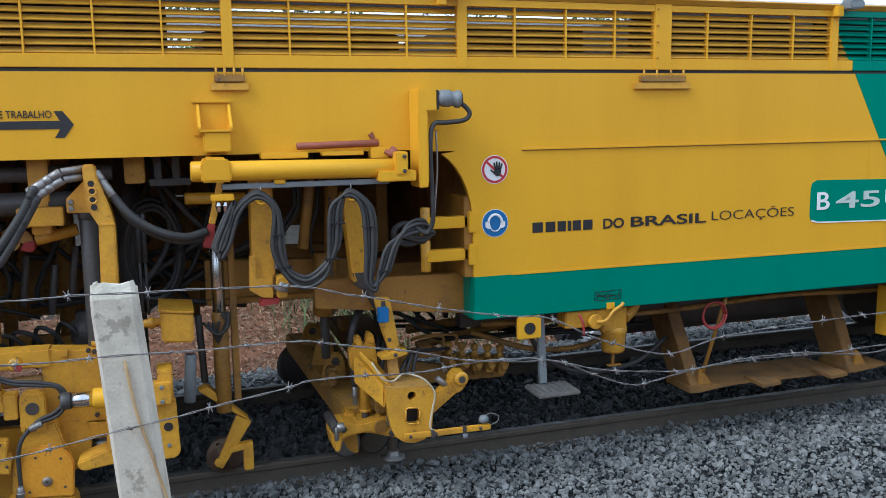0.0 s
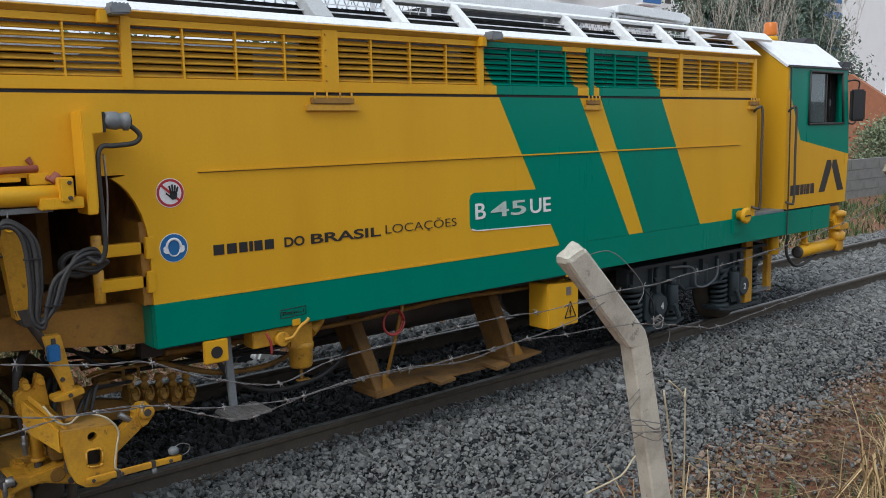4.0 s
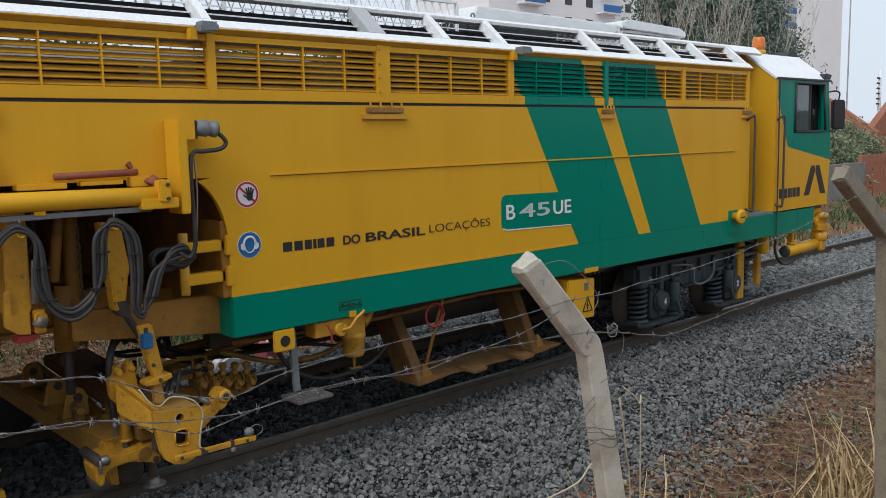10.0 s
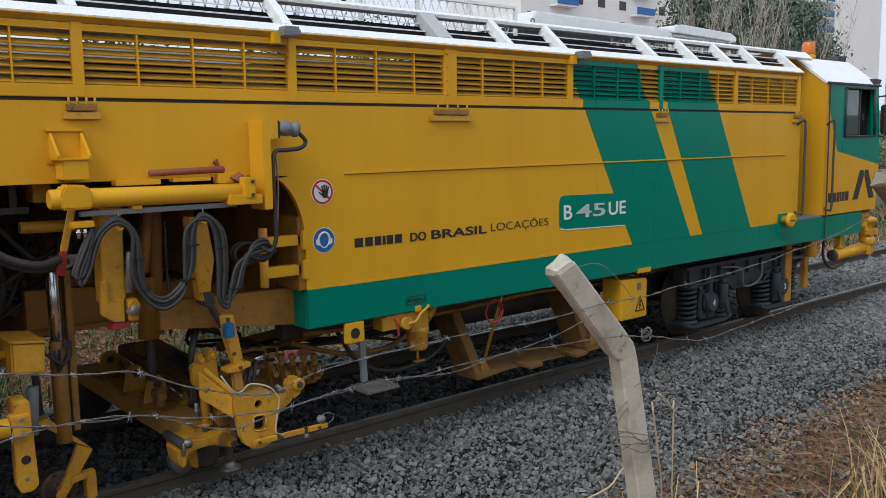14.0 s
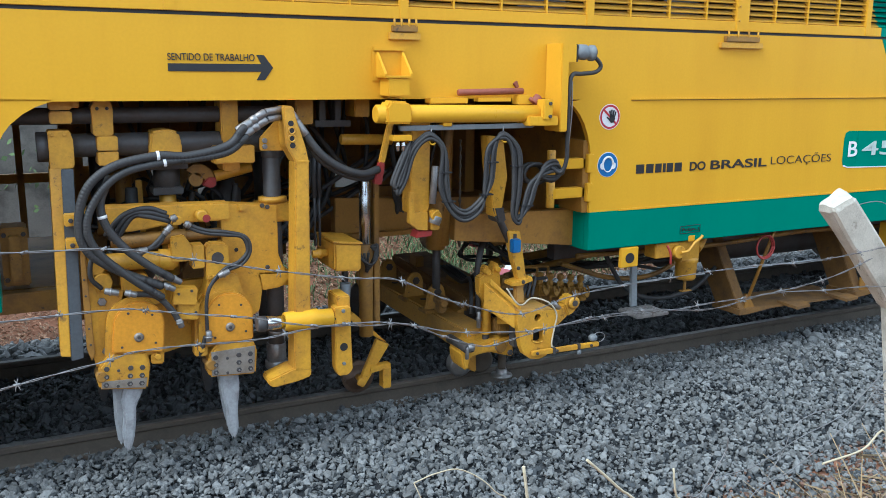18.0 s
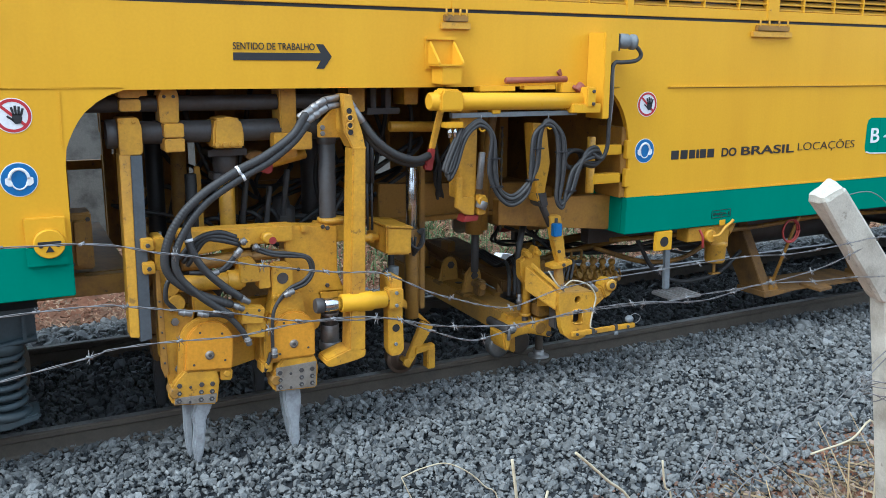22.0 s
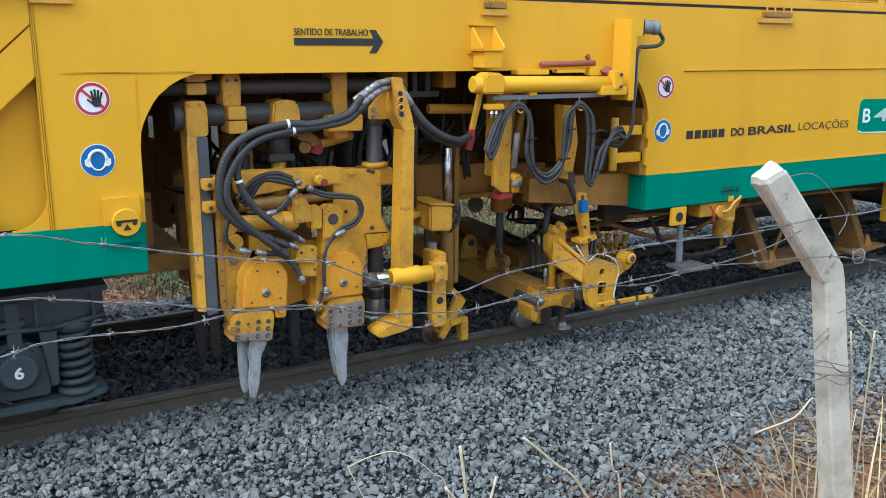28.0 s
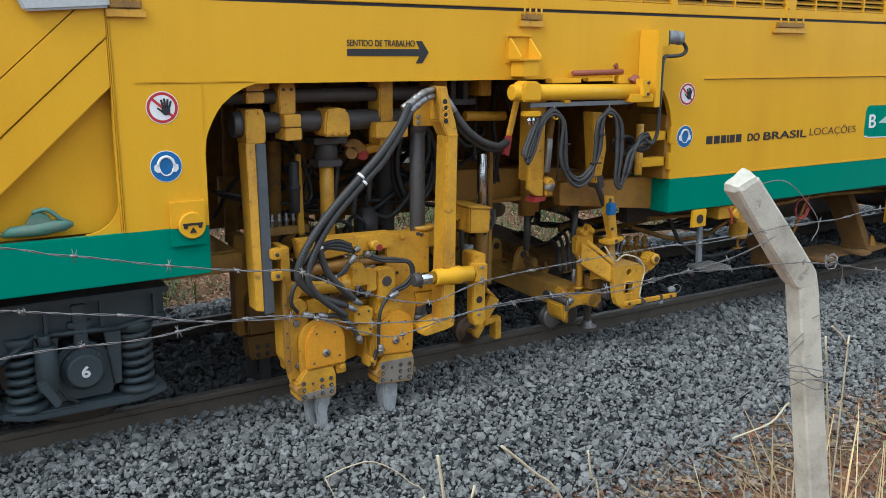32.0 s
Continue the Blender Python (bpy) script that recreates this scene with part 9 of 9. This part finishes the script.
# ---- what moves ----
DROP = 0.44
LOWERED = [(0.0, 1), (2.3, 1), (2.9, 0.45), (3.3, 0), (4.7, 0), (5.2, 1), (7.3, 1), (7.8, 0.5), (8.1, 0), (9.5, 0), (10.0, 1), (12.1, 1), (12.6, 0.5), (12.9, 0),
           (14.4, 0), (14.9, 1), (16.5, 1), (17.0, 0.5), (17.4, 0), (19.3, 0), (19.5, 0.48), (19.8, 1), (21.4, 1), (21.7, 0.8), (22.0, 0.5), (22.4, 0), (24.4, 0), (24.65, 0.4), (24.95, 1),
           (26.4, 1), (27.0, 0.5), (27.4, 0.05), (27.6, 0), (29.35, 0), (29.6, 0.3), (29.95, 1), (31.8, 1), (32.0, 0.9)]


# the heads close on the ballast while the unit is down
SQUEEZED = [(0.0, 1)]
for a, b in ((0.0, 2.3), (5.2, 7.3), (10.0, 12.1), (14.9, 16.5), (19.8, 21.4), (24.95, 26.4), (29.95, 31.85)):
    if a:
        SQUEEZED += [(a - 0.4, 0), (a, 0.25), (a + 0.45, 0.7), (a + 1.0, 1)]
    SQUEEZED += [(b - 0.1, 1), (b + 0.3, 0.35 if b > 31 else 0.1)] if b > 31.5 else [(b - 0.1, 1), (b + 0.3, 0.2), (b + 0.6, 0)]
SQUEEZED = [q for q in SQUEEZED if q[0] <= 32.0] + [(32.0, 0.6)]


def motions():
    walk(MACHINE, [(t, pose(s, 0, 0)) for t, s in TRAVEL])
    times = sorted({t for t, _ in TRAVEL} | {t for t, _ in LOWERED})
    roll = np.interp(times, [t for t, _ in TRAVEL], [s for _, s in TRAVEL])
    sunk = np.interp(times, [t for t, _ in LOWERED], [d for _, d in LOWERED])
    walk(UNIT, [(t, pose(float(s) + 0.04 * float(d), 0, -DROP * float(d))) for t, s, d in zip(times, roll, sunk)])
    for ob, (x, z), (open_, closed) in HEADS:
        walk(ob, [(t, pose(x, 0, z, 0, open_ + (closed - open_) * q, 0)) for t, q in SQUEEZED])
    for ob, up, down in LINKS:
        qa, qb = up.to_quaternion(), down.to_quaternion()
        walk(ob, [(t, Matrix.LocRotScale(up.translation.lerp(down.translation, d), qa.slerp(qb, d), None)) for t, d in LOWERED])
    fine = [(0.25 * i, float(np.interp(0.25 * i, [a for a, _ in TRAVEL], [b for _, b in TRAVEL]))) for i in range(129)]
    for ob, r in WHEELS:
        at = ob.location.copy()
        walk(ob, [(t, pose(*at, 0, math.degrees(s / r), 0)) for t, s in fine])


motions()
